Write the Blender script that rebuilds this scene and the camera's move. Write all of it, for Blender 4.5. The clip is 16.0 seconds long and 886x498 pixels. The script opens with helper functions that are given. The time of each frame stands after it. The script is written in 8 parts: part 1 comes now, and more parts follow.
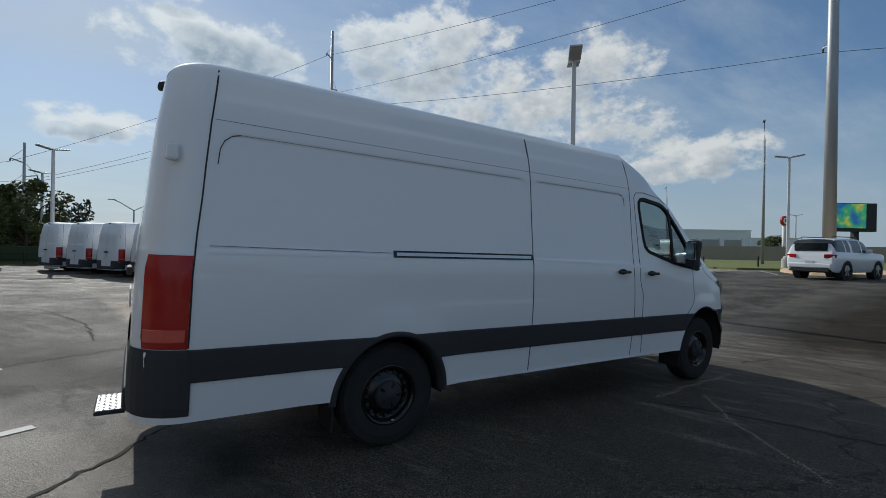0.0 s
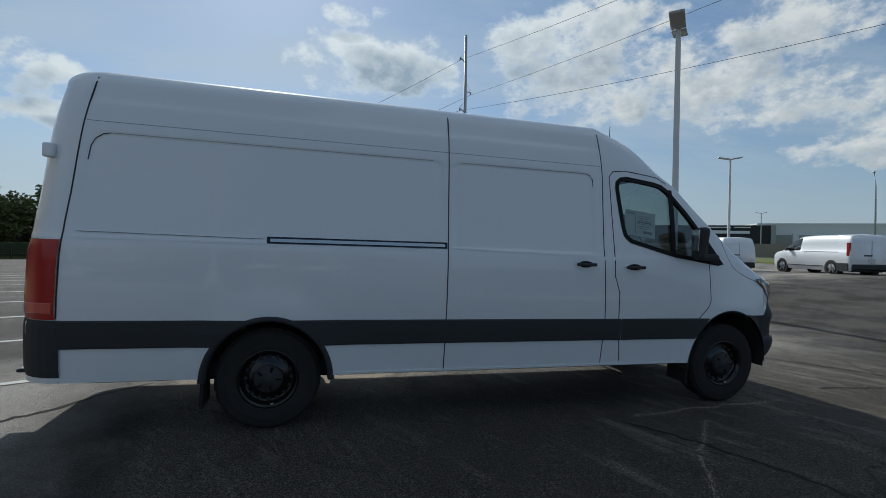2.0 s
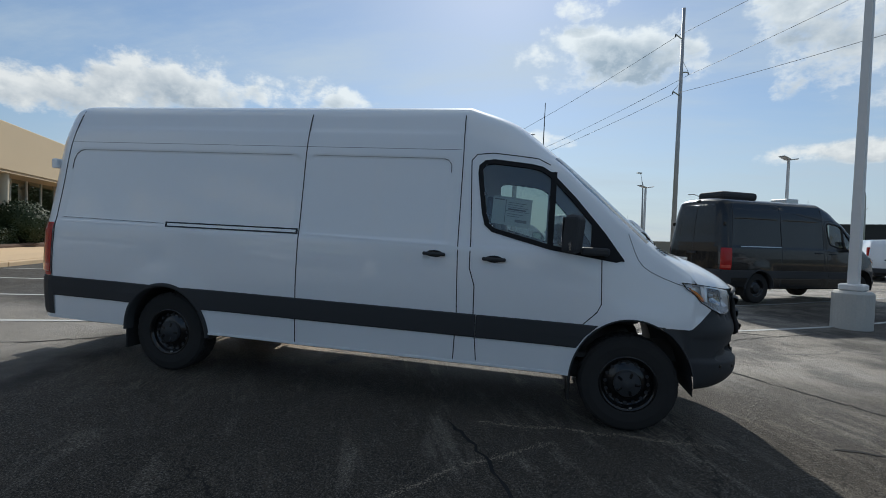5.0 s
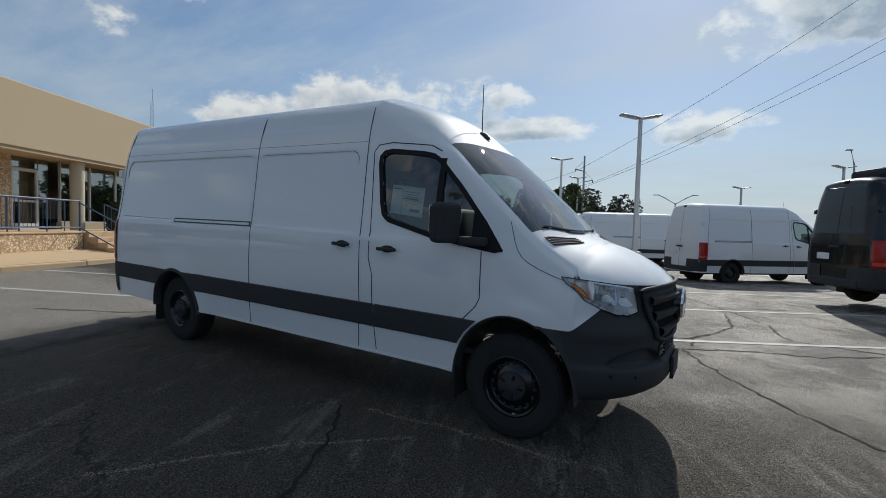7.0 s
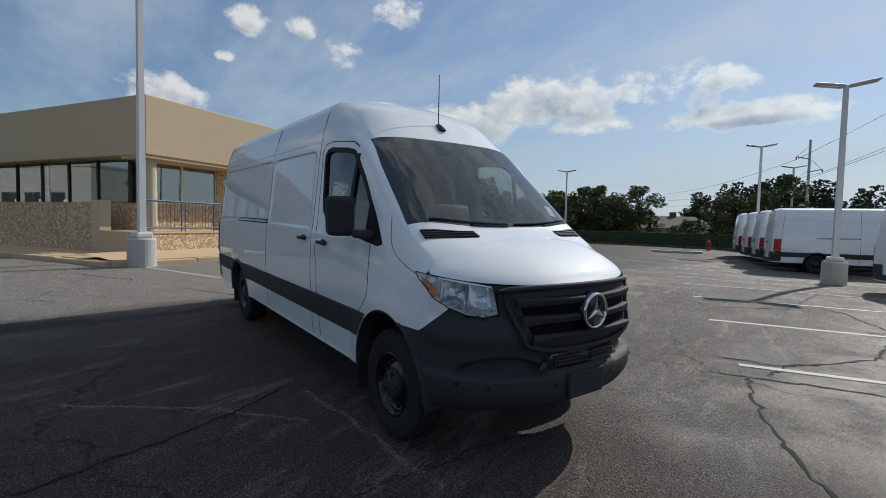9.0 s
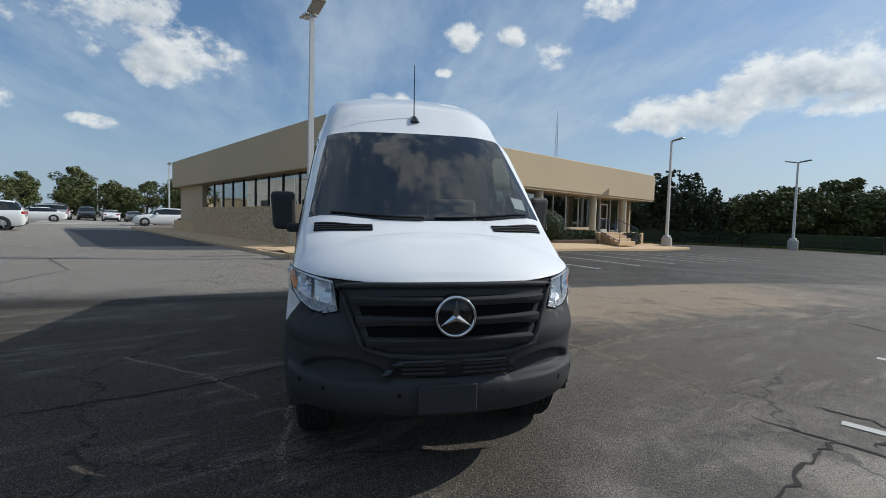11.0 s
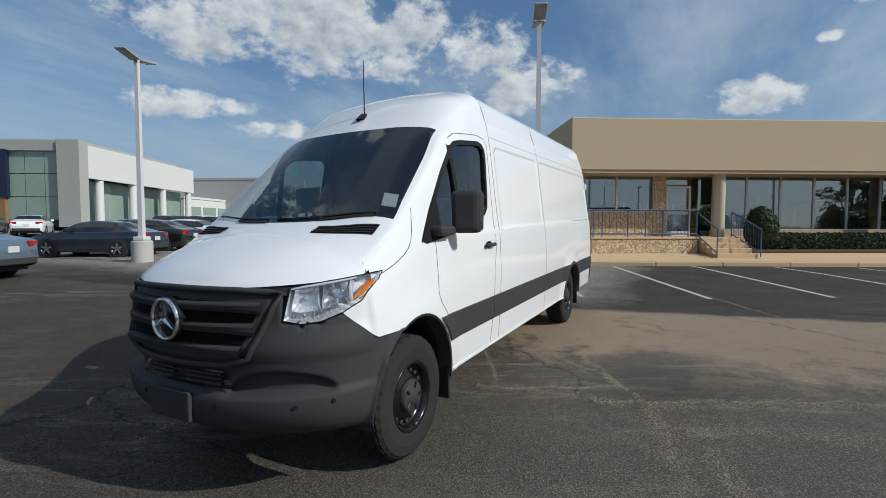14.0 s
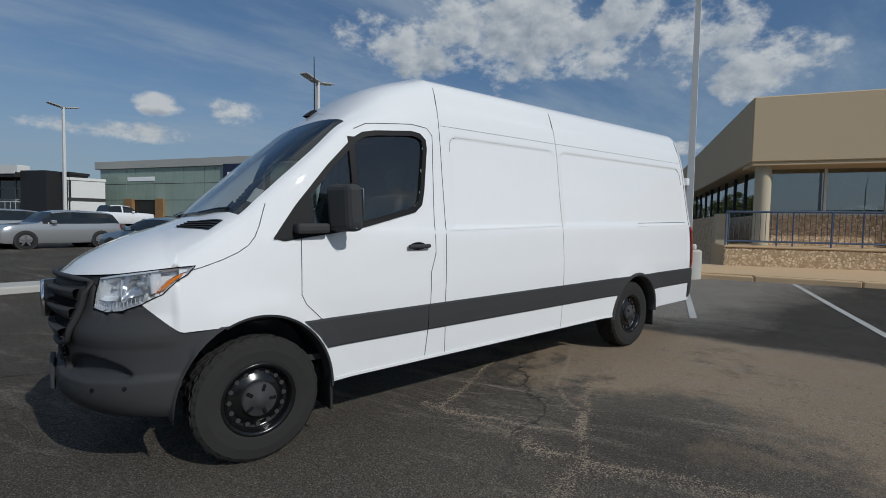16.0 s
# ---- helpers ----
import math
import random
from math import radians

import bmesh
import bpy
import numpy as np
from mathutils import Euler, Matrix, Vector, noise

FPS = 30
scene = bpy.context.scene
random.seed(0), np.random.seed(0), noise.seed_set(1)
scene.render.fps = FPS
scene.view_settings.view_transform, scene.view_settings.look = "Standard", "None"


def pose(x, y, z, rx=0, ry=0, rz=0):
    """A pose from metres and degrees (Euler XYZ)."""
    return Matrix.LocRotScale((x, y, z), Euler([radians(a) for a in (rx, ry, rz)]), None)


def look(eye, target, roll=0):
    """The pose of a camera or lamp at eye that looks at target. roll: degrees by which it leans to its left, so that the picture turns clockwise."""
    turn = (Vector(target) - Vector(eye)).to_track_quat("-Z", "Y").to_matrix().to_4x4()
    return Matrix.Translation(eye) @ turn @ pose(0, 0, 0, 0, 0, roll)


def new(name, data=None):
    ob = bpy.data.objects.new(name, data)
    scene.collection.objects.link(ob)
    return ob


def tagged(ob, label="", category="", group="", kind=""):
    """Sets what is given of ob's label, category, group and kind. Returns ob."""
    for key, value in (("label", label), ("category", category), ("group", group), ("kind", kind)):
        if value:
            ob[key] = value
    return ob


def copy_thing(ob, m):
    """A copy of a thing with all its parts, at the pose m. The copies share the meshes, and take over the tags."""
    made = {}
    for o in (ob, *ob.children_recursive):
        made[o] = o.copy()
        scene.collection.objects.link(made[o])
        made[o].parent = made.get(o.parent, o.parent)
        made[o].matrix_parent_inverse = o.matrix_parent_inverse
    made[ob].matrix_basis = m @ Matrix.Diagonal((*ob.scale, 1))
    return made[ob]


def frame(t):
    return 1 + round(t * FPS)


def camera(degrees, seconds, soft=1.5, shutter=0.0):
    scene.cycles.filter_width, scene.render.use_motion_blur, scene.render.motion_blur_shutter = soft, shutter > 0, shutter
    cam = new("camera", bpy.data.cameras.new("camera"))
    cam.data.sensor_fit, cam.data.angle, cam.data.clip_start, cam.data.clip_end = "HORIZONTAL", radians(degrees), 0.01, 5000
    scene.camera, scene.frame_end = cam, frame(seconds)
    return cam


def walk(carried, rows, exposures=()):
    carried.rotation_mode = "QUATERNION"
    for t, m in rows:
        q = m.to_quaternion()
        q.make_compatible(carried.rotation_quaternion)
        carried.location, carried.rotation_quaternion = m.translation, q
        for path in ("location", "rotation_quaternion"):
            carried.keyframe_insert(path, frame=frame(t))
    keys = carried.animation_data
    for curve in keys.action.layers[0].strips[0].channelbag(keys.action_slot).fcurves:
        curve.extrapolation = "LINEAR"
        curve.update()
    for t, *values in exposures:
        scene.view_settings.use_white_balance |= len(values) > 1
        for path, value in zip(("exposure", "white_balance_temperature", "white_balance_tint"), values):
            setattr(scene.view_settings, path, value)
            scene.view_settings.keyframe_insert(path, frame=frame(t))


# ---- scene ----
import functools

cam = camera(86.3, 16.0, soft=0.9)
# the path is given in the frame of the white van, which stands on a slightly sloping lot
UP = Vector((-0.0222, 0.0115, 1.0)).normalized()
PIVOT = Matrix.Translation((-2.2, 0.0, 0.0))
LEAN = PIVOT @ UP.rotation_difference(Vector((0, 0, 1))).to_matrix().to_4x4() @ PIVOT.inverted()
PATH = [
    (0, (-5.988, -4.108, 1.521), (-4.891, -2.436, 1.518), 2.4),
    (0.5, (-5.483, -4.302, 1.509), (-4.53, -2.544, 1.495), 2.1),
    (1, (-4.986, -4.471, 1.508), (-4.168, -2.646, 1.482), 2.0),
    (1.5, (-4.497, -4.625, 1.496), (-3.826, -2.741, 1.466), 2.0),
    (2, (-4.013, -4.756, 1.502), (-3.49, -2.826, 1.472), 2.3),
    (2.5, (-3.508, -4.878, 1.511), (-3.138, -2.913, 1.482), 2.5),
    (3, (-2.989, -4.978, 1.518), (-2.77, -2.99, 1.49), 2.7),
    (3.5, (-2.445, -5.033, 1.523), (-2.378, -3.035, 1.49), 2.8),
    (4, (-1.899, -5.034, 1.531), (-1.983, -3.036, 1.488), 3.1),
    (4.2, (-1.653, -5.032, 1.518), (-1.802, -3.038, 1.47), 2.9),
    (6.3, (0.584, -4.501, 1.638), (-0.23, -2.68, 1.492), 3.2),
    (6.5, (0.805, -4.398, 1.64), (-0.075, -2.607, 1.498), 2.7),
    (7, (1.31, -4.117, 1.624), (0.275, -2.411, 1.489), 2.3),
    (7.5, (1.785, -3.783, 1.631), (0.597, -2.18, 1.494), 2.0),
    (8, (2.2, -3.41, 1.623), (0.859, -1.933, 1.479), 1.7),
    (8.5, (2.559, -3.001, 1.627), (1.07, -1.675, 1.476), 1.5),
    (9, (2.885, -2.571, 1.63), (1.269, -1.404, 1.476), 1.5),
    (9.2, (2.984, -2.387, 1.626), (1.322, -1.284, 1.469), 1.5),
    (11.3, (3.554, -0.284, 1.6), (1.578, -0.025, 1.442), 1.1),
    (11.5, (3.565, -0.084, 1.593), (1.577, 0.081, 1.439), 1.1),
    (12, (3.502, 0.456, 1.588), (1.509, 0.375, 1.439), 0.8),
    (12.5, (3.36, 1.001, 1.584), (1.39, 0.694, 1.439), 0.3),
    (13, (3.126, 1.535, 1.572), (1.2, 1.015, 1.433), -0.4),
    (13.5, (2.866, 2.034, 1.555), (1.007, 1.309, 1.424), -0.7),
    (14, (2.549, 2.502, 1.534), (0.783, 1.572, 1.407), -1.1),
    (14.5, (2.192, 2.929, 1.526), (0.539, 1.81, 1.401), -1.2),
    (15, (1.783, 3.268, 1.507), (0.254, 1.984, 1.384), -1.1),
    (15.5, (1.355, 3.61, 1.487), (-0.041, 2.183, 1.37), -0.8),
    (16, (0.91, 3.88, 1.481), (-0.339, 2.321, 1.372), -0.3),
]
# seconds, stops, kelvin, tint: bluer and a little green against the light
EXPOSURES = [
    (0.0, 0.14, 6400, 6), (1.0, 0.16, 6350, 5), (3.0, 0.10, 6250, 3), (3.5, 0.28, 6300, 3), (4.0, 0.42, 6350, 4), (7.0, 0.24, 6500, 7), (9.0, 0.26, 6500, 8),
    (11.5, 0.42, 6350, 6), (13.5, 0.33, 6350, 6), (14.5, 0.06, 6250, 6), (16.0, -0.22, 6200, 7),
]
walk(cam, [(t, LEAN @ look(eye, target, roll)) for t, eye, target, roll in PATH], EXPOSURES)

# ---- sky and sun ----
SUN_AZ, SUN_EL = 96.0, 35.6
world = bpy.data.worlds.new("sky")
scene.world = world
world.use_nodes = True


# heaped clouds: bearing, height, half width, half height in degrees
SKY_BEARING = 144.0
CLOUDS = [
    (82, 20.6, 8.0, 2.9), (86.3, 25.2, 2.6, 1.1), (83, 25.4, 1.3, 0.9), (58, 20.5, 9.5, 5.0), (65, 23, 5.0, 3.0), (49, 17.5, 9.0, 3.4), (40, 20.5, 6.0, 2.8),
    (38, 14, 6.5, 2.4), (30, 9.8, 7.0, 2.2), (61, 9.2, 8.0, 0.9), (131, 14.6, 6.5, 2.6), (118, 15, 6.0, 2.2), (112, 11.6, 6.5, 1.2), (126, 11.5, 5.0, 1.0),
    (93.5, 11.2, 4.5, 1.5), (166.5, 20.8, 2.2, 1.4), (161.4, 21.1, 1.6, 1.0), (156.4, 18.8, 2.0, 1.5), (150, 23.5, 2.5, 1.4), (169, 17.2, 0.9, 0.5), (142, 12, 6.0, 1.9),
    (134.5, 13.8, 4.0, 2.0), (175, 13, 4.0, 1.4), (203, 19, 4.6, 3.8), (198, 16, 5.0, 2.4), (221, 23, 11.5, 5.0), (214, 18.6, 4.5, 2.0), (235, 20.3, 7.0, 2.6),
    (216, 9.6, 5.0, 1.1), (236.4, 12.6, 6.0, 1.3), (228, 10.6, 4.0, 0.9), (205, 8.7, 1.8, 0.7), (255.3, 11.6, 2.6, 1.2), (262, 11.7, 2.0, 0.9), (266, 8.6, 5.5, 0.9), (99, 31, 6, 2.0),
]


def sky_nodes():
    nt = world.node_tree
    nt.nodes.clear()
    add, link = nt.nodes.new, nt.links.new
    out, bg = add("ShaderNodeOutputWorld"), add("ShaderNodeBackground")
    sky = add("ShaderNodeTexSky")
    sky.sky_type, sky.sun_disc = "NISHITA", False
    sky.sun_elevation, sky.sun_rotation = radians(SUN_EL), radians(90 - SUN_AZ)
    sky.air_density, sky.dust_density, sky.ozone_density = 1.0, 0.35, 2.2
    tc, sep = add("ShaderNodeTexCoord"), add("ShaderNodeSeparateXYZ")
    link(tc.outputs["Generated"], sep.inputs[0])

    def mth(op, a, b, clamp=False):
        n = add("ShaderNodeMath")
        n.operation, n.use_clamp = op, clamp
        for k, v in enumerate((a, b)):
            if isinstance(v, (int, float)):
                n.inputs[k].default_value = v
            else:
                link(v, n.inputs[k])
        return n.outputs[0]

    def vec(op, a, b, c=None):
        n = add("ShaderNodeVectorMath")
        n.operation = op
        for k, v in enumerate((a, b, c)):
            if isinstance(v, tuple):
                n.inputs[k].default_value = v
            elif v is not None:
                link(v, n.inputs[k])
        return n.outputs["Value"] if op == "DOT_PRODUCT" else n.outputs[0]

    def ramp(src, lo, hi, a=0.0, z=1.0):
        r = add("ShaderNodeMapRange")
        r.interpolation_type = "SMOOTHSTEP"
        link(src, r.inputs[0])
        for k, v in enumerate((lo, hi, a, z)):
            r.inputs[k + 1].default_value = v
        return r.outputs[0]

    def noise(coord, scale, detail, rough, shift=(0.0, 0.0, 0.0), stretch=(1.0, 1.0, 1.0)):
        n = add("ShaderNodeTexNoise")
        n.inputs["Scale"].default_value, n.inputs["Detail"].default_value = scale, detail
        n.inputs["Roughness"].default_value = rough
        link(vec("MULTIPLY_ADD", coord, stretch, shift), n.inputs["Vector"])
        return n.outputs[0]

    def blend(fac, c1, c2, mode="MIX"):
        n = add("ShaderNodeMix")
        n.data_type, n.blend_type = "RGBA", mode
        for k, v in ((0, fac), (6, c1), (7, c2)):
            if isinstance(v, tuple):
                n.inputs[k].default_value = (*v, 1)
            elif isinstance(v, float):
                n.inputs[k].default_value = v
            else:
                link(v, n.inputs[k])
        return n.outputs[2]

    ray = tc.outputs["Generated"]
    to_sun = (math.cos(radians(SUN_AZ)) * math.cos(radians(SUN_EL)), math.sin(radians(SUN_AZ)) * math.cos(radians(SUN_EL)), math.sin(radians(SUN_EL)))
    sunward = vec("DOT_PRODUCT", ray, to_sun)
    # bearing and height of the view in degrees, the bearing counted from the sky over the tan building
    turn = radians(SKY_BEARING)
    ahead = vec("DOT_PRODUCT", ray, (math.cos(turn), math.sin(turn), 0.0))
    aside = vec("DOT_PRODUCT", ray, (-math.sin(turn), math.cos(turn), 0.0))
    bearing = mth("MULTIPLY", mth("ARCTAN2", aside, ahead), 180 / math.pi)
    height = mth("MULTIPLY", mth("ARCSINE", sep.outputs[2], 0.0), 180 / math.pi)
    comb = add("ShaderNodeCombineXYZ")
    link(bearing, comb.inputs[0])
    link(height, comb.inputs[1])
    # heaped clouds, one soft oval each, broken up by billows
    def ovals(up):
        """Nearness to the heaps: 1 in a middle, 0 on an edge; up looks that many degrees higher."""
        near = None
        for az, el, wide, tall in CLOUDS:
            off = vec("MULTIPLY_ADD", comb.outputs[0], (0.85 / wide, 0.85 / tall, 0.0), (0.85 * (SKY_BEARING - az) / wide, 0.85 * (up - el) / tall, 0.0))
            d = vec("DOT_PRODUCT", off, off)
            near = d if near is None else mth("MINIMUM", near, d)
        return mth("SUBTRACT", 1.0, mth("MINIMUM", near, 4.0))

    oval = ovals(0.0)
    over = ovals(1.5)
    # loose heaps over the rest of the sky, above the view
    deck = add("ShaderNodeCombineXYZ")
    zz = mth("ADD", mth("MAXIMUM", sep.outputs[2], 0.0), 0.16)
    link(mth("DIVIDE", sep.outputs[0], zz), deck.inputs[0])
    link(mth("DIVIDE", sep.outputs[1], zz), deck.inputs[1])
    loose = mth("MULTIPLY", mth("SUBTRACT", noise(deck.outputs[0], 1.5, 3, 0.5, (9.3, 6.5, 0.0)), 0.50), 9.0)
    loose = mth("SUBTRACT", loose, ramp(sep.outputs[2], 0.46, 0.58, 4.0, 0.0))
    oval = mth("MAXIMUM", oval, loose)
    billow = noise(ray, 11.0, 9, 0.62, (3.1, 1.2, 0.4), (1.0, 1.0, 1.5))
    lit = noise(ray, 11.0, 5, 0.55, tuple(a + 0.022 * b for a, b in zip((3.1, 1.2, 0.4), to_sun)), (1.0, 1.0, 1.5))
    ragged = mth("MULTIPLY", mth("SUBTRACT", billow, 0.5), 5.6)
    heap = mth("ADD", oval, ragged)
    puff = ramp(heap, -0.15, 0.95)
    # grey where more cloud lies above, bright along the upper edges
    core = mth("MULTIPLY", ramp(mth("ADD", mth("MAXIMUM", over, loose), mth("MULTIPLY", ragged, 0.8)), -0.1, 1.2), ramp(heap, 0.05, 0.8))
    back = ramp(sunward, 0.72, 0.97)
    relief = mth("MULTIPLY", mth("SUBTRACT", lit, billow), 2.6)
    shine = mth("SUBTRACT", mth("SUBTRACT", 1.0, mth("MULTIPLY", core, mth("ADD", mth("MULTIPLY", back, 0.34), 0.46))), relief)
    white = blend(back, (7.4, 7.5, 7.6), (7.4, 7.8, 8.2))
    shade = blend(back, (2.6, 3.2, 4.0), (2.7, 3.5, 4.4))
    cloud = blend(mth("MULTIPLY", shine, 1.0, True), shade, white)
    # high streaks and a veil of haze
    streak = ramp(noise(deck.outputs[0], 0.55, 8, 0.62, (8.4, 5.9, 0.0), (1.0, 2.3, 1.0)), 0.40, 0.74)
    base = blend(0.35, sky.outputs[0], (0.75, 1.85, 4.0))
    high = blend(mth("MULTIPLY", streak, 0.72), base, (4.5, 5.3, 6.2))
    # pale haze low over the horizon, thicker towards the sun
    low = mth("MULTIPLY", ramp(sep.outputs[2], 0.30, -0.02), 0.80)
    hazy = blend(low, high, blend(ramp(sunward, -0.2, 0.9), (3.1, 4.0, 5.1), (4.2, 5.0, 5.8)))
    full = blend(mth("MULTIPLY", puff, 0.94), hazy, cloud)
    # bright haze round the sun
    glow = blend(mth("MULTIPLY", ramp(sunward, 0.45, 1.0), 0.22), full, (3.2, 3.4, 3.6), "ADD")
    link(glow, bg.inputs[0])
    bg.inputs[1].default_value = 0.080
    link(bg.outputs[0], out.inputs[0])


sky_nodes()
sun = new("sun", bpy.data.lights.new("sun", "SUN"))
sun.data.energy, sun.data.angle, sun.data.color = 3.0, radians(0.53), (1.0, 0.955, 0.90)
to_sun = Vector((math.cos(radians(SUN_AZ)) * math.cos(radians(SUN_EL)), math.sin(radians(SUN_AZ)) * math.cos(radians(SUN_EL)), math.sin(radians(SUN_EL))))
sun.matrix_world = look(to_sun * 60, (0, 0, 0))

# ---- materials ----
def mat(name, color, rough=0.5, metal=0.0, spec=0.5, coat=0.0, noise_scale=0.0, amount=0.0, bump=0.0, fine=0.0, coords="Object", color2=None, emit=0.0):
    """A principled material; colour and roughness vary at two scales, with an optional fine relief."""
    m = bpy.data.materials.new(name)
    m.use_nodes = True
    nt = m.node_tree
    b = nt.nodes["Principled BSDF"]
    b.inputs["Base Color"].default_value = (*color, 1)
    b.inputs["Roughness"].default_value = rough
    b.inputs["Metallic"].default_value = metal
    b.inputs["Specular IOR Level"].default_value = spec
    b.inputs["Coat Weight"].default_value = coat
    b.inputs["Coat Roughness"].default_value = 0.03
    if emit:
        b.inputs["Emission Color"].default_value = (*color, 1)
        b.inputs["Emission Strength"].default_value = emit
    if noise_scale:
        add, link = nt.nodes.new, nt.links.new
        tc = add("ShaderNodeTexCoord")
        big, small = add("ShaderNodeTexNoise"), add("ShaderNodeTexNoise")
        for n, sc, det in ((big, noise_scale, 4), (small, fine or noise_scale * 14, 6)):
            n.inputs["Scale"].default_value, n.inputs["Detail"].default_value = sc, det
            link(tc.outputs[coords], n.inputs["Vector"])
        mix, mix2 = add("ShaderNodeMix"), add("ShaderNodeMix")
        mix.data_type = mix2.data_type = "RGBA"
        c2 = color2 or tuple(c * (1 - amount) for c in color)
        mix.inputs[6].default_value, mix.inputs[7].default_value = (*color, 1), (*c2, 1)
        link(big.outputs[0], mix.inputs[0])
        link(mix.outputs[2], mix2.inputs[6])
        mix2.inputs[7].default_value = (*[c * (1 - amount * 0.8) for c in c2], 1)
        half = add("ShaderNodeMath")
        half.operation = "MULTIPLY"
        half.inputs[1].default_value = 0.6
        link(small.outputs[0], half.inputs[0])
        link(half.outputs[0], mix2.inputs[0])
        link(mix2.outputs[2], b.inputs["Base Color"])
        if bump:
            bp = add("ShaderNodeBump")
            bp.inputs["Strength"].default_value, bp.inputs["Distance"].default_value = 1.0, bump
            link(small.outputs[0], bp.inputs["Height"])
            link(bp.outputs[0], b.inputs["Normal"])
    return m


def glass_mat(name, tint, rough=0.0, face=0.06):
    """Thin glass: clear towards the viewer, mirror-like at a slant; face is its reflection seen straight on."""
    m = bpy.data.materials.new(name)
    m.use_nodes = True
    nt = m.node_tree
    nt.nodes.clear()
    add, link = nt.nodes.new, nt.links.new
    out, mix, tr, gl, lw = (add("ShaderNode" + n) for n in ("OutputMaterial", "MixShader", "BsdfTransparent", "BsdfGlossy", "LayerWeight"))
    tr.inputs[0].default_value = (*tint, 1)
    gl.inputs["Roughness"].default_value = rough
    lw.inputs[0].default_value = 0.5
    pw, ma = add("ShaderNodeMath"), add("ShaderNodeMath")
    pw.operation, ma.operation = "POWER", "MULTIPLY_ADD"
    pw.inputs[1].default_value = 4.0
    ma.inputs[1].default_value, ma.inputs[2].default_value = 1 - face, face
    link(lw.outputs["Facing"], pw.inputs[0])
    link(pw.outputs[0], ma.inputs[0])
    link(ma.outputs[0], mix.inputs[0])
    link(tr.outputs[0], mix.inputs[1])
    link(gl.outputs[0], mix.inputs[2])
    link(mix.outputs[0], out.inputs[0])
    return m


WHITE = mat("white_paint", (0.79, 0.80, 0.81), 0.55, spec=0.15, coat=1.0, noise_scale=0.7, amount=0.03)
BLACK_PAINT = mat("black_paint", (0.010, 0.011, 0.012), 0.25, spec=0.3, coat=0.4, noise_scale=0.8, amount=0.2)
PLASTIC = mat("grained_black_plastic", (0.054, 0.0555, 0.058), 0.6, spec=0.12, noise_scale=2.0, amount=0.15, bump=0.0006, fine=420)
GLOSS_BLACK = mat("gloss_black", (0.008, 0.008, 0.009), 0.12)
RUBBER = mat("tyre_rubber", (0.042, 0.041, 0.040), 0.85, spec=0.10, noise_scale=6, amount=0.3, bump=0.001, fine=120)
WHEEL_BLACK = mat("black_steel_wheel", (0.007, 0.007, 0.0075), 0.2, noise_scale=5, amount=0.2)
GRILLE_DARK = mat("dark_grille_mesh", (0.006, 0.006, 0.0065), 0.9, spec=0.1)
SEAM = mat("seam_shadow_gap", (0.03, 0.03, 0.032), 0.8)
CHROME = mat("chrome", (0.75, 0.76, 0.78), 0.08, 1.0)
ALU = mat("brushed_aluminium", (0.55, 0.56, 0.57), 0.35, 1.0, noise_scale=3, amount=0.1)
RED_LENS = mat("red_lens", (0.46, 0.008, 0.006), 0.25, spec=0.3, coat=0.35, noise_scale=9, amount=0.30)
AMBER = mat("amber_lens", (0.80, 0.22, 0.02), 0.15, coat=1.0)
CLEAR = glass_mat("clear_lens", (0.93, 0.95, 0.97))
TINT = glass_mat("tinted_glass", (0.50, 0.58, 0.56), face=0.11)
WINDOW_BLACK = mat("satin_black_window_rubber", (0.010, 0.010, 0.011), 0.6, spec=0.2)
SCREEN_GLASS = glass_mat("windscreen_glass", (0.46, 0.53, 0.54), face=0.12)
CABIN = mat("dark_cabin_trim", (0.03, 0.03, 0.032), 0.7, noise_scale=3, amount=0.2, bump=0.0005, fine=300)
CABIN_GREY = mat("grey_cabin_trim", (0.16, 0.165, 0.17), 0.75, noise_scale=3, amount=0.2)
PAPER = mat("paper", (0.75, 0.76, 0.74), 0.7, noise_scale=4, amount=0.05)
INK = mat("printed_ink", (0.05, 0.05, 0.055), 0.7)
LINE = mat("worn_white_line_paint", (0.60, 0.60, 0.57), 0.7, noise_scale=1.6, amount=0.35, bump=0.001, fine=60)
CONCRETE = mat("tan_concrete", (0.68, 0.485, 0.29), 0.85, noise_scale=0.5, amount=0.22, bump=0.002, fine=40, coords="Object")
POLE_PAINT = mat("white_pole_paint", (0.66, 0.66, 0.65), 0.45, noise_scale=0.8, amount=0.12)
POLE_BASE = mat("pale_concrete_base", (0.55, 0.54, 0.50), 0.85, noise_scale=1.5, amount=0.25, bump=0.003, fine=30)
LAMP_HEAD = mat("lamp_head_metal", (0.50, 0.49, 0.47), 0.5, 0.3, noise_scale=2, amount=0.15)
LAMP_LENS = mat("lamp_lens", (0.35, 0.36, 0.38), 0.3)


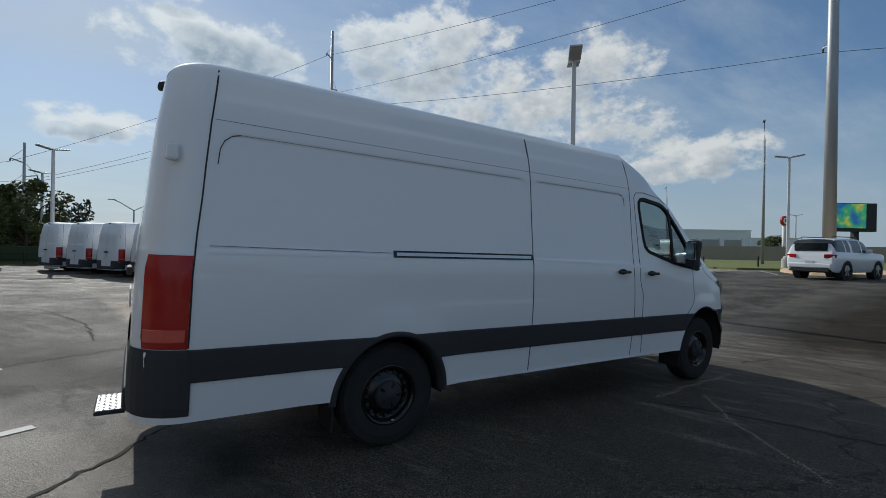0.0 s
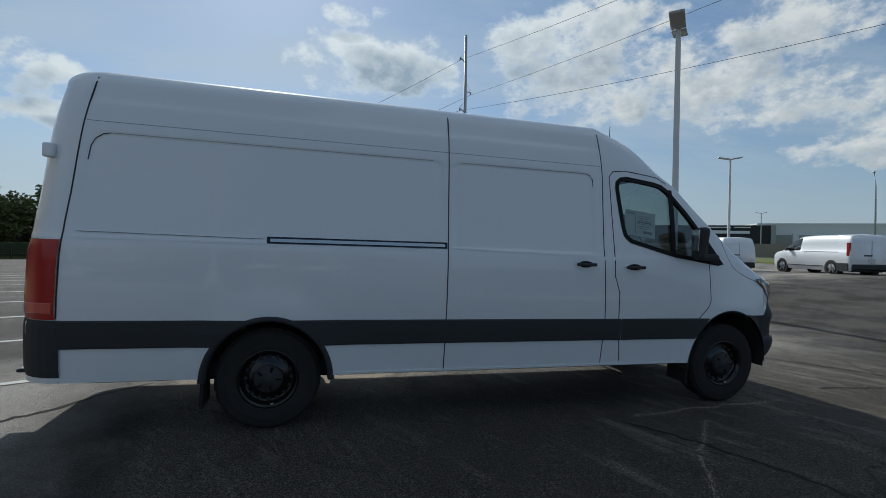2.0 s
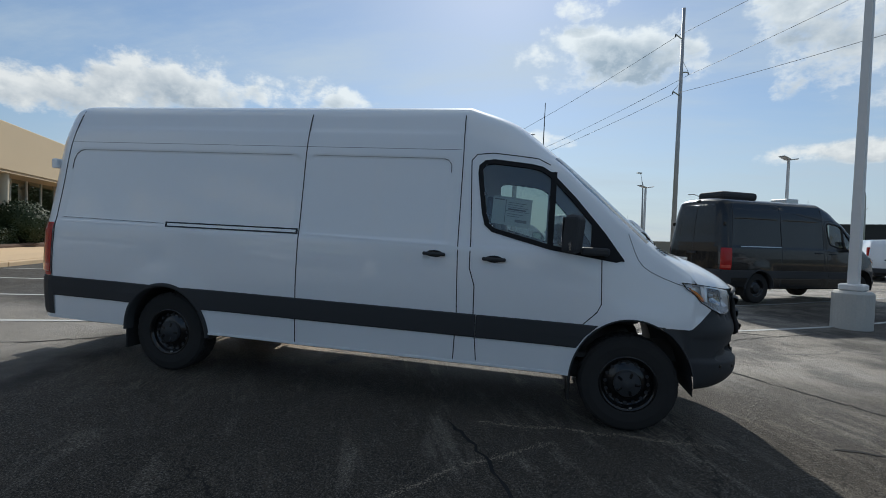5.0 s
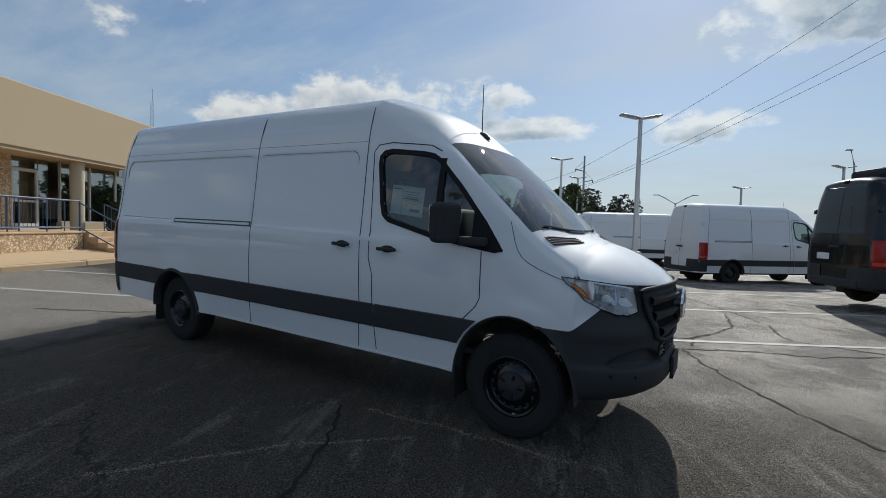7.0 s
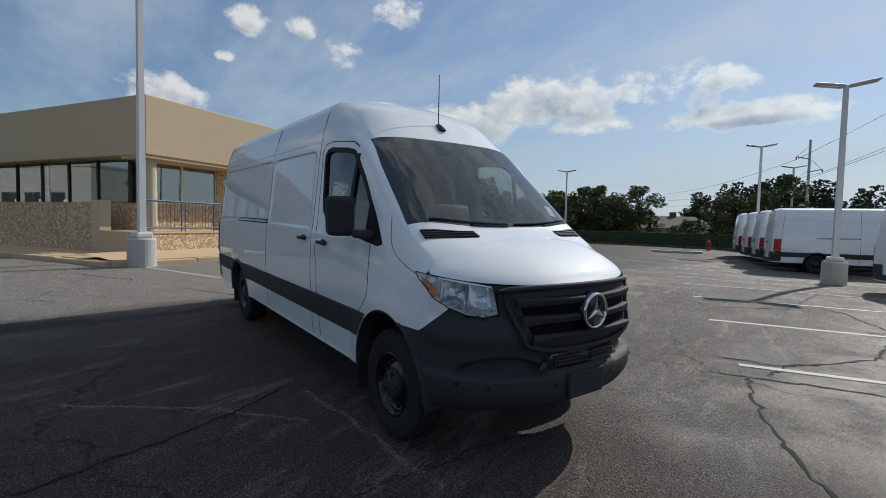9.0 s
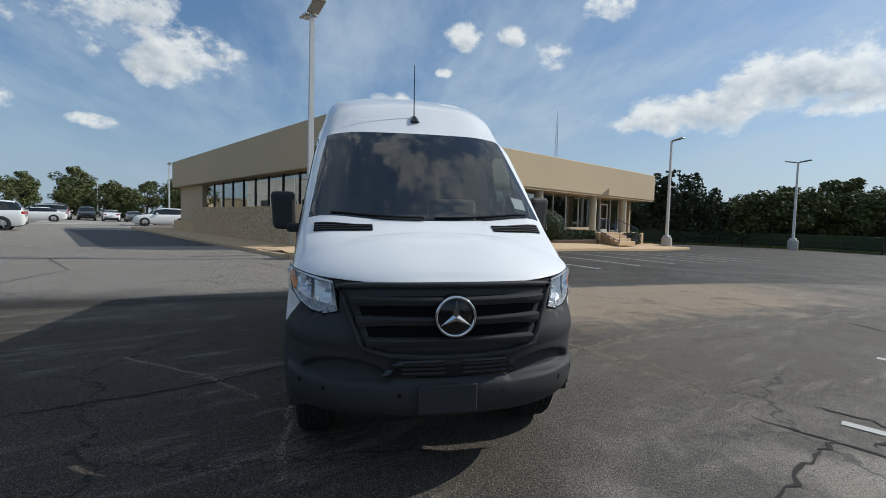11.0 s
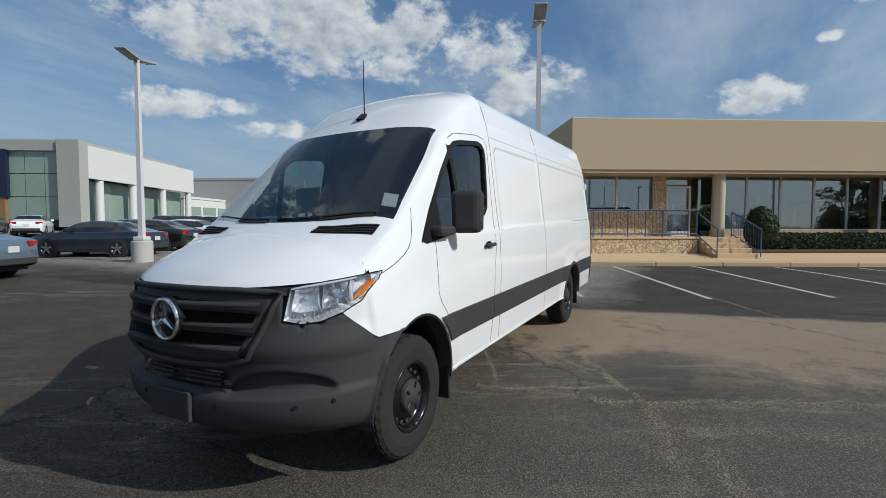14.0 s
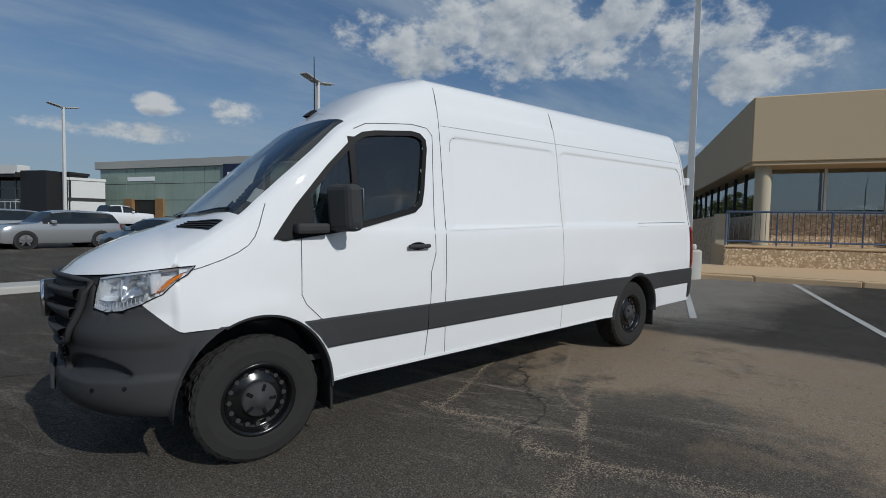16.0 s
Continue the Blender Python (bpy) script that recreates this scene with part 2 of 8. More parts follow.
def asphalt_mat():
    """Old asphalt: grains, pale worn patches and dark sealed ones, fine cracks."""
    m = bpy.data.materials.new("old_asphalt")
    m.use_nodes = True
    nt = m.node_tree
    b = nt.nodes["Principled BSDF"]
    add, link = nt.nodes.new, nt.links.new
    tc = add("ShaderNodeTexCoord")

    def nz(scale, det, rough=0.55, kind="ShaderNodeTexNoise"):
        n = add(kind)
        n.inputs["Scale"].default_value = scale
        if kind == "ShaderNodeTexNoise":
            n.inputs["Detail"].default_value, n.inputs["Roughness"].default_value = det, rough
        link(tc.outputs["Object"], n.inputs["Vector"])
        return n

    def rng(src, lo, hi, a=0.0, z=1.0):
        r = add("ShaderNodeMapRange")
        link(src, r.inputs[0])
        for k, v in enumerate((lo, hi, a, z)):
            r.inputs[k + 1].default_value = v
        return r.outputs[0]

    def mixc(fac, c1, c2):
        n = add("ShaderNodeMix")
        n.data_type = "RGBA"
        for k, v in ((0, fac), (6, c1), (7, c2)):
            if isinstance(v, tuple):
                n.inputs[k].default_value = (*v, 1)
            else:
                link(v, n.inputs[k])
        return n.outputs[2]

    def mul(p, q):
        n = add("ShaderNodeMath")
        n.operation = "MULTIPLY"
        for k, v in enumerate((p, q)):
            if isinstance(v, (int, float)):
                n.inputs[k].default_value = v
            else:
                link(v, n.inputs[k])
        return n.outputs[0]

    def streaks(scale, stretch, turn, lo, hi):
        """Noise drawn out along one direction of the lot."""
        mp, mq = add("ShaderNodeMapping"), add("ShaderNodeMapping")
        mp.inputs["Rotation"].default_value = (0, 0, radians(-turn))
        mq.inputs["Scale"].default_value = stretch
        link(tc.outputs["Object"], mp.inputs[0])
        link(mp.outputs[0], mq.inputs[0])
        n = add("ShaderNodeTexNoise")
        n.inputs["Scale"].default_value, n.inputs["Detail"].default_value, n.inputs["Roughness"].default_value = scale, 8, 0.70
        link(mq.outputs[0], n.inputs["Vector"])
        return rng(n.outputs[0], lo, hi)

    patch = rng(nz(0.13, 5, 0.6).outputs[0], 0.44, 0.60)
    stain = rng(nz(0.7, 7, 0.7).outputs[0], 0.40, 0.66)
    mottle = rng(nz(3.2, 8, 0.72).outputs[0], 0.38, 0.62)
    grain = nz(60, 4, 0.75).outputs[0]
    stone = rng(nz(95, 2, 0.6).outputs[0], 0.58, 0.68)
    # a worn pale strip beside the van: a sharp seam towards the building, ragged towards the lot
    sp = add("ShaderNodeSeparateXYZ")
    link(tc.outputs["Object"], sp.inputs[0])

    def lin(src, k, other):
        n = add("ShaderNodeMath")
        n.operation = "MULTIPLY_ADD"
        n.inputs[1].default_value = k
        link(src, n.inputs[0])
        link(other, n.inputs[2])
        return n.outputs[0]

    across = lin(sp.outputs[1], 0.13, sp.outputs[0])
    rag = nz(0.8, 8, 0.68).outputs[0]
    seam = rng(lin(rag, 0.5, across), -5.05, -4.85)
    ragged = rng(lin(rag, 6.0, across), 0.1, 0.9, 1.0, 0.0)
    stop = mul(rng(lin(rag, 1.5, sp.outputs[1]), 0.4, 1.2), rng(lin(rag, 3.0, sp.outputs[1]), 9.0, 12.0, 1.0, 0.0))
    worn = mul(mul(mul(seam, ragged), stop), rng(nz(0.85, 9, 0.72).outputs[0], 0.37, 0.45, 0.12, 1.0))
    col = mixc(patch, (0.036, 0.0315, 0.028), (0.060, 0.052, 0.044))
    col = mixc(rng(stain, 0, 1, 0, 0.6), col, (0.026, 0.0245, 0.0235))
    col = mixc(mul(worn, rng(mottle, 0, 1, 0.62, 1.0)), col, (0.54, 0.375, 0.225))
    col = mixc(rng(mottle, 0, 1, 0.0, 0.38), col, (0.018, 0.018, 0.019))
    # pale scuffs dragged across the lot
    scuff = mul(streaks(1.5, (0.40, 2.4, 1), 114, 0.53, 0.64), rng(nz(0.35, 4).outputs[0], 0.42, 0.56))
    col = mixc(mul(scuff, rng(grain, 0.40, 0.56, 0.0, 0.9)), col, (0.31, 0.265, 0.21))
    # tangled fine scratches that the plough left, in drifts
    drift = rng(nz(0.55, 4, 0.6).outputs[0], 0.49, 0.62)
    scratch = mul(streaks(3.4, (0.28, 3.6, 1), 104, 0.545, 0.60), drift)
    scratch2 = mul(streaks(3.0, (0.32, 3.2, 1), 128, 0.555, 0.61), drift)
    col = mixc(mul(scratch, rng(grain, 0.40, 0.55, 0.05, 0.70)), col, (0.34, 0.29, 0.225))
    col = mixc(mul(scratch2, rng(grain, 0.40, 0.55, 0.1, 0.8)), col, (0.33, 0.28, 0.22))
    col = mixc(rng(grain, 0.40, 0.62, 0, 0.55), col, (0.165, 0.135, 0.102))
    col = mixc(rng(stone, 0, 1, 0, 0.80), col, (0.36, 0.325, 0.275))
    # bare aggregate where the binder has worn away
    speck = rng(nz(85, 3, 0.65).outputs[0], 0.54, 0.585)
    bare = add("ShaderNodeMath")
    bare.operation, bare.use_clamp = "ADD", True
    link(mul(worn, 0.55), bare.inputs[0])
    link(mul(scuff, 0.95), bare.inputs[1])
    grit = add("ShaderNodeMath")
    grit.operation, grit.use_clamp = "ADD", True
    link(mul(bare.outputs[0], 0.85), grit.inputs[0])
    grit.inputs[1].default_value = 0.30
    col = mixc(mul(speck, grit.outputs[0]), col, (0.42, 0.375, 0.31))
    pit = rng(nz(38, 3, 0.7).outputs[0], 0.30, 0.40, 0.75, 0.0)
    col = mixc(pit, col, (0.016, 0.015, 0.0145))
    # darker tone on the kerb side of the van, paler old asphalt elsewhere
    kerb_dark = mul(rng(lin(rag, 2.0, sp.outputs[1]), 0.2, 1.6, 1.0, 0.0), rng(lin(rag, 3.0, sp.outputs[0]), -5.0, -1.5))
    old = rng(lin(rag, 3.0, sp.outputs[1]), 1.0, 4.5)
    col = mixc(mul(kerb_dark, 0.26), col, (0.014, 0.0135, 0.013))
    col = mixc(mul(old, 0.22), col, (0.18, 0.155, 0.125))
    # an oil-dark hollow in the worn strip
    far = add("ShaderNodeVectorMath")
    far.operation = "DISTANCE"
    far.inputs[1].default_value = (-2.1, 2.3, 0)
    link(tc.outputs["Object"], far.inputs[0])
    col = mixc(rng(lin(rag, 1.0, far.outputs["Value"]), 0.80, 1.35, 0.42, 0.0), col, (0.030, 0.025, 0.021))
    # the open lot before the van's nose: bare pale stones between brown oil blotches
    front = mul(rng(lin(rag, 2.0, sp.outputs[0]), 1.1, 2.3), rng(lin(rag, 2.4, sp.outputs[1]), 1.7, 2.9))
    blotch = rng(nz(0.95, 7, 0.66).outputs[0], 0.43, 0.56)
    pebble = rng(nz(135, 2, 0.6).outputs[0], 0.48, 0.56)
    col = mixc(mul(front, 0.55), col, (0.040, 0.034, 0.028))
    col = mixc(mul(mul(front, blotch), 0.85), col, (0.175, 0.150, 0.120))
    col = mixc(mul(mul(front, pebble), rng(blotch, 0, 1, 0.16, 0.95)), col, (0.46, 0.41, 0.34))
    # darker, smoother asphalt out towards the grass
    outer = mul(rng(lin(rag, 4.0, sp.outputs[0]), 5.4, 7.6), rng(lin(rag, 4.0, sp.outputs[1]), 10.0, 13.0, 1.0, 0.0))
    col = mixc(mul(outer, 0.72), col, (0.020, 0.0185, 0.017))
    # bays by the tan building, resurfaced in black
    bays = rng(lin(rag, 0.5, across), -5.15, -4.95, 1.0, 0.0)
    col = mixc(mul(mul(bays, rng(sp.outputs[1], -16.0, -11.0)), 0.68), col, (0.017, 0.0165, 0.016))
    # bare stones behind the tail
    tail = mul(rng(lin(rag, 2.0, sp.outputs[0]), -5.4, -4.2, 1.0, 0.0), rng(lin(rag, 2.0, sp.outputs[1]), 1.4, 2.6, 1.0, 0.0))
    col = mixc(mul(tail, 0.34), col, (0.22, 0.190, 0.152))
    col = mixc(mul(mul(tail, pebble), 0.60), col, (0.50, 0.44, 0.36))
    # fine cracks
    vo = add("ShaderNodeTexVoronoi")
    vo.feature = "DISTANCE_TO_EDGE"
    vo.inputs["Scale"].default_value = 0.22
    wob = nz(1.1, 5, 0.7)
    vm = add("ShaderNodeVectorMath")
    vm.operation = "MULTIPLY_ADD"
    vm.inputs[1].default_value = (0.9, 0.9, 0)
    link(wob.outputs["Color"], vm.inputs[0])
    link(tc.outputs["Object"], vm.inputs[2])
    link(vm.outputs[0], vo.inputs["Vector"])
    gap = rng(vo.outputs["Distance"], 0.0015, 0.005, 1.0, 0.0)
    some = add("ShaderNodeMath")
    some.operation = "MULTIPLY"
    link(gap, some.inputs[0])
    link(rng(nz(0.25, 3).outputs[0], 0.42, 0.52), some.inputs[1])
    col = mixc(mul(some.outputs[0], 0.6), col, (0.016, 0.016, 0.016))
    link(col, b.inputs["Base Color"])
    gloss = add("ShaderNodeMath")
    gloss.operation, gloss.use_clamp = "MULTIPLY_ADD", True
    link(kerb_dark, gloss.inputs[0])
    gloss.inputs[1].default_value = -0.18
    link(mul(rng(front, 0, 1, 0.25, 0.60), rng(outer, 0, 1, 1.0, 0.25)), gloss.inputs[2])
    shiny = add("ShaderNodeMath")
    shiny.operation, shiny.use_clamp = "MULTIPLY_ADD", True
    link(tail, shiny.inputs[0])
    shiny.inputs[1].default_value = 0.60
    link(gloss.outputs[0], shiny.inputs[2])
    link(shiny.outputs[0], b.inputs["Specular IOR Level"])
    link(rng(stain, 0, 1, 0.78, 0.58), b.inputs["Roughness"])
    bp = add("ShaderNodeBump")
    bp.inputs["Strength"].default_value, bp.inputs["Distance"].default_value = 1.0, 0.022
    link(grain, bp.inputs["Height"])
    link(bp.outputs[0], b.inputs["Normal"])
    return m


ASPHALT = asphalt_mat()
GRASS = mat("mown_grass", (0.165, 0.19, 0.045), 0.9, noise_scale=0.35, amount=0.4, bump=0.03, fine=14)


# ---- mesh helpers ----
def part(name, bm, material, parent=None, label="", smooth=False):
    """One bmesh as ONE mesh object, under its thing."""
    me = bpy.data.meshes.new(name)
    bm.normal_update()
    bm.to_mesh(me)
    bm.free()
    for mm in (material if isinstance(material, (list, tuple)) else [material]):
        me.materials.append(mm)
    if smooth:
        for p in me.polygons:
            p.use_smooth = True
    ob = new(name, me)
    if parent:
        ob.parent = parent
    if label:
        tagged(ob, label)
    return ob


def empty(name, m=None, **tags):
    ob = new(name)
    ob.empty_display_size = 0.2
    if m is not None:
        ob.matrix_world = m
    return tagged(ob, **tags)


def box_bm(x0, y0, z0, x1, y1, z1, bevel=0.0, seg=1, bm=None):
    own = bm is None
    bm = bm or bmesh.new()
    vs = bmesh.ops.create_cube(bm, size=1.0)["verts"]
    for v in vs:
        v.co = Vector((x0 + (v.co.x + 0.5) * (x1 - x0), y0 + (v.co.y + 0.5) * (y1 - y0), z0 + (v.co.z + 0.5) * (z1 - z0)))
    if bevel:
        es = list({e for v in vs for e in v.link_edges})
        bmesh.ops.bevel(bm, geom=es, offset=bevel, segments=seg, profile=0.5, affect="EDGES")
    return bm


def grid_bm(pts, bm=None, close=False):
    """A sheet of quads through rows of points."""
    bm = bm or bmesh.new()
    vs = [[bm.verts.new(p) for p in row] for row in pts]
    for a, b in zip(vs, vs[1:]):
        n = len(a)
        for j in range(n if close else n - 1):
            bm.faces.new((a[j], a[(j + 1) % n], b[(j + 1) % n], b[j]))
    return bm


def lathe_bm(profile, seg=32, axis="y", bm=None):
    """A turned shape: profile of (radius, along)."""
    rows = []
    for r, a in profile:
        row = []
        for k in range(seg):
            t = 2 * math.pi * k / seg
            c, s = r * math.cos(t), r * math.sin(t)
            row.append((c, a, s) if axis == "y" else ((a, c, s) if axis == "x" else (c, s, a)))
        rows.append(row)
    return grid_bm(rows, bm, close=True)


def tube_bm(pts, r, seg=8, bm=None, caps=True):
    """A round bar along a line of points; r may be a list."""
    bm = bm or bmesh.new()
    pts = [Vector(p) for p in pts]
    rows = []
    for k, p in enumerate(pts):
        d = (pts[min(k + 1, len(pts) - 1)] - pts[max(k - 1, 0)]).normalized()
        u = d.orthogonal().normalized() if abs(d.z) > 0.99 else d.cross(Vector((0, 0, 1))).normalized()
        w = d.cross(u)
        rr = r[k] if isinstance(r, (list, tuple)) else r
        rows.append([bm.verts.new(p + rr * (math.cos(2 * math.pi * q / seg) * u + math.sin(2 * math.pi * q / seg) * w)) for q in range(seg)])
    for a, b in zip(rows, rows[1:]):
        for q in range(seg):
            bm.faces.new((a[q], a[(q + 1) % seg], b[(q + 1) % seg], b[q]))
    if caps:
        bm.faces.new(rows[0][::-1])
        bm.faces.new(rows[-1])
    return bm


def smoothstep(a, b, x):
    t = min(max((x - a) / (b - a), 0.0), 1.0)
    return t * t * (3 - 2 * t)

# ---- ground ----
def ground_z(x, y):
    """The lot: a plane tilted under the white van, level further off, rising gently on all far sides."""
    near = -0.0222 * (x + 2.2) + 0.0115 * y
    w = 1 - smoothstep(5.5, 15.0, math.hypot(x + 2.0, y))
    far = 0.24 * smoothstep(3, 13, -x) + 0.44 * smoothstep(4, 18, x) + 0.10 * smoothstep(5, 18, -y) + 1.7 * smoothstep(24, 75, -y) - 0.22 * smoothstep(9, 20, y)
    return w * near + (1 - w) * far


def on_ground(x, y, turn=0.0, lift=0.0):
    return pose(x, y, ground_z(x, y) + lift, 0, 0, turn)


def build_ground():
    rs = [0.5 * k for k in range(0, 41)] + [20 * 1.13 ** k for k in range(1, 46)]
    n = 120
    bm = bmesh.new()
    centre = bm.verts.new((-2, 0, ground_z(-2, 0)))
    prev = None
    for r in rs[1:]:
        ring = []
        for k in range(n):
            a = 2 * math.pi * k / n
            x, y = -2 + r * math.cos(a), r * math.sin(a)
            ring.append(bm.verts.new((x, y, ground_z(x, y))))
        for k in range(n):
            if prev is None:
                bm.faces.new((centre, ring[k], ring[(k + 1) % n]))
            else:
                bm.faces.new((prev[k], ring[k], ring[(k + 1) % n], prev[(k + 1) % n]))
        prev = ring
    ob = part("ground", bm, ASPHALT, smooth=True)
    return tagged(ob, "old dark asphalt parking lot with worn pale patches and cracks", "asphalt ground", kind="structure")


build_ground()
# lot axes: ALONG runs beside the tan building's front, OUT points from it into the lot
ALONG, OUT = Vector((-0.506, 0.8625, 0)), Vector((0.8625, 0.506, 0))


def strip_on_ground(name, a, b, width, material, lift=0.006, parent=None, label="", n=None):
    """A flat painted strip from a to b that follows the ground."""
    a, b = Vector((*a, 0)), Vector((*b, 0))
    d = (b - a).normalized()
    side = Vector((-d.y, d.x, 0)) * width / 2
    n = n or max(2, int((b - a).length / 0.5))
    rows = []
    for k in range(n + 1):
        p = a.lerp(b, k / n)
        rows.append([(q.x, q.y, ground_z(q.x, q.y) + lift) for q in (p - side, p + side)])
    return part(name, grid_bm(rows), material, parent, label)


# ---- cracks that run through the lot ----
CRACK = mat("open_crack", (0.014, 0.013, 0.012), 0.95)
CRUMBS = mat("crumbled_crack_edge", (0.42, 0.345, 0.26), 0.95, noise_scale=9, amount=0.25)


def cracks():
    rnd = random.Random(11)
    dark, pale = bmesh.new(), bmesh.new()

    def run(bm, pts, wide, lift, rough):
        line = []
        for a, b in zip(pts, pts[1:]):
            n = max(2, int(math.dist(a, b) / 0.07))
            line += [(a[0] + (b[0] - a[0]) * k / n + rnd.gauss(0, rough), a[1] + (b[1] - a[1]) * k / n + rnd.gauss(0, rough)) for k in range(n)]
        line.append(pts[-1])
        rows = []
        for k, p in enumerate(line):
            a, b = line[max(k - 1, 0)], line[min(k + 1, len(line) - 1)]
            d = Vector((b[0] - a[0], b[1] - a[1])).normalized()
            w = wide * rnd.uniform(0.35, 1.2) * (0.25 if k in (0, len(line) - 1) else 1)
            rows.append([(p[0] + s * w * -d.y, p[1] + s * w * d.x, ground_z(p[0], p[1]) + lift) for s in (-1, 1)])
        grid_bm(rows, bm)

    def crumbs(pts, wide):
        """Loose pale grit along a line, thick in its middle and thinning outwards."""
        for a, b in zip(pts, pts[1:]):
            length = math.dist(a, b)
            for _ in range(int(length * (260 + 9000 * wide))):
                t = rnd.random()
                off = rnd.gauss(0, wide * (1.0 if rnd.random() < 0.75 else 2.6))
                d = Vector((b[0] - a[0], b[1] - a[1])) / length
                x, y = a[0] + d.x * length * t - d.y * off + 0.02 * math.sin(9 * t * length), a[1] + d.y * length * t + d.x * off + 0.02 * math.cos(7 * t * length)
                r, q = rnd.uniform(0.003, 0.008), rnd.random() * 6.28
                z = ground_z(x, y)
                ring = [pale.verts.new((x + r * math.cos(q + k * 2.1), y + r * math.sin(q + k * 2.1), z + 0.002)) for k in range(3)]
                top = pale.verts.new((x, y, z + 0.003 + r * 0.25))
                for k in range(3):
                    pale.faces.new((ring[k], ring[(k + 1) % 3], top))

    main = [
        [(0.42, 2.60), (0.60, 2.69), (0.85, 2.85), (1.3, 1.95), (1.66, 1.42), (1.95, 1.05), (2.45, 0.5), (3.1, -0.3)],
        [(0.85, 2.85), (1.60, 3.30), (2.41, 3.6), (3.3, 4.3), (4.4, 5.0)],
        [(0.96, 3.05), (0.95, 3.75), (1.2, 4.2), (1.43, 4.9), (1.30, 6.4)],
        [(1.97, 5.6), (2.05, 4.83), (2.17, 4.44), (2.42, 4.44), (3.4, 4.35)],
        [(0.30, 3.30), (0.55, 3.46), (0.86, 3.54), (1.15, 4.06)],
        [(-0.6, 8.9), (0.3, 8.3), (1.2, 7.0), (1.9, 5.7)],
        [(-10.6, -3.0), (-9.9, -2.6), (-9.4, -2.1), (-8.9, -2.1)],
        [(1.6, -0.67), (2.19, -0.76), (2.76, -0.8), (3.13, -1.13)],
        [(-2.3, 7.0), (-1.1, 6.85), (-0.4, 7.8), (-0.9, 11.2)],
        [(-7.6, -1.3), (-6.41, -0.59), (-6.1, -0.28), (-5.85, 0.06), (-5.5, 0.45)],
        [(-8.6, 9.1), (-7.5, 8.3), (-6.6, 5.8), (-6.4, 4.2)],
        [(-1.4, -1.2), (-1.05, -1.71), (-0.8, -2.25), (-0.5, -3.1)],
        [(4.2, 1.7), (4.8, 0.98), (5.4, 0.0), (6.4, -1.2), (8.5, -3.0)],
        [(-11.0, -8.5), (-9.0, -7.0), (-6.2, -7.4), (-3.0, -6.2)],
        [(1.5, 7.2), (3.4, 8.2), (4.8, 10.4)],
        [(-9.8, 4.6), (-9.0, 6.2), (-8.8, 8.0)],
    ]
    for pts in main:
        run(dark, pts, 0.017, 0.005, 0.016)
    for pts, wide in (
        ([(-3.86, 0.49), (-2.91, 1.0), (-2.46, 1.29), (-2.2, 1.7), (-1.75, 2.05), (-1.57, 2.18)], 0.014),
        ([(-1.57, 2.18), (-1.3, 2.27), (-0.98, 2.35), (-0.49, 2.47), (0.3, 2.62)], 0.045),
        ([(-2.68, 0.28), (-1.38, 0.98), (-1.6, 1.46), (-1.84, 1.94)], 0.012),
        ([(-1.41, 1.77), (-1.57, 2.18), (-1.86, 2.78), (-2.05, 3.22), (-2.24, 3.67), (-2.5, 4.6)], 0.014),
        ([(-0.94, 2.59), (-0.73, 2.65), (-0.3, 2.8)], 0.040),
        ([(-1.50, 2.20), (-1.71, 2.62), (-2.0, 3.22), (-2.24, 3.86), (-2.6, 4.9)], 0.045),
        ([(-1.15, 2.45), (-1.40, 3.2), (-1.60, 3.9), (-1.95, 4.9)], 0.070),
        ([(-1.35, 0.75), (-1.45, 1.21), (-1.50, 1.70), (-1.45, 2.10)], 0.035),
        ([(-2.79, 1.39), (-2.3, 1.70), (-1.86, 1.99)], 0.016),
        ([(-1.2, -1.15), (-0.6, -1.05), (-0.1, -1.02), (0.7, -0.98)], 0.014),
        ([(-1.9, -2.9), (-1.2, -1.9), (-0.6, -1.35)], 0.012),
        ([(-7.53, 2.75), (-6.28, 3.38), (-5.77, 3.68)], 0.012),
    ):
        crumbs(pts, wide)
    tagged(part("crack", dark, CRACK), "dark open cracks across the old asphalt", "cracks", kind="stuff")
    tagged(part("crack_edge", pale, CRUMBS), "loose pale grit along the old asphalt cracks", "cracks", kind="stuff")
    # sealed dark patches
    for poly in ([(-15, -9.7), (-17.6, -5.5), (-33, -12.0), (-31, -18.5)],):
        bm = bmesh.new()
        cx, cy = sum(p[0] for p in poly) / len(poly), sum(p[1] for p in poly) / len(poly)
        rows = []
        for f in np.linspace(1.0, 0.02, 9):
            row = []
            for a, b in zip(poly, poly[1:] + poly[:1]):
                for q in range(6):
                    x, y = a[0] + (b[0] - a[0]) * q / 6, a[1] + (b[1] - a[1]) * q / 6
                    x, y = cx + (x - cx) * f, cy + (y - cy) * f
                    row.append((x, y, ground_z(x, y) + 0.003 + 0.002 * (f < 0.99)))
            rows.append(row)
        ob = part("sealed_patch", grid_bm(rows, bm, close=True), SEALED)
        tagged(ob, "dark sealed patch in the asphalt", "asphalt patch", kind="structure")


SEALED = mat("dark_sealed_asphalt", (0.050, 0.050, 0.052), 0.7, noise_scale=1.2, amount=0.35, bump=0.004, fine=70)
cracks()

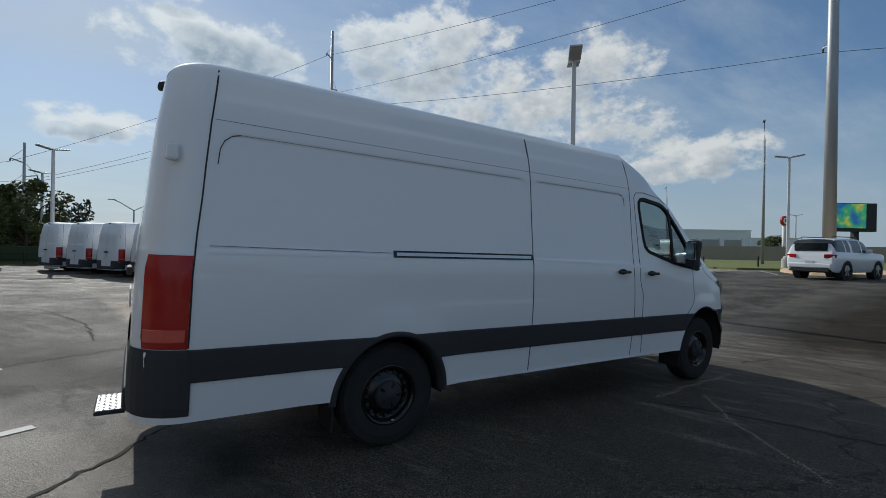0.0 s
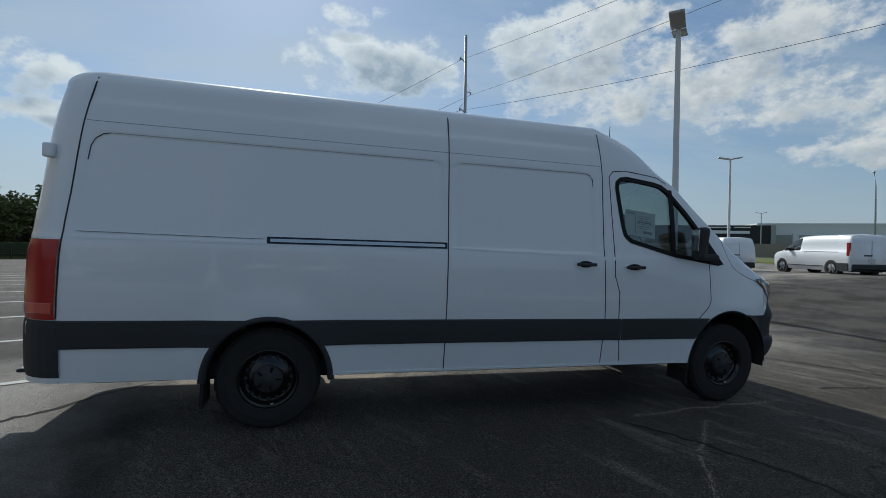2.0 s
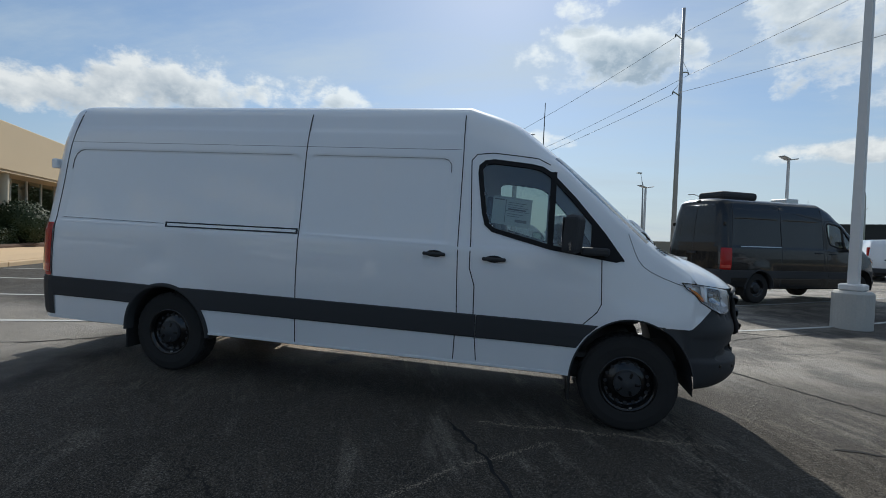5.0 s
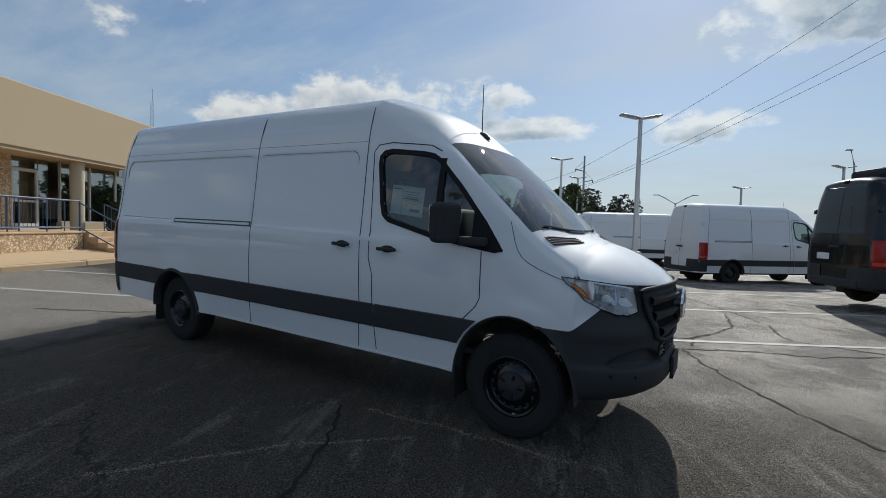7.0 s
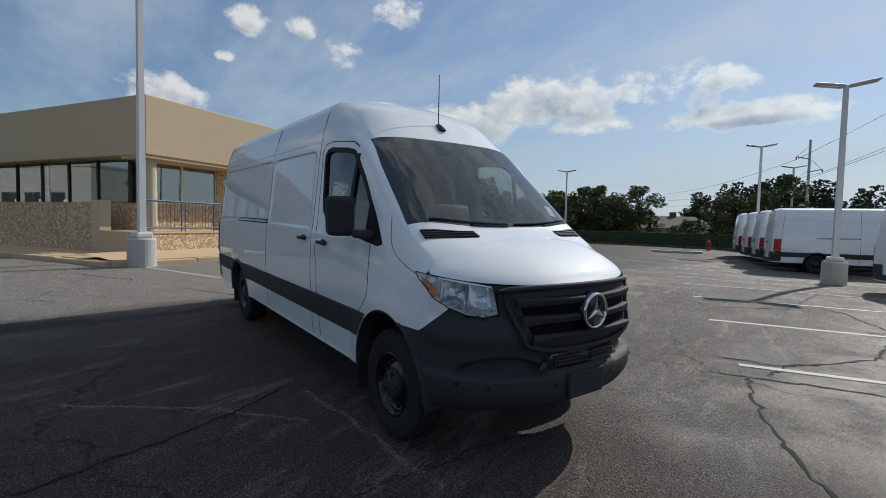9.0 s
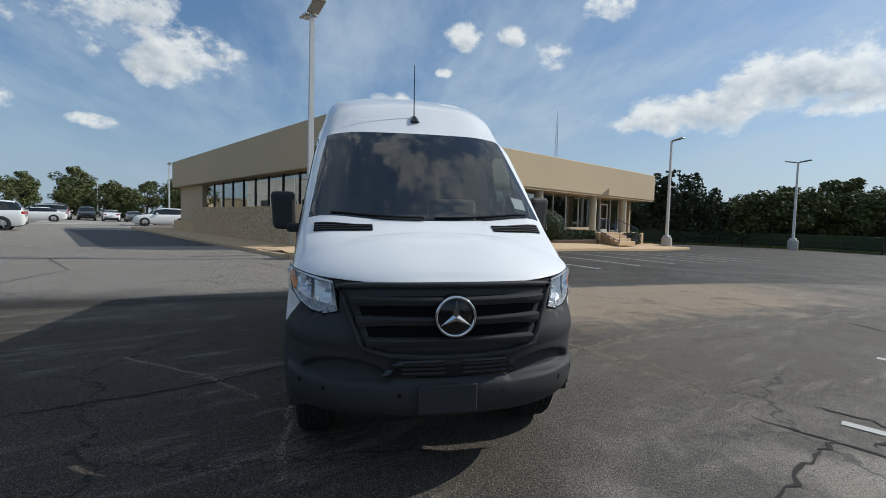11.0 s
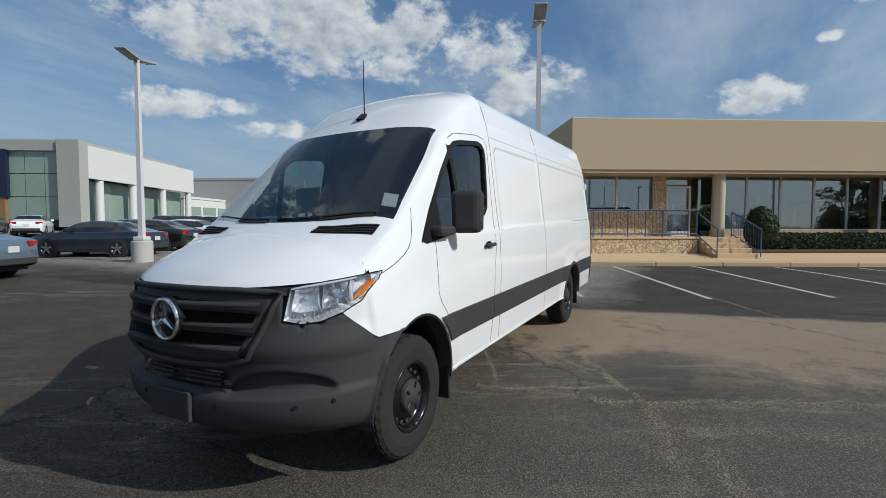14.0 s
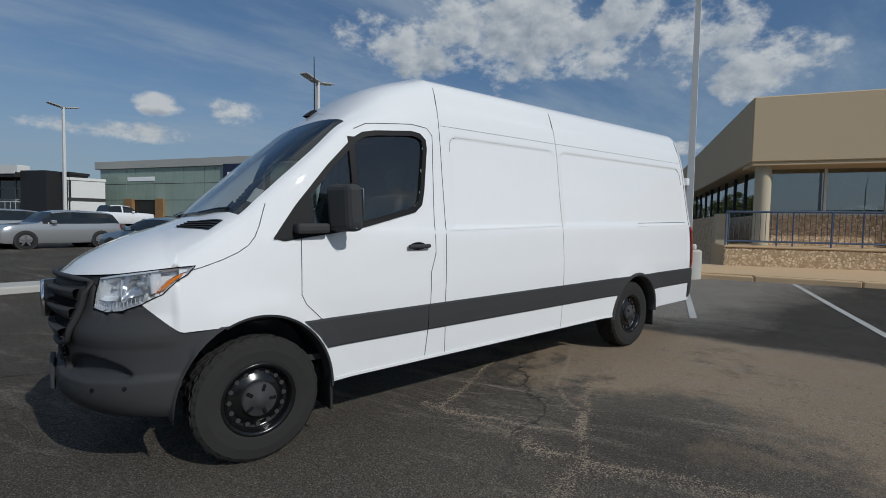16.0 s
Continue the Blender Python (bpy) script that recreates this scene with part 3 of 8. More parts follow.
# ---- vans ----
# half sections of the body: (x, thirteen points (y, z) from the sill over the gutter to the roof's middle)
REAR_SECTION = [(0.950, 0.42), (0.972, 0.66), (0.984, 0.86), (0.990, 1.06), (0.978, 1.38), (0.958, 1.50), (0.918, 1.85), (0.880, 2.20), (0.830, 2.43), (0.755, 2.61), (0.61, 2.685), (0.34, 2.725), (0.0, 2.738)]
SECTIONS = [
    (-1.45, REAR_SECTION),
    (-1.05, REAR_SECTION[:5] + [(0.955, 1.50), (0.915, 1.85), (0.868, 2.20), (0.805, 2.37), (0.735, 2.475), (0.58, 2.55), (0.33, 2.585), (0.0, 2.60)]),
    (-0.685, REAR_SECTION[:4] + [(0.972, 1.38), (0.950, 1.50), (0.912, 1.80), (0.845, 2.12), (0.760, 2.215), (0.66, 2.262), (0.48, 2.305), (0.25, 2.330), (0.0, 2.340)]),
    (-0.40, REAR_SECTION[:4] + [(0.968, 1.36), (0.945, 1.50), (0.905, 1.75), (0.862, 1.91), (0.800, 1.965), (0.68, 2.025), (0.49, 2.075), (0.25, 2.100), (0.0, 2.110)]),
    (-0.05, REAR_SECTION[:3] + [(0.985, 1.02), (0.958, 1.33), (0.938, 1.44), (0.912, 1.53), (0.885, 1.61), (0.840, 1.655), (0.71, 1.715), (0.50, 1.765), (0.26, 1.790), (0.0, 1.800)]),
    (0.08, REAR_SECTION[:3] + [(0.982, 1.00), (0.952, 1.28), (0.930, 1.38), (0.912, 1.45), (0.890, 1.50), (0.855, 1.538), (0.72, 1.600), (0.50, 1.650), (0.26, 1.672), (0.0, 1.680)]),
    (0.25, [(0.950, 0.42), (0.970, 0.66), (0.978, 0.86), (0.976, 1.00), (0.950, 1.20), (0.932, 1.29), (0.912, 1.355), (0.885, 1.395), (0.845, 1.425), (0.70, 1.470), (0.50, 1.500), (0.26, 1.522), (0.0, 1.530)]),
    (0.42, [(0.940, 0.42), (0.962, 0.66), (0.968, 0.86), (0.962, 0.98), (0.945, 1.11), (0.932, 1.185), (0.915, 1.245), (0.885, 1.285), (0.830, 1.325), (0.68, 1.385), (0.48, 1.425), (0.25, 1.450), (0.0, 1.460)]),
]
SEGS = [6, 6, 6, 10, 8, 18, 22, 12, 8, 6, 6, 6]
GUTTER = sum(SEGS[:8])


def mono(keys, x):
    """Smooth interpolation through (x, values) keys, without overshoot."""
    if x <= keys[0][0]:
        return keys[0][1]
    if x >= keys[-1][0]:
        return keys[-1][1]
    k = max(i for i in range(len(keys) - 1) if keys[i][0] <= x)
    xa, a = keys[k]
    xb, b = keys[k + 1]
    h = xb - xa
    t = (x - xa) / h

    def slope(i):
        if i == 0 or i == len(keys) - 1:
            return (keys[1][1] - keys[0][1]) / (keys[1][0] - keys[0][0]) if i == 0 else (b - a) / h
        d0 = (keys[i][1] - keys[i - 1][1]) / (keys[i][0] - keys[i - 1][0])
        d1 = (keys[i + 1][1] - keys[i][1]) / (keys[i + 1][0] - keys[i][0])
        return np.where(d0 * d1 > 0, 2 * d0 * d1 / np.where(d0 + d1 == 0, 1, d0 + d1), 0.0)

    m0, m1 = slope(k), slope(k + 1)
    return (2 * t**3 - 3 * t * t + 1) * a + (t**3 - 2 * t * t + t) * h * m0 + (-2 * t**3 + 3 * t * t) * b + (t**3 - t * t) * h * m1


SECTION_KEYS = [(x, np.array(p)) for x, p in SECTIONS]


@functools.lru_cache(maxsize=None)
def section(x):
    """The dense half section at x, as an array of (y, z)."""
    c = mono(SECTION_KEYS, x)
    out = []
    n = len(c)
    for k in range(n - 1):
        p0, p1, p2, p3 = c[max(k - 1, 0)], c[k], c[k + 1], c[min(k + 2, n - 1)]
        if k + 2 > n - 1:
            p3 = np.array((-c[n - 2][0], c[n - 2][1]))
        for s in range(SEGS[k]):
            t = s / SEGS[k]
            out.append(0.5 * (2 * p1 + (p2 - p0) * t + (2 * p0 - 5 * p1 + 4 * p2 - p3) * t * t + (3 * p1 - p0 - 3 * p2 + p3) * t**3))
    out.append(c[-1])
    return np.array(out)


def side_y(x, z):
    """Half width of the body at x, z (sides only)."""
    s = section(round(x, 3))[: GUTTER + 12]
    return float(np.interp(z, s[:, 1], s[:, 0]))


TAIL_R = 0.30


def rear_lean(z):
    """How far the tail leans forward at height z."""
    return float(np.interp(z, (0.66, 1.30, 1.55, 1.76, 2.0, 2.24, 2.50, 2.75), (0.0, 0.012, 0.030, 0.052, 0.070, 0.092, 0.125, 0.15)))


def skin_y(x, z):
    """Half width of the finished skin, with the swelling over the wheels."""
    swell = 0.020 * (1 - smoothstep(0.98, 1.5, arch_ratio(x, z, WB[0], 0.46, 0.50))) + 0.014 * (1 - smoothstep(1.0, 1.35, arch_ratio(x, z, 0, 0.47, 0.54)))
    return side_y(x, z) + swell


def in_poly(px, pz, poly):
    inside = False
    for (x0, z0), (x1, z1) in zip(poly, poly[1:] + poly[:1]):
        if (z0 > pz) != (z1 > pz) and px < (x1 - x0) * (pz - z0) / (z1 - z0) + x0:
            inside = not inside
    return inside


def shrink(poly, d):
    """The polygon moved inwards by d; it runs counter-clockwise in x, z."""
    out = []
    n = len(poly)
    for k in range(n):
        a, b, c = (Vector(poly[(k + q) % n]) for q in (-1, 0, 1))
        n1 = Vector((-(b - a).y, (b - a).x)).normalized()
        n2 = Vector((-(c - b).y, (c - b).x)).normalized()
        m = (n1 + n2).normalized()
        out.append(tuple(b + m * d / max(m.dot(n1), 0.4)))
    return out


# the front door's window, counter-clockwise seen with x to the right and z up
WINDOW = [(-0.10, 1.395), (-0.26, 1.61), (-0.50, 1.885), (-0.70, 2.085), (-0.78, 2.135), (-0.88, 2.155), (-1.19, 2.185), (-1.27, 2.172), (-1.315, 2.13), (-1.32, 2.06), (-1.265, 1.72), (-1.235, 1.62), (-1.17, 1.565), (-0.68, 1.445), (-0.16, 1.375)]


class Shape:
    """Numbers of one van: wheelbase and rear end."""

    def __init__(self, wheelbase, overhang):
        self.wb, self.rear = wheelbase, -(wheelbase + overhang)


def arch_ratio(x, z, cx, rx, rz):
    return math.hypot((x - cx) / rx, (z - 0.39) / rz)


def rounded_recess(x, z, x0, x1, z0, z1, r, soft):
    """1 inside a rounded rectangle, falling to 0 over soft outside its edge."""
    dx = max(x0 + r - x, x - x1 + r, 0.0)
    dz = max(z0 + (0.03) - z, z - z1 + r, 0.0)
    d = math.hypot(dx, dz) - r if z > (z0 + z1) / 2 else max(max(x0 - x, x - x1), z0 - z)
    return 1 - smoothstep(-soft, 0.0, d)


def body_mesh(sh, fine=True):
    """The painted shell: two sides, roof, tail; holes for the windscreen, side windows and wheels."""
    step = 0.028 if fine else 0.09
    xs = [sh.rear + TAIL_R + rear_d for rear_d in np.arange(0, -1.45 - sh.rear - TAIL_R, step)]
    xs += list(np.linspace(-1.45, -0.685, 28 if fine else 9)) + list(np.linspace(-0.685, 0.08, 29 if fine else 9)[1:]) + list(np.linspace(0.08, 0.42, 13 if fine else 5)[1:])
    r = TAIL_R
    rows = []
    for x in xs:
        x = round(float(x), 4)
        base = section(x)
        row = []
        for j, (y, z) in enumerate(base):
            px = x
            if j >= GUTTER and -1.05 < x < 0.42:
                bow_t = 0.105 * (1 - min(1.0, (y / 0.76)) ** 2)
                bow_b = 0.17 * (1 - min(1.0, (y / 0.855)) ** 2)
                px = x + float(np.interp(x, (-1.05, -0.685, 0.08, 0.42), (0, bow_t, bow_b, 0)))
                y, z = section(round(px, 4))[j] * np.array((1, 1))
            elif j < GUTTER + 6:
                rec = 0.0
                if sh.rear + 0.3 < x < -1.5:
                    rec = rounded_recess(x, z, sh.rear + 0.345, -2.97, 1.465, 2.19, 0.11, 0.010) + rounded_recess(x, z, -2.91, -1.55, 1.445, 2.19, 0.09, 0.010)
                swell = 0.020 * (1 - smoothstep(0.98, 1.5, arch_ratio(x, z, -sh.wb, 0.46, 0.50))) + 0.014 * (1 - smoothstep(1.0, 1.35, arch_ratio(x, z, 0, 0.47, 0.54)))
                y = y - 0.009 * rec + swell - 0.006 * smoothstep(2.40, 2.432, z) * (1 - smoothstep(-1.7, -1.3, x)) * (1 - smoothstep(2.50, 2.60, z))
            lean = rear_lean(z) * (1 - smoothstep(TAIL_R, 1.3, x - sh.rear)) if x < sh.rear + 1.4 else 0
            row.append((px + lean, y, z))
        rows.insert(len(rows), row)
    # the rounded tail
    base = section(-1.6)
    tail = []
    for a in range(1, 13):
        ang = math.pi / 2 * a / 12
        q = r * (1 - math.cos(ang))
        row = []
        for j, (y, z) in enumerate(base):
            d = base[min(j + 1, len(base) - 1)] - base[max(j - 1, 0)]
            d = d / np.linalg.norm(d)
            ny, nz = (d[1], -d[0]) if j < len(base) - 1 else (0, 1)
            row.append((sh.rear + r - r * math.sin(ang) + rear_lean(z), max(y - q * abs(ny), 0.0), z - q * abs(nz) * (0.45 if z > 1.6 else 0)))
        tail.append(row)
    rows = tail[::-1] + rows
    bm = bmesh.new()
    hole = shrink(WINDOW, 0.028)
    nx = len(rows)
    shield, bonnet = [], []
    for sgn in (-1, 1):
        vs = [[bm.verts.new((p[0], sgn * p[1], p[2])) for p in row] for row in rows]
        for row in vs:
            for v in row[: GUTTER]:
                for cx, rx, rz in ((-sh.wb, 0.455, 0.475), (0, 0.475, 0.545)):
                    q = arch_ratio(v.co.x, v.co.z, cx, rx, rz)
                    lim = 0.05 if fine else 0.12
                    if 1 - lim < q < 1 + lim:
                        v.co.x, v.co.z = cx + (v.co.x - cx) / q, 0.39 + (v.co.z - 0.39) / q
        for i in range(nx - 1):
            for j in range(len(rows[0]) - 1):
                quad = (vs[i][j], vs[i + 1][j], vs[i + 1][j + 1], vs[i][j + 1])
                cx, cz = sum(v.co.x for v in quad) / 4, sum(v.co.z for v in quad) / 4
                if j >= GUTTER and i >= 12 and -0.685 <= xs[i - 12] < 0.08 - 1e-4:
                    shield.append([tuple(v.co) for v in (quad if sgn < 0 else quad[::-1])])
                    continue
                if j >= GUTTER - 6 and i >= 12 and xs[i - 12] >= 0.08 - 1e-4:
                    bonnet.append([tuple(v.co) for v in (quad if sgn < 0 else quad[::-1])])
                    continue
                if j < GUTTER + 2 and in_poly(cx, cz, hole):
                    continue
                if cx > 0.15 and cz < 0.890 and j < GUTTER:
                    continue
                if j < GUTTER and any(all(arch_ratio(v.co.x, v.co.z, ax, rx, rz) < 1.004 for v in quad) for ax, rx, rz in ((-sh.wb, 0.455, 0.475), (0, 0.475, 0.545))):
                    continue
                bm.faces.new(quad if sgn < 0 else quad[::-1])
        if sgn < 0:
            left = vs
        else:
            for j in range(len(rows[0]) - 1):
                bm.faces.new((left[0][j + 1], left[0][j], vs[0][j], vs[0][j + 1]) if rows[0][j + 1][1] > 1e-4 else (left[0][j + 1], left[0][j], vs[0][j], vs[0][j + 1]))
    bmesh.ops.remove_doubles(bm, verts=bm.verts, dist=0.0006)
    bmesh.ops.recalc_face_normals(bm, faces=bm.faces)
    glass = bmesh.new()
    for f in shield:
        glass.faces.new([glass.verts.new(p) for p in f])
    bmesh.ops.remove_doubles(glass, verts=glass.verts, dist=0.0006)
    return bm, glass, bonnet


def ribbon(pts, width, off, sides=(-1, 1), close=False, step=0.06, bm=None, fade=0.003):
    """A thin raised strip on the body side along (x, z) points: flat top and bevelled sides."""
    bm = bm or bmesh.new()
    dense = []
    ring = pts + pts[:1] if close else pts
    for a, b in zip(ring, ring[1:]):
        n = max(1, int(math.dist(a, b) / step))
        dense += [(a[0] + (b[0] - a[0]) * k / n, a[1] + (b[1] - a[1]) * k / n) for k in range(n)]
    if not close:
        dense.append(pts[-1])
    for sgn in sides:
        rows = []
        n = len(dense)
        for k in range(n):
            a = dense[(k - 1) % n] if close else dense[max(k - 1, 0)]
            b = dense[(k + 1) % n] if close else dense[min(k + 1, n - 1)]
            d = Vector((b[0] - a[0], b[1] - a[1])).normalized()
            nx, nz = -d.y, d.x
            row = []
            for w, o in ((-0.5, -fade), (-0.5, off), (0.5, off), (0.5, -fade)):
                x, z = dense[k][0] + nx * width * w, dense[k][1] + nz * width * w
                row.append((x + lean_at(x, z), sgn * (skin_y(x, z) + o), z))
            rows.append(row)
        grid_bm(rows + rows[:1] if close else rows, bm)
    bmesh.ops.recalc_face_normals(bm, faces=bm.faces)
    return bm


LEAN_REAR = [-5.93]
WB = [-4.325]


def lean_at(x, z):
    d = x - LEAN_REAR[0]
    return rear_lean(z) * (1 - smoothstep(TAIL_R, 1.3, d)) if d < 1.4 else 0.0


def band(x0, x1, z0, z1, off, sides=(-1, 1), bm=None, edge=0.012, z0b=None, ends=None):
    """A plastic plank on the body side with softened edges; ends(z) gives its two ends."""
    bm = bm or bmesh.new()
    n = max(2, int(abs(x1 - x0) / 0.06))
    for sgn in sides:
        rows = []
        for k in range(n + 1):
            x = x0 + (x1 - x0) * k / n
            zb = z0 if z0b is None else z0 + (z0b - z0) * k / n
            prof = [(zb, -0.004), (zb + 0.002, off * 0.7), (zb + edge, off), ((zb + z1) / 2, off * 1.1), (z1 - edge, off), (z1 - 0.002, off * 0.7), (z1, -0.004)]
            row = []
            for z, o in prof:
                xa, xb = ends(z) if ends else (x0, x1)
                xx = xa + (xb - xa) * k / n
                swell = 0.020 * (1 - smoothstep(0.98, 1.5, arch_ratio(xx, z, WB[0], 0.46, 0.50))) + 0.014 * (1 - smoothstep(1.0, 1.35, arch_ratio(xx, z, 0, 0.47, 0.54)))
                row.append((xx + lean_at(xx, z), sgn * (side_y(xx, z) + o + swell), z))
            rows.append(row)
        vs = grid_bm(rows, bm)
    bmesh.ops.recalc_face_normals(bm, faces=bm.faces)
    return bm


# ---- the nose: a rounded plan curve at every height ----
NOSE_A = ((0.40, 0.415, 0.44, 0.49, 0.56, 0.63, 0.655, 0.72, 0.85, 1.00, 1.10, 1.20, 1.26), (0.56, 0.61, 0.650, 0.682, 0.692, 0.682, 0.655, 0.645, 0.655, 0.66, 0.655, 0.64, 0.61))
NOSE_B = ((0.40, 0.46, 0.63, 0.655, 0.90, 1.10, 1.26), (0.92, 0.955, 0.968, 0.958, 0.966, 0.958, 0.945))


def nose_n(z):
    """How boxy the plan of the nose is at height z."""
    return float(np.interp(z, (0.45, 0.55, 0.88, 0.99), (2.2, 2.45, 2.45, 2.02)))


def nose(y_share, z, off=0.0):
    """A point of the nose: y_share -1..1 runs from side to side; off lifts it outwards."""
    th = y_share * math.pi / 2
    a, b = float(np.interp(z, *NOSE_A)) + off, float(np.interp(z, *NOSE_B)) + off
    e = 2 / nose_n(z)
    c, s = max(math.cos(th), 0.0), math.sin(th)
    return (0.3 + a * c**e, b * math.copysign(abs(s) ** e, s), z)


def nose_share(y, z):
    """The y_share at which the nose has this y."""
    b = float(np.interp(z, *NOSE_B))
    return math.copysign(math.asin(min(abs(y) / b, 1.0) ** (nose_n(z) / 2)) / (math.pi / 2), y)


def nose_x_share(x, z):
    a = float(np.interp(z, *NOSE_A))
    return math.acos(min(max((x - 0.3) / a, 0.0), 1.0) ** (nose_n(z) / 2)) / (math.pi / 2)


def arch_front(z):
    q = (z - 0.39) / 0.545
    return 0.475 * math.sqrt(max(1 - q * q, 0.0)) if q > 0 else 0.475


def fender_line(x):
    """Height of the joint between painted wing and plastic bumper."""
    d = max(0.0, x - 0.42)
    return 0.893 + 1.05 * d * d / (d + 0.03)


def fender_x(s_, z):
    return nose(s_, z)[0]


def arch_swell(x, z):
    return 0.014 * (1 - smoothstep(1.0, 1.35, arch_ratio(x, z, 0, 0.47, 0.54)))


def bumper_top(s_):
    """Height of the bumper's upper edge at one share of the nose."""
    z = 1.0
    for _ in range(30):
        x = nose(s_, z)[0]
        z = 0.5 * z + 0.5 * min(max(fender_line(x), 0.893), 1.17)
    return z


def bumper_mesh(detail=True):
    """Grained plastic bumper: chin, ledge, hollow lamp bays under a raised arc, wings back to the wheel arch."""
    bm = bmesh.new()
    zs = [0.405, 0.412, 0.425, 0.445, 0.47, 0.50, 0.54, 0.58, 0.61] + list(np.arange(0.625, 0.80, 0.0125 if detail else 0.03)) + list(np.linspace(0.81, 1.17, 12))
    n = 60 if detail else 24
    for sgn in (-1, 1):
        rows = []
        for z0 in zs:
            row = []
            for k in range(n + 1):
                low = min(float(z0), 0.81)
                s_ = min(0.94, nose_x_share(arch_front(low) + 0.02, low)) * k / n
                top = bumper_top(s_)
                z = float(z0) if z0 <= 0.81 else 0.81 + (top - 0.81) * (float(z0) - 0.81) / 0.36
                p = nose(s_, z)
                ay = abs(p[1])
                # ledge that dips towards the middle, and the bay over it
                ledge = 0.648 - 0.028 * (1 - min(ay / 0.9, 1.0) ** 2)
                over = smoothstep(ledge - 0.004, ledge + 0.012, z)
                bay = math.hypot((ay - 0.60) / 0.27, (z - ledge) / 0.125)
                dent = over * (0.044 * (1 - smoothstep(0.90, 1.0, bay)) + 0.010)
                if z > 0.80:
                    dent = 0.010 * (1 - smoothstep(0.80, 0.845, z))
                dent *= 1 - smoothstep(0.80, 0.94, s_)
                if in_lamp(ay, z, -0.004):
                    dent = 0.075
                row.append((p[0] - dent * math.cos(s_ * 1.2), sgn * (p[1] - dent * math.sin(s_ * 1.2)), p[2]))
            # straight run back to the wheel arch
            xl, yl, zl = row[-1]
            xe = min(arch_front(zl) + 0.002, xl - 0.005)
            for q in range(1, 7):
                f = q / 6
                x = xl + (xe - xl) * f
                y = abs(yl) + (side_y(min(x, 0.42), max(zl, 0.43)) + arch_swell(x, zl) + 0.004 - abs(yl)) * smoothstep(0, 1, f)
                row.append((x, sgn * y, zl))
            rows.append(row)
        grid_bm(rows, bm)
    bmesh.ops.remove_doubles(bm, verts=bm.verts, dist=0.0008)
    bmesh.ops.dissolve_degenerate(bm, dist=0.0005, edges=bm.edges)
    bmesh.ops.recalc_face_normals(bm, faces=bm.faces)
    return bm


def hood_edge(x):
    """Outer edge (y, z) of the bonnet at x."""
    back = section(0.42)[GUTTER - 6:]
    ze, zc = mono([(k, np.array(v)) for k, *v in HOOD], x)
    w = smoothstep(0.42, 0.455, x)
    ye = nose(nose_x_share(x, ze), ze)[1]
    return ye * w + back[0][0] * (1 - w), ze * w + back[0][1] * (1 - w)


def wing_mesh(sgn):
    """The painted corner of the wing between bumper, bonnet, headlight and wheel."""
    bm = bmesh.new()
    n, m = 24, 18
    rows = []
    for k in range(n + 1):
        x = 0.42 + 0.22 * k / n
        zl = fender_line(x) - 0.006
        yt, zt = hood_edge(x)
        w = smoothstep(0.42, 0.455, x)
        row = []
        for q in range(m + 1):
            z = zl + (zt - 0.001 - 0.012 * smoothstep(0.75, 1.0, w) - zl) * q / m
            up = smoothstep(0.6, 1.0, q / m)
            we = w * up + smoothstep(0.42, 0.47, x) * (1 - up)
            y = nose(nose_x_share(x, z), z, 0.001)[1] * we + (side_y(0.42, z) + arch_swell(0.42, z)) * (1 - we)
            top = smoothstep(0.70, 1.0, q / m) * min(1.0, w * 3)
            if in_lamp(y, z, -0.006):
                y, top = y - 0.06, 0.0
            row.append((x, sgn * (y * (1 - top) + yt * top), z))
        rows.append(row)
    grid_bm(rows, bm)
    bmesh.ops.recalc_face_normals(bm, faces=bm.faces)
    return bm


HOOD = [(0.42, 1.250, 1.460), (0.55, 1.232, 1.418), (0.68, 1.215, 1.362), (0.78, 1.205, 1.310), (0.86, 1.197, 1.258), (0.905, 1.192, 1.218), (0.935, 1.186, 1.192)]


def hood_mesh(rear_faces):
    bm = bmesh.new()
    keys = [(x, np.array((a, b))) for x, a, b in HOOD]
    xs = [0.42 + 0.5185 * math.sin(math.pi / 2 * k / 40) for k in range(41)]
    back = section(0.42)[GUTTER - 6:]
    ny = len(back)
    rows = []
    for x in xs:
        ze, zc = mono(keys, float(x))
        ye = nose(nose_x_share(float(x), ze), ze)[1]
        w = smoothstep(0.42, 0.455, float(x))
        row = []
        for j, (yb, zb) in enumerate(back):
            f = yb / back[0][0]
            y = ye * f
            z = ze + (zc - ze) * (1 - f**2.6) ** 0.85
            row.append((x, y * w + yb * (1 - w), z * w + zb * (1 - w)))
        rows.append(row)
    for sgn in (-1, 1):
        grid_bm([[(p[0], sgn * p[1], p[2]) for p in row] for row in rows], bm)
    for f in rear_faces:
        bm.faces.new([bm.verts.new(p) for p in f])
    bmesh.ops.remove_doubles(bm, verts=bm.verts, dist=0.0006)
    bmesh.ops.recalc_face_normals(bm, faces=bm.faces)
    return bm


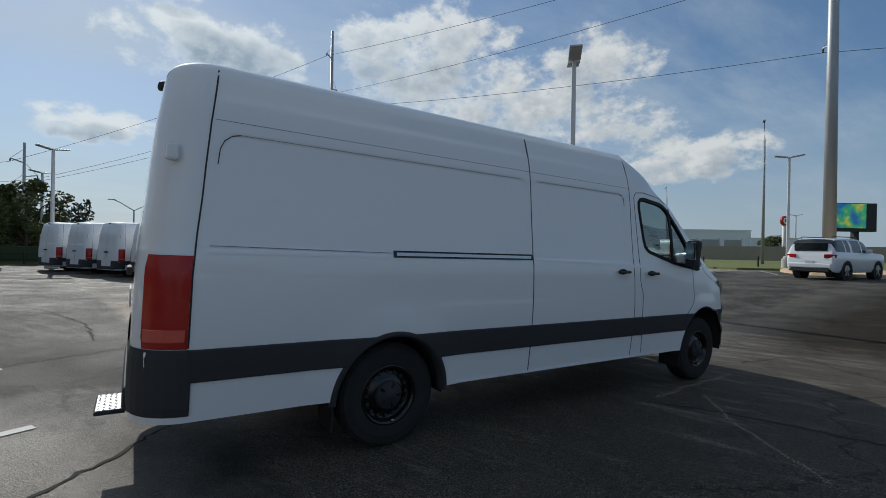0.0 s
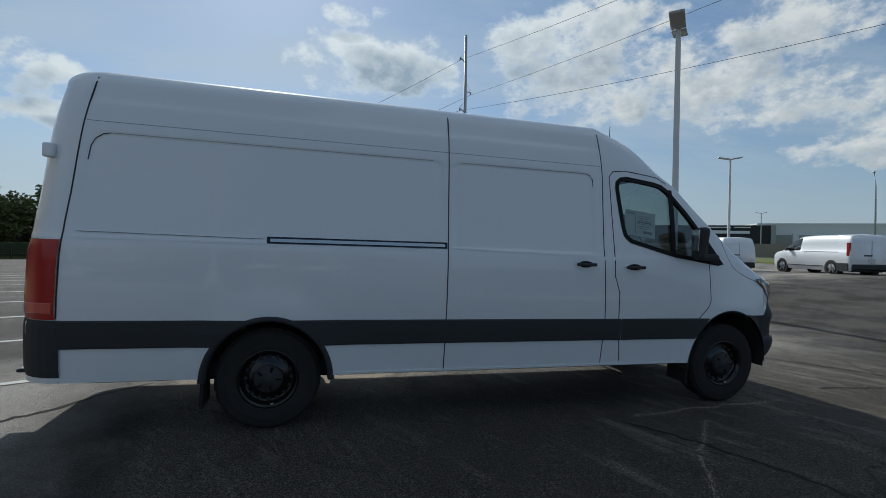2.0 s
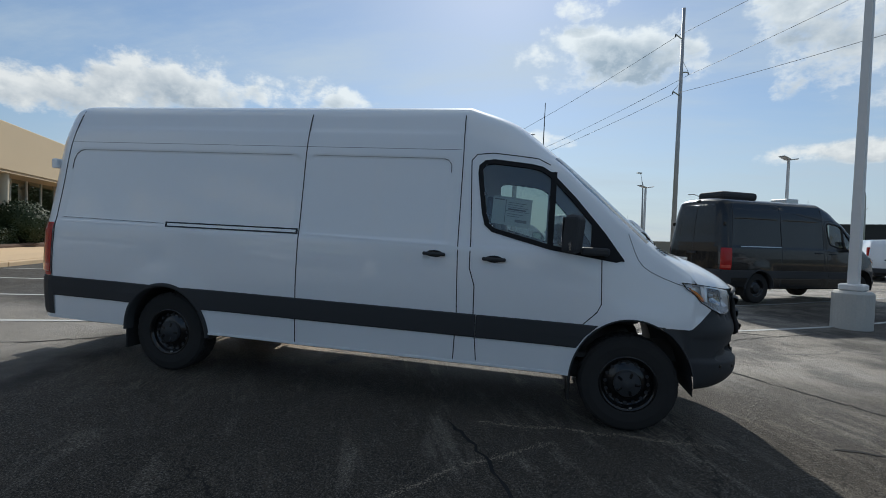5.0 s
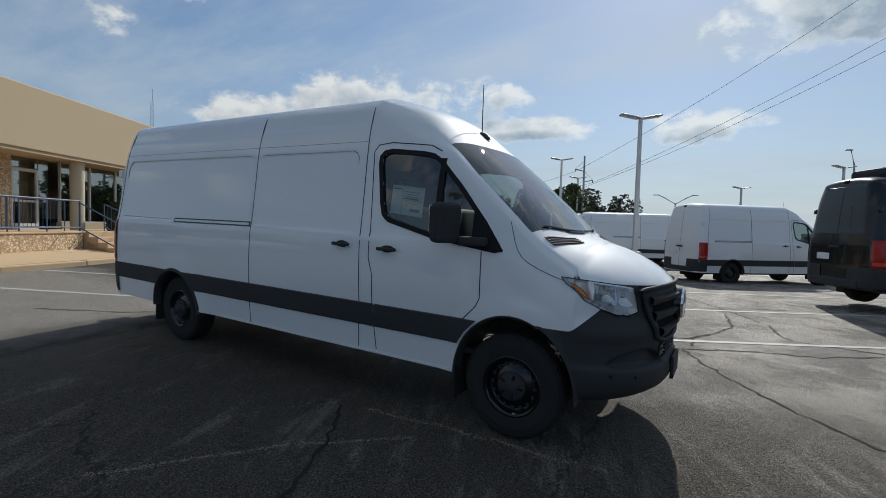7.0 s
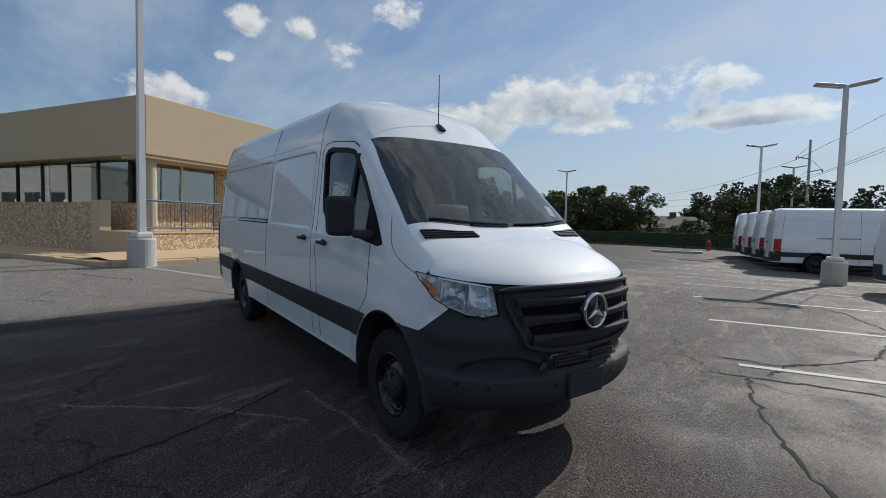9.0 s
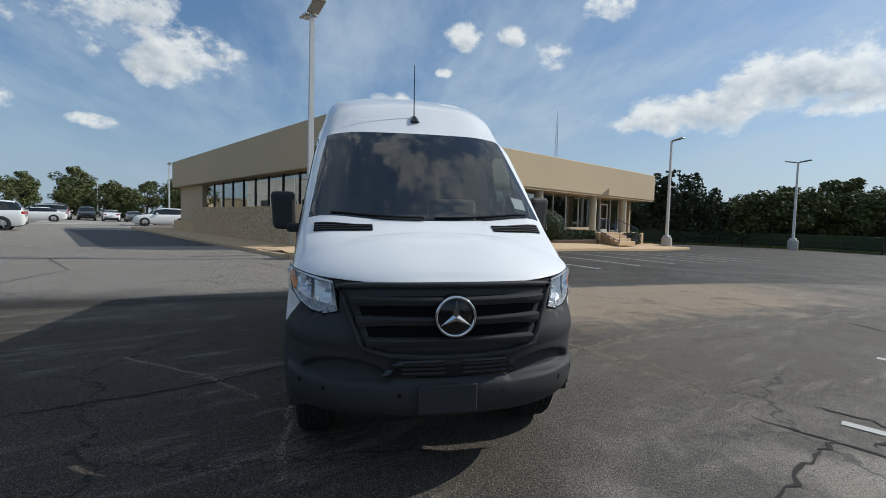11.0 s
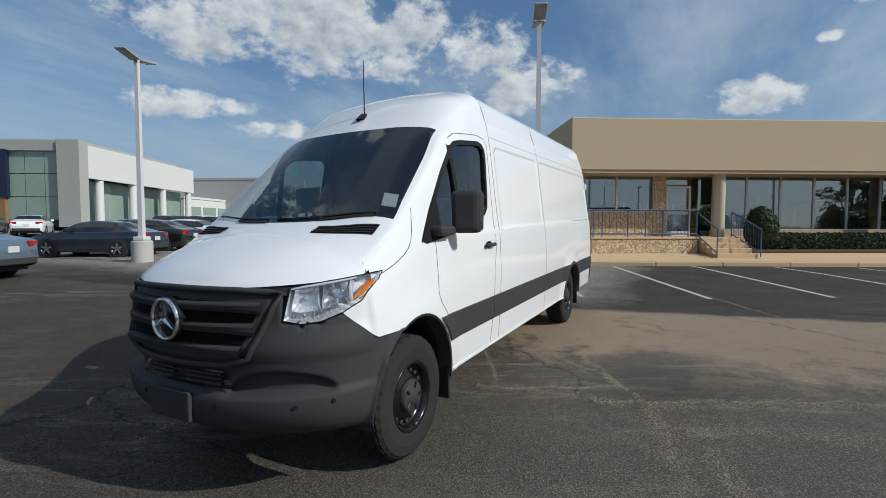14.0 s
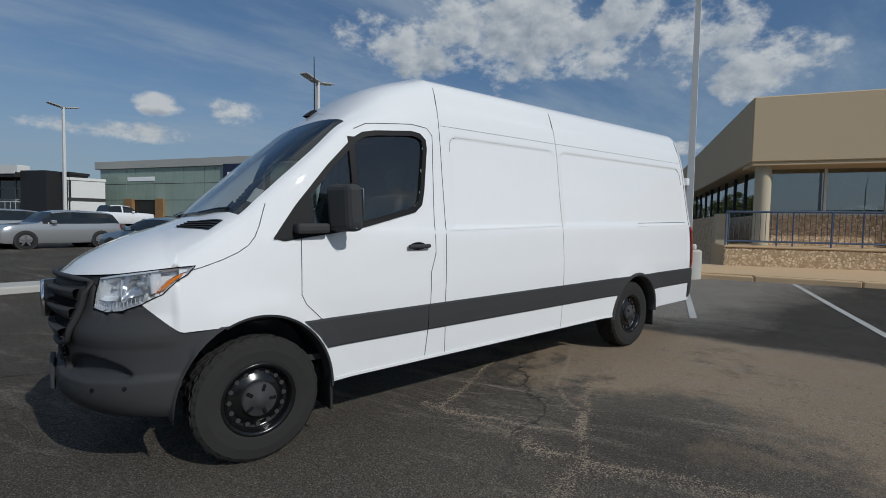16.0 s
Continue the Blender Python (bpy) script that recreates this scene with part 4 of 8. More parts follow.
def nose_patch(outline_bottom, outline_top, off, n=16, m=6, sgn=1, dome=False):
    """A sheet lying on the nose between two lines of (y, z)."""
    bm = bmesh.new()
    rows = []
    for k in range(n + 1):
        t = k / n
        yb, zb = (float(np.interp(t, np.linspace(0, 1, len(outline_bottom)), [p[q] for p in outline_bottom])) for q in (0, 1))
        yt, zt = (float(np.interp(t, np.linspace(0, 1, len(outline_top)), [p[q] for p in outline_top])) for q in (0, 1))
        row = []
        for q in range(m + 1):
            f = q / m
            y, z = yb + (yt - yb) * f, zb + (zt - zb) * f
            o = off * (1 if 0 < f < 1 and 0 < t < 1 else 0.1)
            if dome:
                o = 0.003 + off * math.sin(math.pi / 2 * min(1.0, 4 * min(f, 1 - f), 6 * min(t, 1 - t)))
            p = nose(nose_share(y, z), z, o)
            row.append((p[0], sgn * p[1], p[2]))
        rows.append(row)
    grid_bm(rows, bm)
    bmesh.ops.recalc_face_normals(bm, faces=bm.faces)
    return bm


HL_BOTTOM = [(0.636, 1.022), (0.71, 1.000), (0.79, 1.010), (0.86, 1.046), (0.914, 1.100), (0.9425, 1.205)]
HL_TOP = [(0.662, 1.192), (0.72, 1.204), (0.79, 1.216), (0.86, 1.228), (0.914, 1.240), (0.9440, 1.249)]


def lamp_point(t, f, off, sgn):
    """A point of the headlight: t from the grille outwards, f from its lower to its upper edge."""
    ks = np.linspace(0, 1, len(HL_BOTTOM))
    yb, zb = (float(np.interp(t, ks, [p[q] for p in HL_BOTTOM])) for q in (0, 1))
    yt, zt = (float(np.interp(t, ks, [p[q] for p in HL_TOP])) for q in (0, 1))
    y, z = yb + (yt - yb) * f, zb + (zt - zb) * f
    p = nose(nose_share(y, z), z, off)
    return (p[0], sgn * p[1], p[2])


def lamp_sheet(sgn, t0, t1, f0, f1, depth, n, m, lean=0.0):
    """A shaped sheet inside the headlight; depth(u, v) moves it out of the nose, lean slants its ends."""
    rows = []
    for k in range(n + 1):
        row = []
        for q in range(m + 1):
            u, v = k / n, q / m
            f = f0 + (f1 - f0) * v
            t = min(0.995, t0 + (t1 - t0) * u + lean * (v - 0.5) * (t1 - t0) * (1 - u))
            row.append(lamp_point(t, f, depth(u, v), sgn))
        rows.append(row)
    bm = grid_bm(rows)
    bmesh.ops.recalc_face_normals(bm, faces=bm.faces)
    return bm


def in_lamp(y, z, grow=0.0):
    """Whether a point of the nose lies inside the headlight."""
    if not HL_BOTTOM[0][0] - grow < y:
        return False
    return np.interp(y, [p[0] for p in HL_BOTTOM], [p[1] for p in HL_BOTTOM]) - grow < z < np.interp(y, [p[0] for p in HL_TOP], [p[1] for p in HL_TOP]) + grow


def wheel(parent, x, y, sgn, detail=True):
    """Tyre with grooves, black steel rim with slots, hub cap."""
    tyre_r, rim_r, w = 0.392, 0.215, 0.245
    prof = [(rim_r, -w / 2 + 0.01), (rim_r + 0.03, -w / 2), (rim_r + 0.09, -w / 2 - 0.006), (tyre_r - 0.03, -w / 2 + 0.004), (tyre_r - 0.008, -w / 2 + 0.022)]
    for k in range(5):
        a = -w / 2 + 0.03 + k * (w - 0.06) / 5
        b = a + (w - 0.06) / 5
        prof += [(tyre_r, a + 0.004), (tyre_r, b - 0.006), (tyre_r - 0.009, b - 0.005), (tyre_r - 0.009, b + 0.003)]
    prof += [(tyre_r - 0.008, w / 2 - 0.022), (tyre_r - 0.03, w / 2 - 0.004), (rim_r + 0.09, w / 2 + 0.006), (rim_r + 0.03, w / 2), (rim_r, w / 2 - 0.01)]
    th = empty("wheel")
    th.parent = parent
    th.matrix_local = pose(x, y, tyre_r, 0, 0, 0 if sgn > 0 else 180)
    seg = 96 if detail else 24
    tyre = lathe_bm(prof, seg)
    if detail:
        # grooves across the ribs, staggered from rib to rib
        for v in tyre.verts:
            r = math.hypot(v.co.x, v.co.z)
            if r > tyre_r - 0.012:
                k = round(math.atan2(v.co.z, v.co.x) / (2 * math.pi) * seg)
                rib = int((v.co.y + w / 2) / (w / 5.5))
                outer = abs(v.co.y) > w / 2 - 0.035
                if (k + 2 * rib) % (3 if outer else 4) == 0:
                    v.co.x *= (r - 0.010) / r
                    v.co.z *= (r - 0.010) / r
    bmesh.ops.recalc_face_normals(tyre, faces=tyre.faces)
    part("tyre", tyre, RUBBER, th, smooth=not detail)
    seg = 48 if detail else 24
    o = w / 2 - 0.012
    rim = lathe_bm([(rim_r + 0.012, -w / 2 + 0.02), (rim_r + 0.015, o + 0.006), (rim_r + 0.004, o + 0.010), (rim_r - 0.012, o), (rim_r - 0.022, o - 0.03), (rim_r - 0.035, o - 0.055), (0.155, o - 0.045), (0.125, o - 0.022), (0.10, o - 0.018), (0.0005, o - 0.018)], seg)
    bmesh.ops.recalc_face_normals(rim, faces=rim.faces)
    part("rim", rim, WHEEL_BLACK, th, smooth=True)
    cap = lathe_bm([(0.108, o - 0.03), (0.105, o + 0.004), (0.095, o + 0.012), (0.045, o + 0.016), (0.042, o + 0.022), (0.0005, o + 0.022)], seg)
    bmesh.ops.recalc_face_normals(cap, faces=cap.faces)
    part("hub_cap", cap, PLASTIC, th, smooth=True)
    if detail:
        def bolt(r0, r1, depth, ring, at, q, seg, name, material):
            me = None
            count = 16 if name == "rim_slot" else 6
            for k in range(count):
                a = 2 * math.pi * k / count
                m = Matrix.Rotation(-a, 4, "Y") @ Matrix.Translation((ring, at, 0)) @ Matrix.Rotation(q, 4, "X")
                if me is None:
                    bm = bmesh.new()
                    bmesh.ops.create_cone(bm, cap_ends=True, segments=seg, radius1=r0, radius2=r1, depth=depth)
                    ob = part(name, bm, material, th)
                    me = ob.data
                else:
                    ob = new(name, me)
                    ob.parent = th
                ob.matrix_local = m

        bolt(0.0150, 0.0150, 0.008, 0.168, o - 0.046, math.pi / 2, 10, "rim_slot", SEAM)
        me = None
        for k in range(5):
            a = 2 * math.pi * (k + 0.5) / 5
            if me is None:
                ob = part("cap_slot", box_bm(0.055, o + 0.013, -0.010, 0.098, o + 0.0185, 0.010, 0.004), GLOSS_BLACK, th)
                me = ob.data
            else:
                ob = new("cap_slot", me)
                ob.parent = th
            ob.matrix_local = Matrix.Rotation(a, 4, "Y")
        wt = box_bm(0.19, o + 0.002, -0.012, 0.204, o + 0.013, 0.012, 0.003)
        for v in wt.verts:
            v.co = Matrix.Rotation(radians(100), 4, "Y") @ v.co
        part("balance_weight", wt, ALU, th)
    return th


def window_panel(sgn):
    """Front door window: black frame, main pane, quarter pane, mullion, mirror triangle."""
    frame_bm = bmesh.new()
    for poly, a, b in ((WINDOW, -0.002, 0.036),):
        rows = []
        for d, o in ((a, -0.002), (a, 0.005), (b, 0.006), (b + 0.003, -0.030)):
            rows.append([(x, sgn * (side_y(x, z) + o), z) for x, z in shrink(poly, d)])
        grid_bm(rows, frame_bm, close=True)
    bmesh.ops.recalc_face_normals(frame_bm, faces=frame_bm.faces)
    inner = shrink(WINDOW, 0.034)
    panes = []
    for lo, hi in ((-2.0, -0.705), (-0.665, -0.345)):
        bm = bmesh.new()
        f = bm.faces.new([bm.verts.new((x, 0, z)) for x, z in inner])
        for cut, nrm in ((lo, 1), (hi, -1)):
            geom = bm.verts[:] + bm.edges[:] + bm.faces[:]
            bmesh.ops.bisect_plane(bm, geom=geom, plane_co=(cut, 0, 0), plane_no=(-nrm, 0, 0), clear_outer=True)
        bmesh.ops.triangulate(bm, faces=bm.faces)
        bmesh.ops.subdivide_edges(bm, edges=bm.edges, cuts=2, use_grid_fill=True)
        for v in bm.verts:
            v.co.y = sgn * (side_y(v.co.x, v.co.z) - 0.014)
        panes.append(bm)
    mull = bmesh.new()
    rows = []
    for z in np.linspace(1.455, 2.095, 9):
        rows.append([(x, sgn * (side_y(x, z) + o), float(z)) for x, o in ((-0.709, -0.01), (-0.709, 0.003), (-0.661, 0.003), (-0.661, -0.01))])
    grid_bm(rows, mull)
    bmesh.ops.recalc_face_normals(mull, faces=mull.faces)
    tri = bmesh.new()
    pts = [(-0.36, 1.40), (-0.095, 1.385), (-0.27, 1.615), (-0.36, 1.715)]
    tri.faces.new([tri.verts.new((x, sgn * (side_y(x, z) + 0.008), z)) for x, z in pts])
    tri.faces.new([tri.verts.new((x, sgn * (side_y(x, z) - 0.012), z)) for x, z in pts])
    bmesh.ops.recalc_face_normals(tri, faces=tri.faces)
    return frame_bm, panes, mull, tri


def mirror(parent, sgn):
    th = empty("side_mirror")
    th.parent = parent
    shell = box_bm(-0.535, 0, 1.43, -0.425, 0.20, 1.735, 0.040, 3)
    for v in shell.verts:
        t = (v.co.z - 1.43) / 0.305
        v.co.x += 0.02 * t - 0.42 * v.co.y
        v.co.y = 1.0 + v.co.y * (0.9 + 0.1 * t)
        v.co.y *= sgn
    bmesh.ops.recalc_face_normals(shell, faces=shell.faces)
    part("mirror_shell", shell, PLASTIC, th, smooth=False)
    arm = box_bm(-0.44, 0.92, 1.42, -0.22, 1.04, 1.485, 0.02, 2)
    for v in arm.verts:
        v.co.y *= sgn
    bmesh.ops.recalc_face_normals(arm, faces=arm.faces)
    part("mirror_arm", arm, PLASTIC, th)
    face = box_bm(-0.537, 1.015, 1.51, -0.529, 1.175, 1.71, 0.003)
    for v in face.verts:
        v.co.x -= 0.42 * (v.co.y - 1.0)
        v.co.y *= sgn
    part("mirror_glass", face, CHROME, th)
    turn = box_bm(-0.475, 1.185, 1.45, -0.44, 1.203, 1.52, 0.008, 2)
    for v in turn.verts:
        v.co.x -= 0.084
        v.co.y *= sgn
    part("turn_lamp", turn, CLEAR, th)


def seat(parent, y):
    th = empty("cab_seat")
    th.parent = parent
    part("seat_cushion", box_bm(-1.05, y - 0.25, 0.95, -0.55, y + 0.25, 1.12, 0.05, 3), CABIN, th, smooth=True)
    back = box_bm(-1.17, y - 0.25, 1.05, -1.03, y + 0.25, 1.72, 0.05, 3)
    for v in back.verts:
        v.co.x -= (v.co.z - 1.05) * 0.22
    part("seat_back", back, CABIN, th, smooth=True)
    part("head_rest", box_bm(-1.40, y - 0.14, 1.74, -1.29, y + 0.14, 1.96, 0.05, 3), CABIN, th, smooth=True)
    part("seat_plinth", box_bm(-1.0, y - 0.2, 0.60, -0.6, y + 0.2, 0.95, 0.02), CABIN, th)


def nose_emblem(parent):
    """Plain bright ring with three arms on a dark disc."""
    th = empty("grille_emblem")
    th.parent = parent
    disc = lathe_bm([(0.118, 0.925), (0.118, 0.985), (0.112, 0.990), (0.0005, 0.992)], 40, "x")
    ring = lathe_bm([(0.098, 0.985), (0.100, 0.998), (0.108, 1.004), (0.116, 0.998), (0.117, 0.985)], 40, "x")
    arms = []
    for k in range(3):
        arm = bmesh.new()
        a = math.pi / 2 + 2 * math.pi * k / 3
        tip = (1.000, 0.100 * math.cos(a), 0.100 * math.sin(a))
        l, r = ((1.000, 0.020 * math.cos(a + q), 0.020 * math.sin(a + q)) for q in (math.pi / 3, -math.pi / 3))
        c = (1.008, 0, 0)
        base = [(0.988, p[1], p[2]) for p in (tip, l, r)]
        arm.faces.new([arm.verts.new(p) for p in (c, l, tip)])
        arm.faces.new([arm.verts.new(p) for p in (c, tip, r)])
        for p, q in (((l, base[1]), (tip, base[0])), ((tip, base[0]), (r, base[2]))):
            arm.faces.new([arm.verts.new(z) for z in (p[0], p[1], q[1], q[0])])
        arms.append(arm)
    for b in [disc, ring] + arms:
        for v in b.verts:
            v.co.z += 1.025
            v.co.x += 0.034
        bmesh.ops.recalc_face_normals(b, faces=b.faces)
    part("emblem_disc", disc, GLOSS_BLACK, th, smooth=True)
    part("emblem_ring", ring, CHROME, th, smooth=True)
    for arm in arms:
        part("emblem_arm", arm, CHROME, th)


def corner_sheet(sh, z0, z1, a0, a1, off, sgn, n=8, m=8, side_run=0.0, rear_run=0.0):
    """A sheet wrapped round a rear corner of the body; angles 0 (side) to 90 (tail)."""
    r = TAIL_R
    rows = []
    for q in range(m + 1):
        z = z0 + (z1 - z0) * q / m
        yy = side_y(-1.6, z)
        o = off if 0 < q < m else off * 0.25
        row = []
        pts = []
        if side_run:
            pts.append((sh.rear + r + side_run, yy + o))
        for k in range(n + 1):
            a = radians(a0 + (a1 - a0) * k / n)
            pts.append((sh.rear + r - (r + o) * math.sin(a), yy - r + (r + o) * math.cos(a)))
        if rear_run:
            pts.append((sh.rear - o, yy - r - rear_run))
        rows.append([(x + rear_lean(z), sgn * y, z) for x, y in pts])
    bm = grid_bm(rows)
    bmesh.ops.recalc_face_normals(bm, faces=bm.faces)
    return bm


def build_van(wheelbase, overhang, paint, m, label, detail=True, name="delivery_van"):
    sh = Shape(wheelbase, overhang)
    LEAN_REAR[0], WB[0] = sh.rear, -wheelbase
    van = empty(name, m, label=label, category="van", group="vans on the lot")
    bm, glass, bonnet = body_mesh(sh, detail)
    body = part("body", bm, paint, van, smooth=True)
    ws = part("windscreen", glass, SCREEN_GLASS, van, "curved clear windscreen", smooth=True)
    ws.visible_shadow = False
    if True:
        part("bonnet", hood_mesh(bonnet), paint, van, smooth=True)
        for sgn in (-1, 1):
            part("front_wing", wing_mesh(sgn), paint, van, smooth=True)
        part("front_bumper", bumper_mesh(detail), PLASTIC, van, "dark grey grained plastic bumper", smooth=True)
    # cladding along the sides

    def front_edge(z):
        return -0.487 * math.sqrt(max(1 - ((z - 0.39) / 0.558) ** 2, 0.0))

    def rear_edge(z, side):
        return -wheelbase + side * 0.472 * math.sqrt(max(1 - ((z - 0.39) / 0.492) ** 2, 0.0))

    for sgn in (-1, 1):
        part("side_cladding", band(sh.rear + 0.29, -wheelbase - 0.2, 0.66, 0.86, 0.014, (sgn,), ends=lambda z: (sh.rear + 0.295, rear_edge(z, -1))), PLASTIC, van, "dark plastic rubbing strip")
        part("side_cladding", band(-wheelbase + 0.42, -1.265, 0.66, 0.86, 0.014, (sgn,), ends=lambda z: (rear_edge(z, 1), -1.262)), PLASTIC, van, "dark plastic rubbing strip")
        part("side_cladding", band(-1.255, -0.42, 0.66, 0.86, 0.014, (sgn,), ends=lambda z: (-1.256, front_edge(z) - 0.004)), PLASTIC, van, "dark plastic rubbing strip")
        rows = []
        for k in range(29):
            a = math.pi * k / 28
            row = []
            for g, o in ((0.440, -0.05), (0.446, 0.030), (0.466, 0.036), (0.480, 0.030), (0.492, 0.008)):
                x, z = -wheelbase + g * math.cos(a), 0.39 + (g + 0.014) * math.sin(a)
                row.append((x, sgn * (side_y(x, z) + o), z))
            rows.append(row)
        flare = grid_bm(rows)
        bmesh.ops.recalc_face_normals(flare, faces=flare.faces)
        part("wheel_arch_flare", flare, PLASTIC, van, smooth=True)
        rows = []
        for k in range(29):
            a = math.pi * (0.36 + 0.64 * k / 28)
            row = []
            for g, o in ((0.455, -0.09), (0.462, 0.012), (0.474, 0.018), (0.480, 0.008)):
                x, z = g * math.cos(a), 0.39 + (g + 0.068) * math.sin(a)
                row.append((x, sgn * (side_y(min(x, 0.42), z) + o), z))
            rows.append(row)
        lip = grid_bm(rows)
        bmesh.ops.recalc_face_normals(lip, faces=lip.faces)
        part("wheel_arch_lip", lip, PLASTIC, van)
        for cx, rr in ((-wheelbase, 0.455), (0, 0.478)):
            rows = []
            for k in range(19):
                a = math.pi * (-0.02 + 1.04 * k / 18)
                rows.append([(cx + rr * math.cos(a), sgn * y, 0.39 + (rr + (0.06 if cx == 0 else 0.01)) * math.sin(a)) for y in (0.945, 0.5)])
            part("wheel_housing", grid_bm(rows), CABIN, van)
        part("sill_lip", ribbon([(-wheelbase + 0.47, 0.432), (-0.49, 0.432)], 0.018, 0.006, (sgn,)), paint, van)
    # underbody
    part("chassis", box_bm(sh.rear + 0.35, -0.78, 0.36, 0.35, 0.78, 0.50, 0.03), CABIN, van)
    part("front_undertray", box_bm(0.35, -0.52, 0.40, 0.78, 0.52, 0.52, 0.03), CABIN, van)
    if detail:
        part("rear_axle", tube_bm([(-wheelbase, -0.75, 0.36), (-wheelbase, 0.75, 0.36)], 0.06), CABIN, van)
    for sgn in (-1, 1):
        wheel(van, -wheelbase, sgn * 0.80, sgn, detail)
        wheel(van, 0, sgn * 0.80, sgn, detail)
        fl = box_bm(-wheelbase - 0.47, sgn * 0.70 - 0.0, 0.20, -wheelbase - 0.45, sgn * 0.95, 0.60, 0.004)
        part("mud_flap", fl, RUBBER, van)
        fl = box_bm(-0.475, sgn * 0.70, 0.22, -0.455, sgn * 0.945, 0.60, 0.004)
        part("mud_flap", fl, RUBBER, van)
    # lamps and grille
    for sgn in (-1, 1):
        hl = empty("headlight")
        hl.parent = van
        part("lens", nose_patch(HL_BOTTOM, HL_TOP, 0.024, n=24, m=10, sgn=sgn, dome=True), CLEAR, hl, smooth=True)
        part("reflector", lamp_sheet(sgn, 0.0, 1.0, 0.0, 1.0, lambda u, v: -0.055 * min(1.0, 9 * min(u, 1 - u), 6 * min(v, 1 - v)), 24, 12), HEADLAMP, hl, smooth=True)
        part("indicator", lamp_sheet(sgn, 0.76, 0.975, 0.14, 0.50, lambda u, v: 0.006 if 0 < u < 1 and 0 < v < 1 else -0.02, 10, 5, lean=0.35), AMBER, hl)
        if detail:
            rim = HL_BOTTOM + HL_TOP[::-1] + HL_BOTTOM[:1]
            pts = []
            for (ya, za), (yb, zb) in zip(rim, rim[1:]):
                for q in range(4):
                    y, z = ya + (yb - ya) * q / 4, za + (zb - za) * q / 4
                    p = nose(nose_share(y, z), z, 0.003)
                    pts.append((p[0], sgn * p[1], p[2]))
            part("lamp_rim", tube_bm(pts + pts[:1], 0.0035, 6, caps=False), GLOSS_BLACK, hl, smooth=True)
            # two faceted chrome bowls with a bulb each, a blade between them and a fluted strip below
            part("lamp_bowl", lamp_sheet(sgn, 0.08, 0.36, 0.30, 0.90, lambda u, v: -0.002 - 0.045 * (1 - (2 * u - 1) ** 2) * (1 - (2 * v - 1) ** 4), 7, 5), HEADLAMP, hl)
            part("lamp_bowl", lamp_sheet(sgn, 0.40, 0.66, 0.30, 0.92, lambda u, v: 0.004 - 0.050 * math.sqrt(max(0.0, 1 - (2 * u - 1) ** 2)) * (1 - (2 * v - 1) ** 4), 12, 8), LAMP_BOWL, hl, smooth=True)
            for t, f, rr in ((0.23, 0.62, 0.013), (0.53, 0.62, 0.018)):
                p = lamp_point(t, f, -0.034, sgn)
                bulb = lathe_bm([(rr, -0.02), (rr, 0.004), (rr * 0.7, 0.012), (0.0005, 0.015)], 16, "x")
                bmesh.ops.recalc_face_normals(bulb, faces=bulb.faces)
                part("lamp_bulb", bulb, PROJECTOR, hl, smooth=True).matrix_local = Matrix.Translation(p) @ Matrix.Rotation(sgn * radians(32), 4, "Z")
            part("lamp_blade", lamp_sheet(sgn, 0.30, 0.42, 0.24, 0.95, lambda u, v: 0.004 - 0.034 * abs(2 * u - 1) - 0.02 * v, 4, 6, lean=-1.1), HEADLAMP, hl, smooth=True)
            part("lamp_blade", lamp_sheet(sgn, 0.62, 0.74, 0.18, 0.95, lambda u, v: 0.006 - 0.030 * abs(2 * u - 1) - 0.01 * v, 4, 6, lean=-0.9), HEADLAMP, hl, smooth=True)
            part("lamp_blade", lamp_sheet(sgn, 0.02, 0.72, 0.93, 0.985, lambda u, v: 0.004, 16, 1), HEADLAMP, hl)
            for k in range(16):
                t = 0.03 + 0.042 * k
                lo, hi = lamp_point(t, 0.09, -0.004, sgn), lamp_point(t + 0.008, 0.24, -0.002, sgn)
                part("lamp_rib", tube_bm([lo, hi], 0.0022, 5), HEADLAMP, hl)
        tl = empty("tail_light")
        tl.parent = van
        part("tail_lens", corner_sheet(sh, 0.865, 1.415, 4, 54, 0.014, sgn), RED_LENS, tl, "red tail light", smooth=True)
        part("tail_reverse_lens", corner_sheet(sh, 0.90, 0.99, 7, 51, 0.016, sgn), mat_red2(), tl)
        part("rear_corner_bumper", corner_sheet(sh, 0.46, 0.862, 0, 90, 0.012, sgn, side_run=0.008, rear_run=0.3), PLASTIC, van)
    build_grille(van)
    if detail:
        front_details(van)
    for sgn in (-1, 1):
        fr, panes, mull, tri = window_panel(sgn)
        win = empty("door_window")
        win.parent = van
        part("window_frame", fr, WINDOW_BLACK, win)
        for p in panes:
            g = part("pane", p, TINT, win)
            g.visible_shadow = False
        part("mullion", mull, WINDOW_BLACK, win)
        part("mirror_triangle", tri, WINDOW_BLACK, win)
        mirror(van, sgn)
    # shut lines
    lines = [
        ([(-2.94, 0.43), (-2.94, 2.58)], 0.010),
        ([(-1.445, 0.45), (-1.43, 0.86), (-1.455, 1.5), (-1.46, 2.2), (-1.475, 2.58)], 0.009),
        ([(-1.245, 0.46), (-1.285, 0.86), (-1.29, 1.10), (-1.34, 1.25), (-1.345, 1.5), (-1.385, 2.17), (-1.34, 2.225), (-1.20, 2.24), (-0.82, 2.205), (-0.72, 2.155)], 0.009),
        ([(-0.27, 1.385), (-0.255, 1.03), (-0.285, 0.965), (-0.40, 0.845)], 0.008),
        ([(sh.rear + 0.285, 0.87), (sh.rear + 0.285, 2.60)], 0.010),
    ]
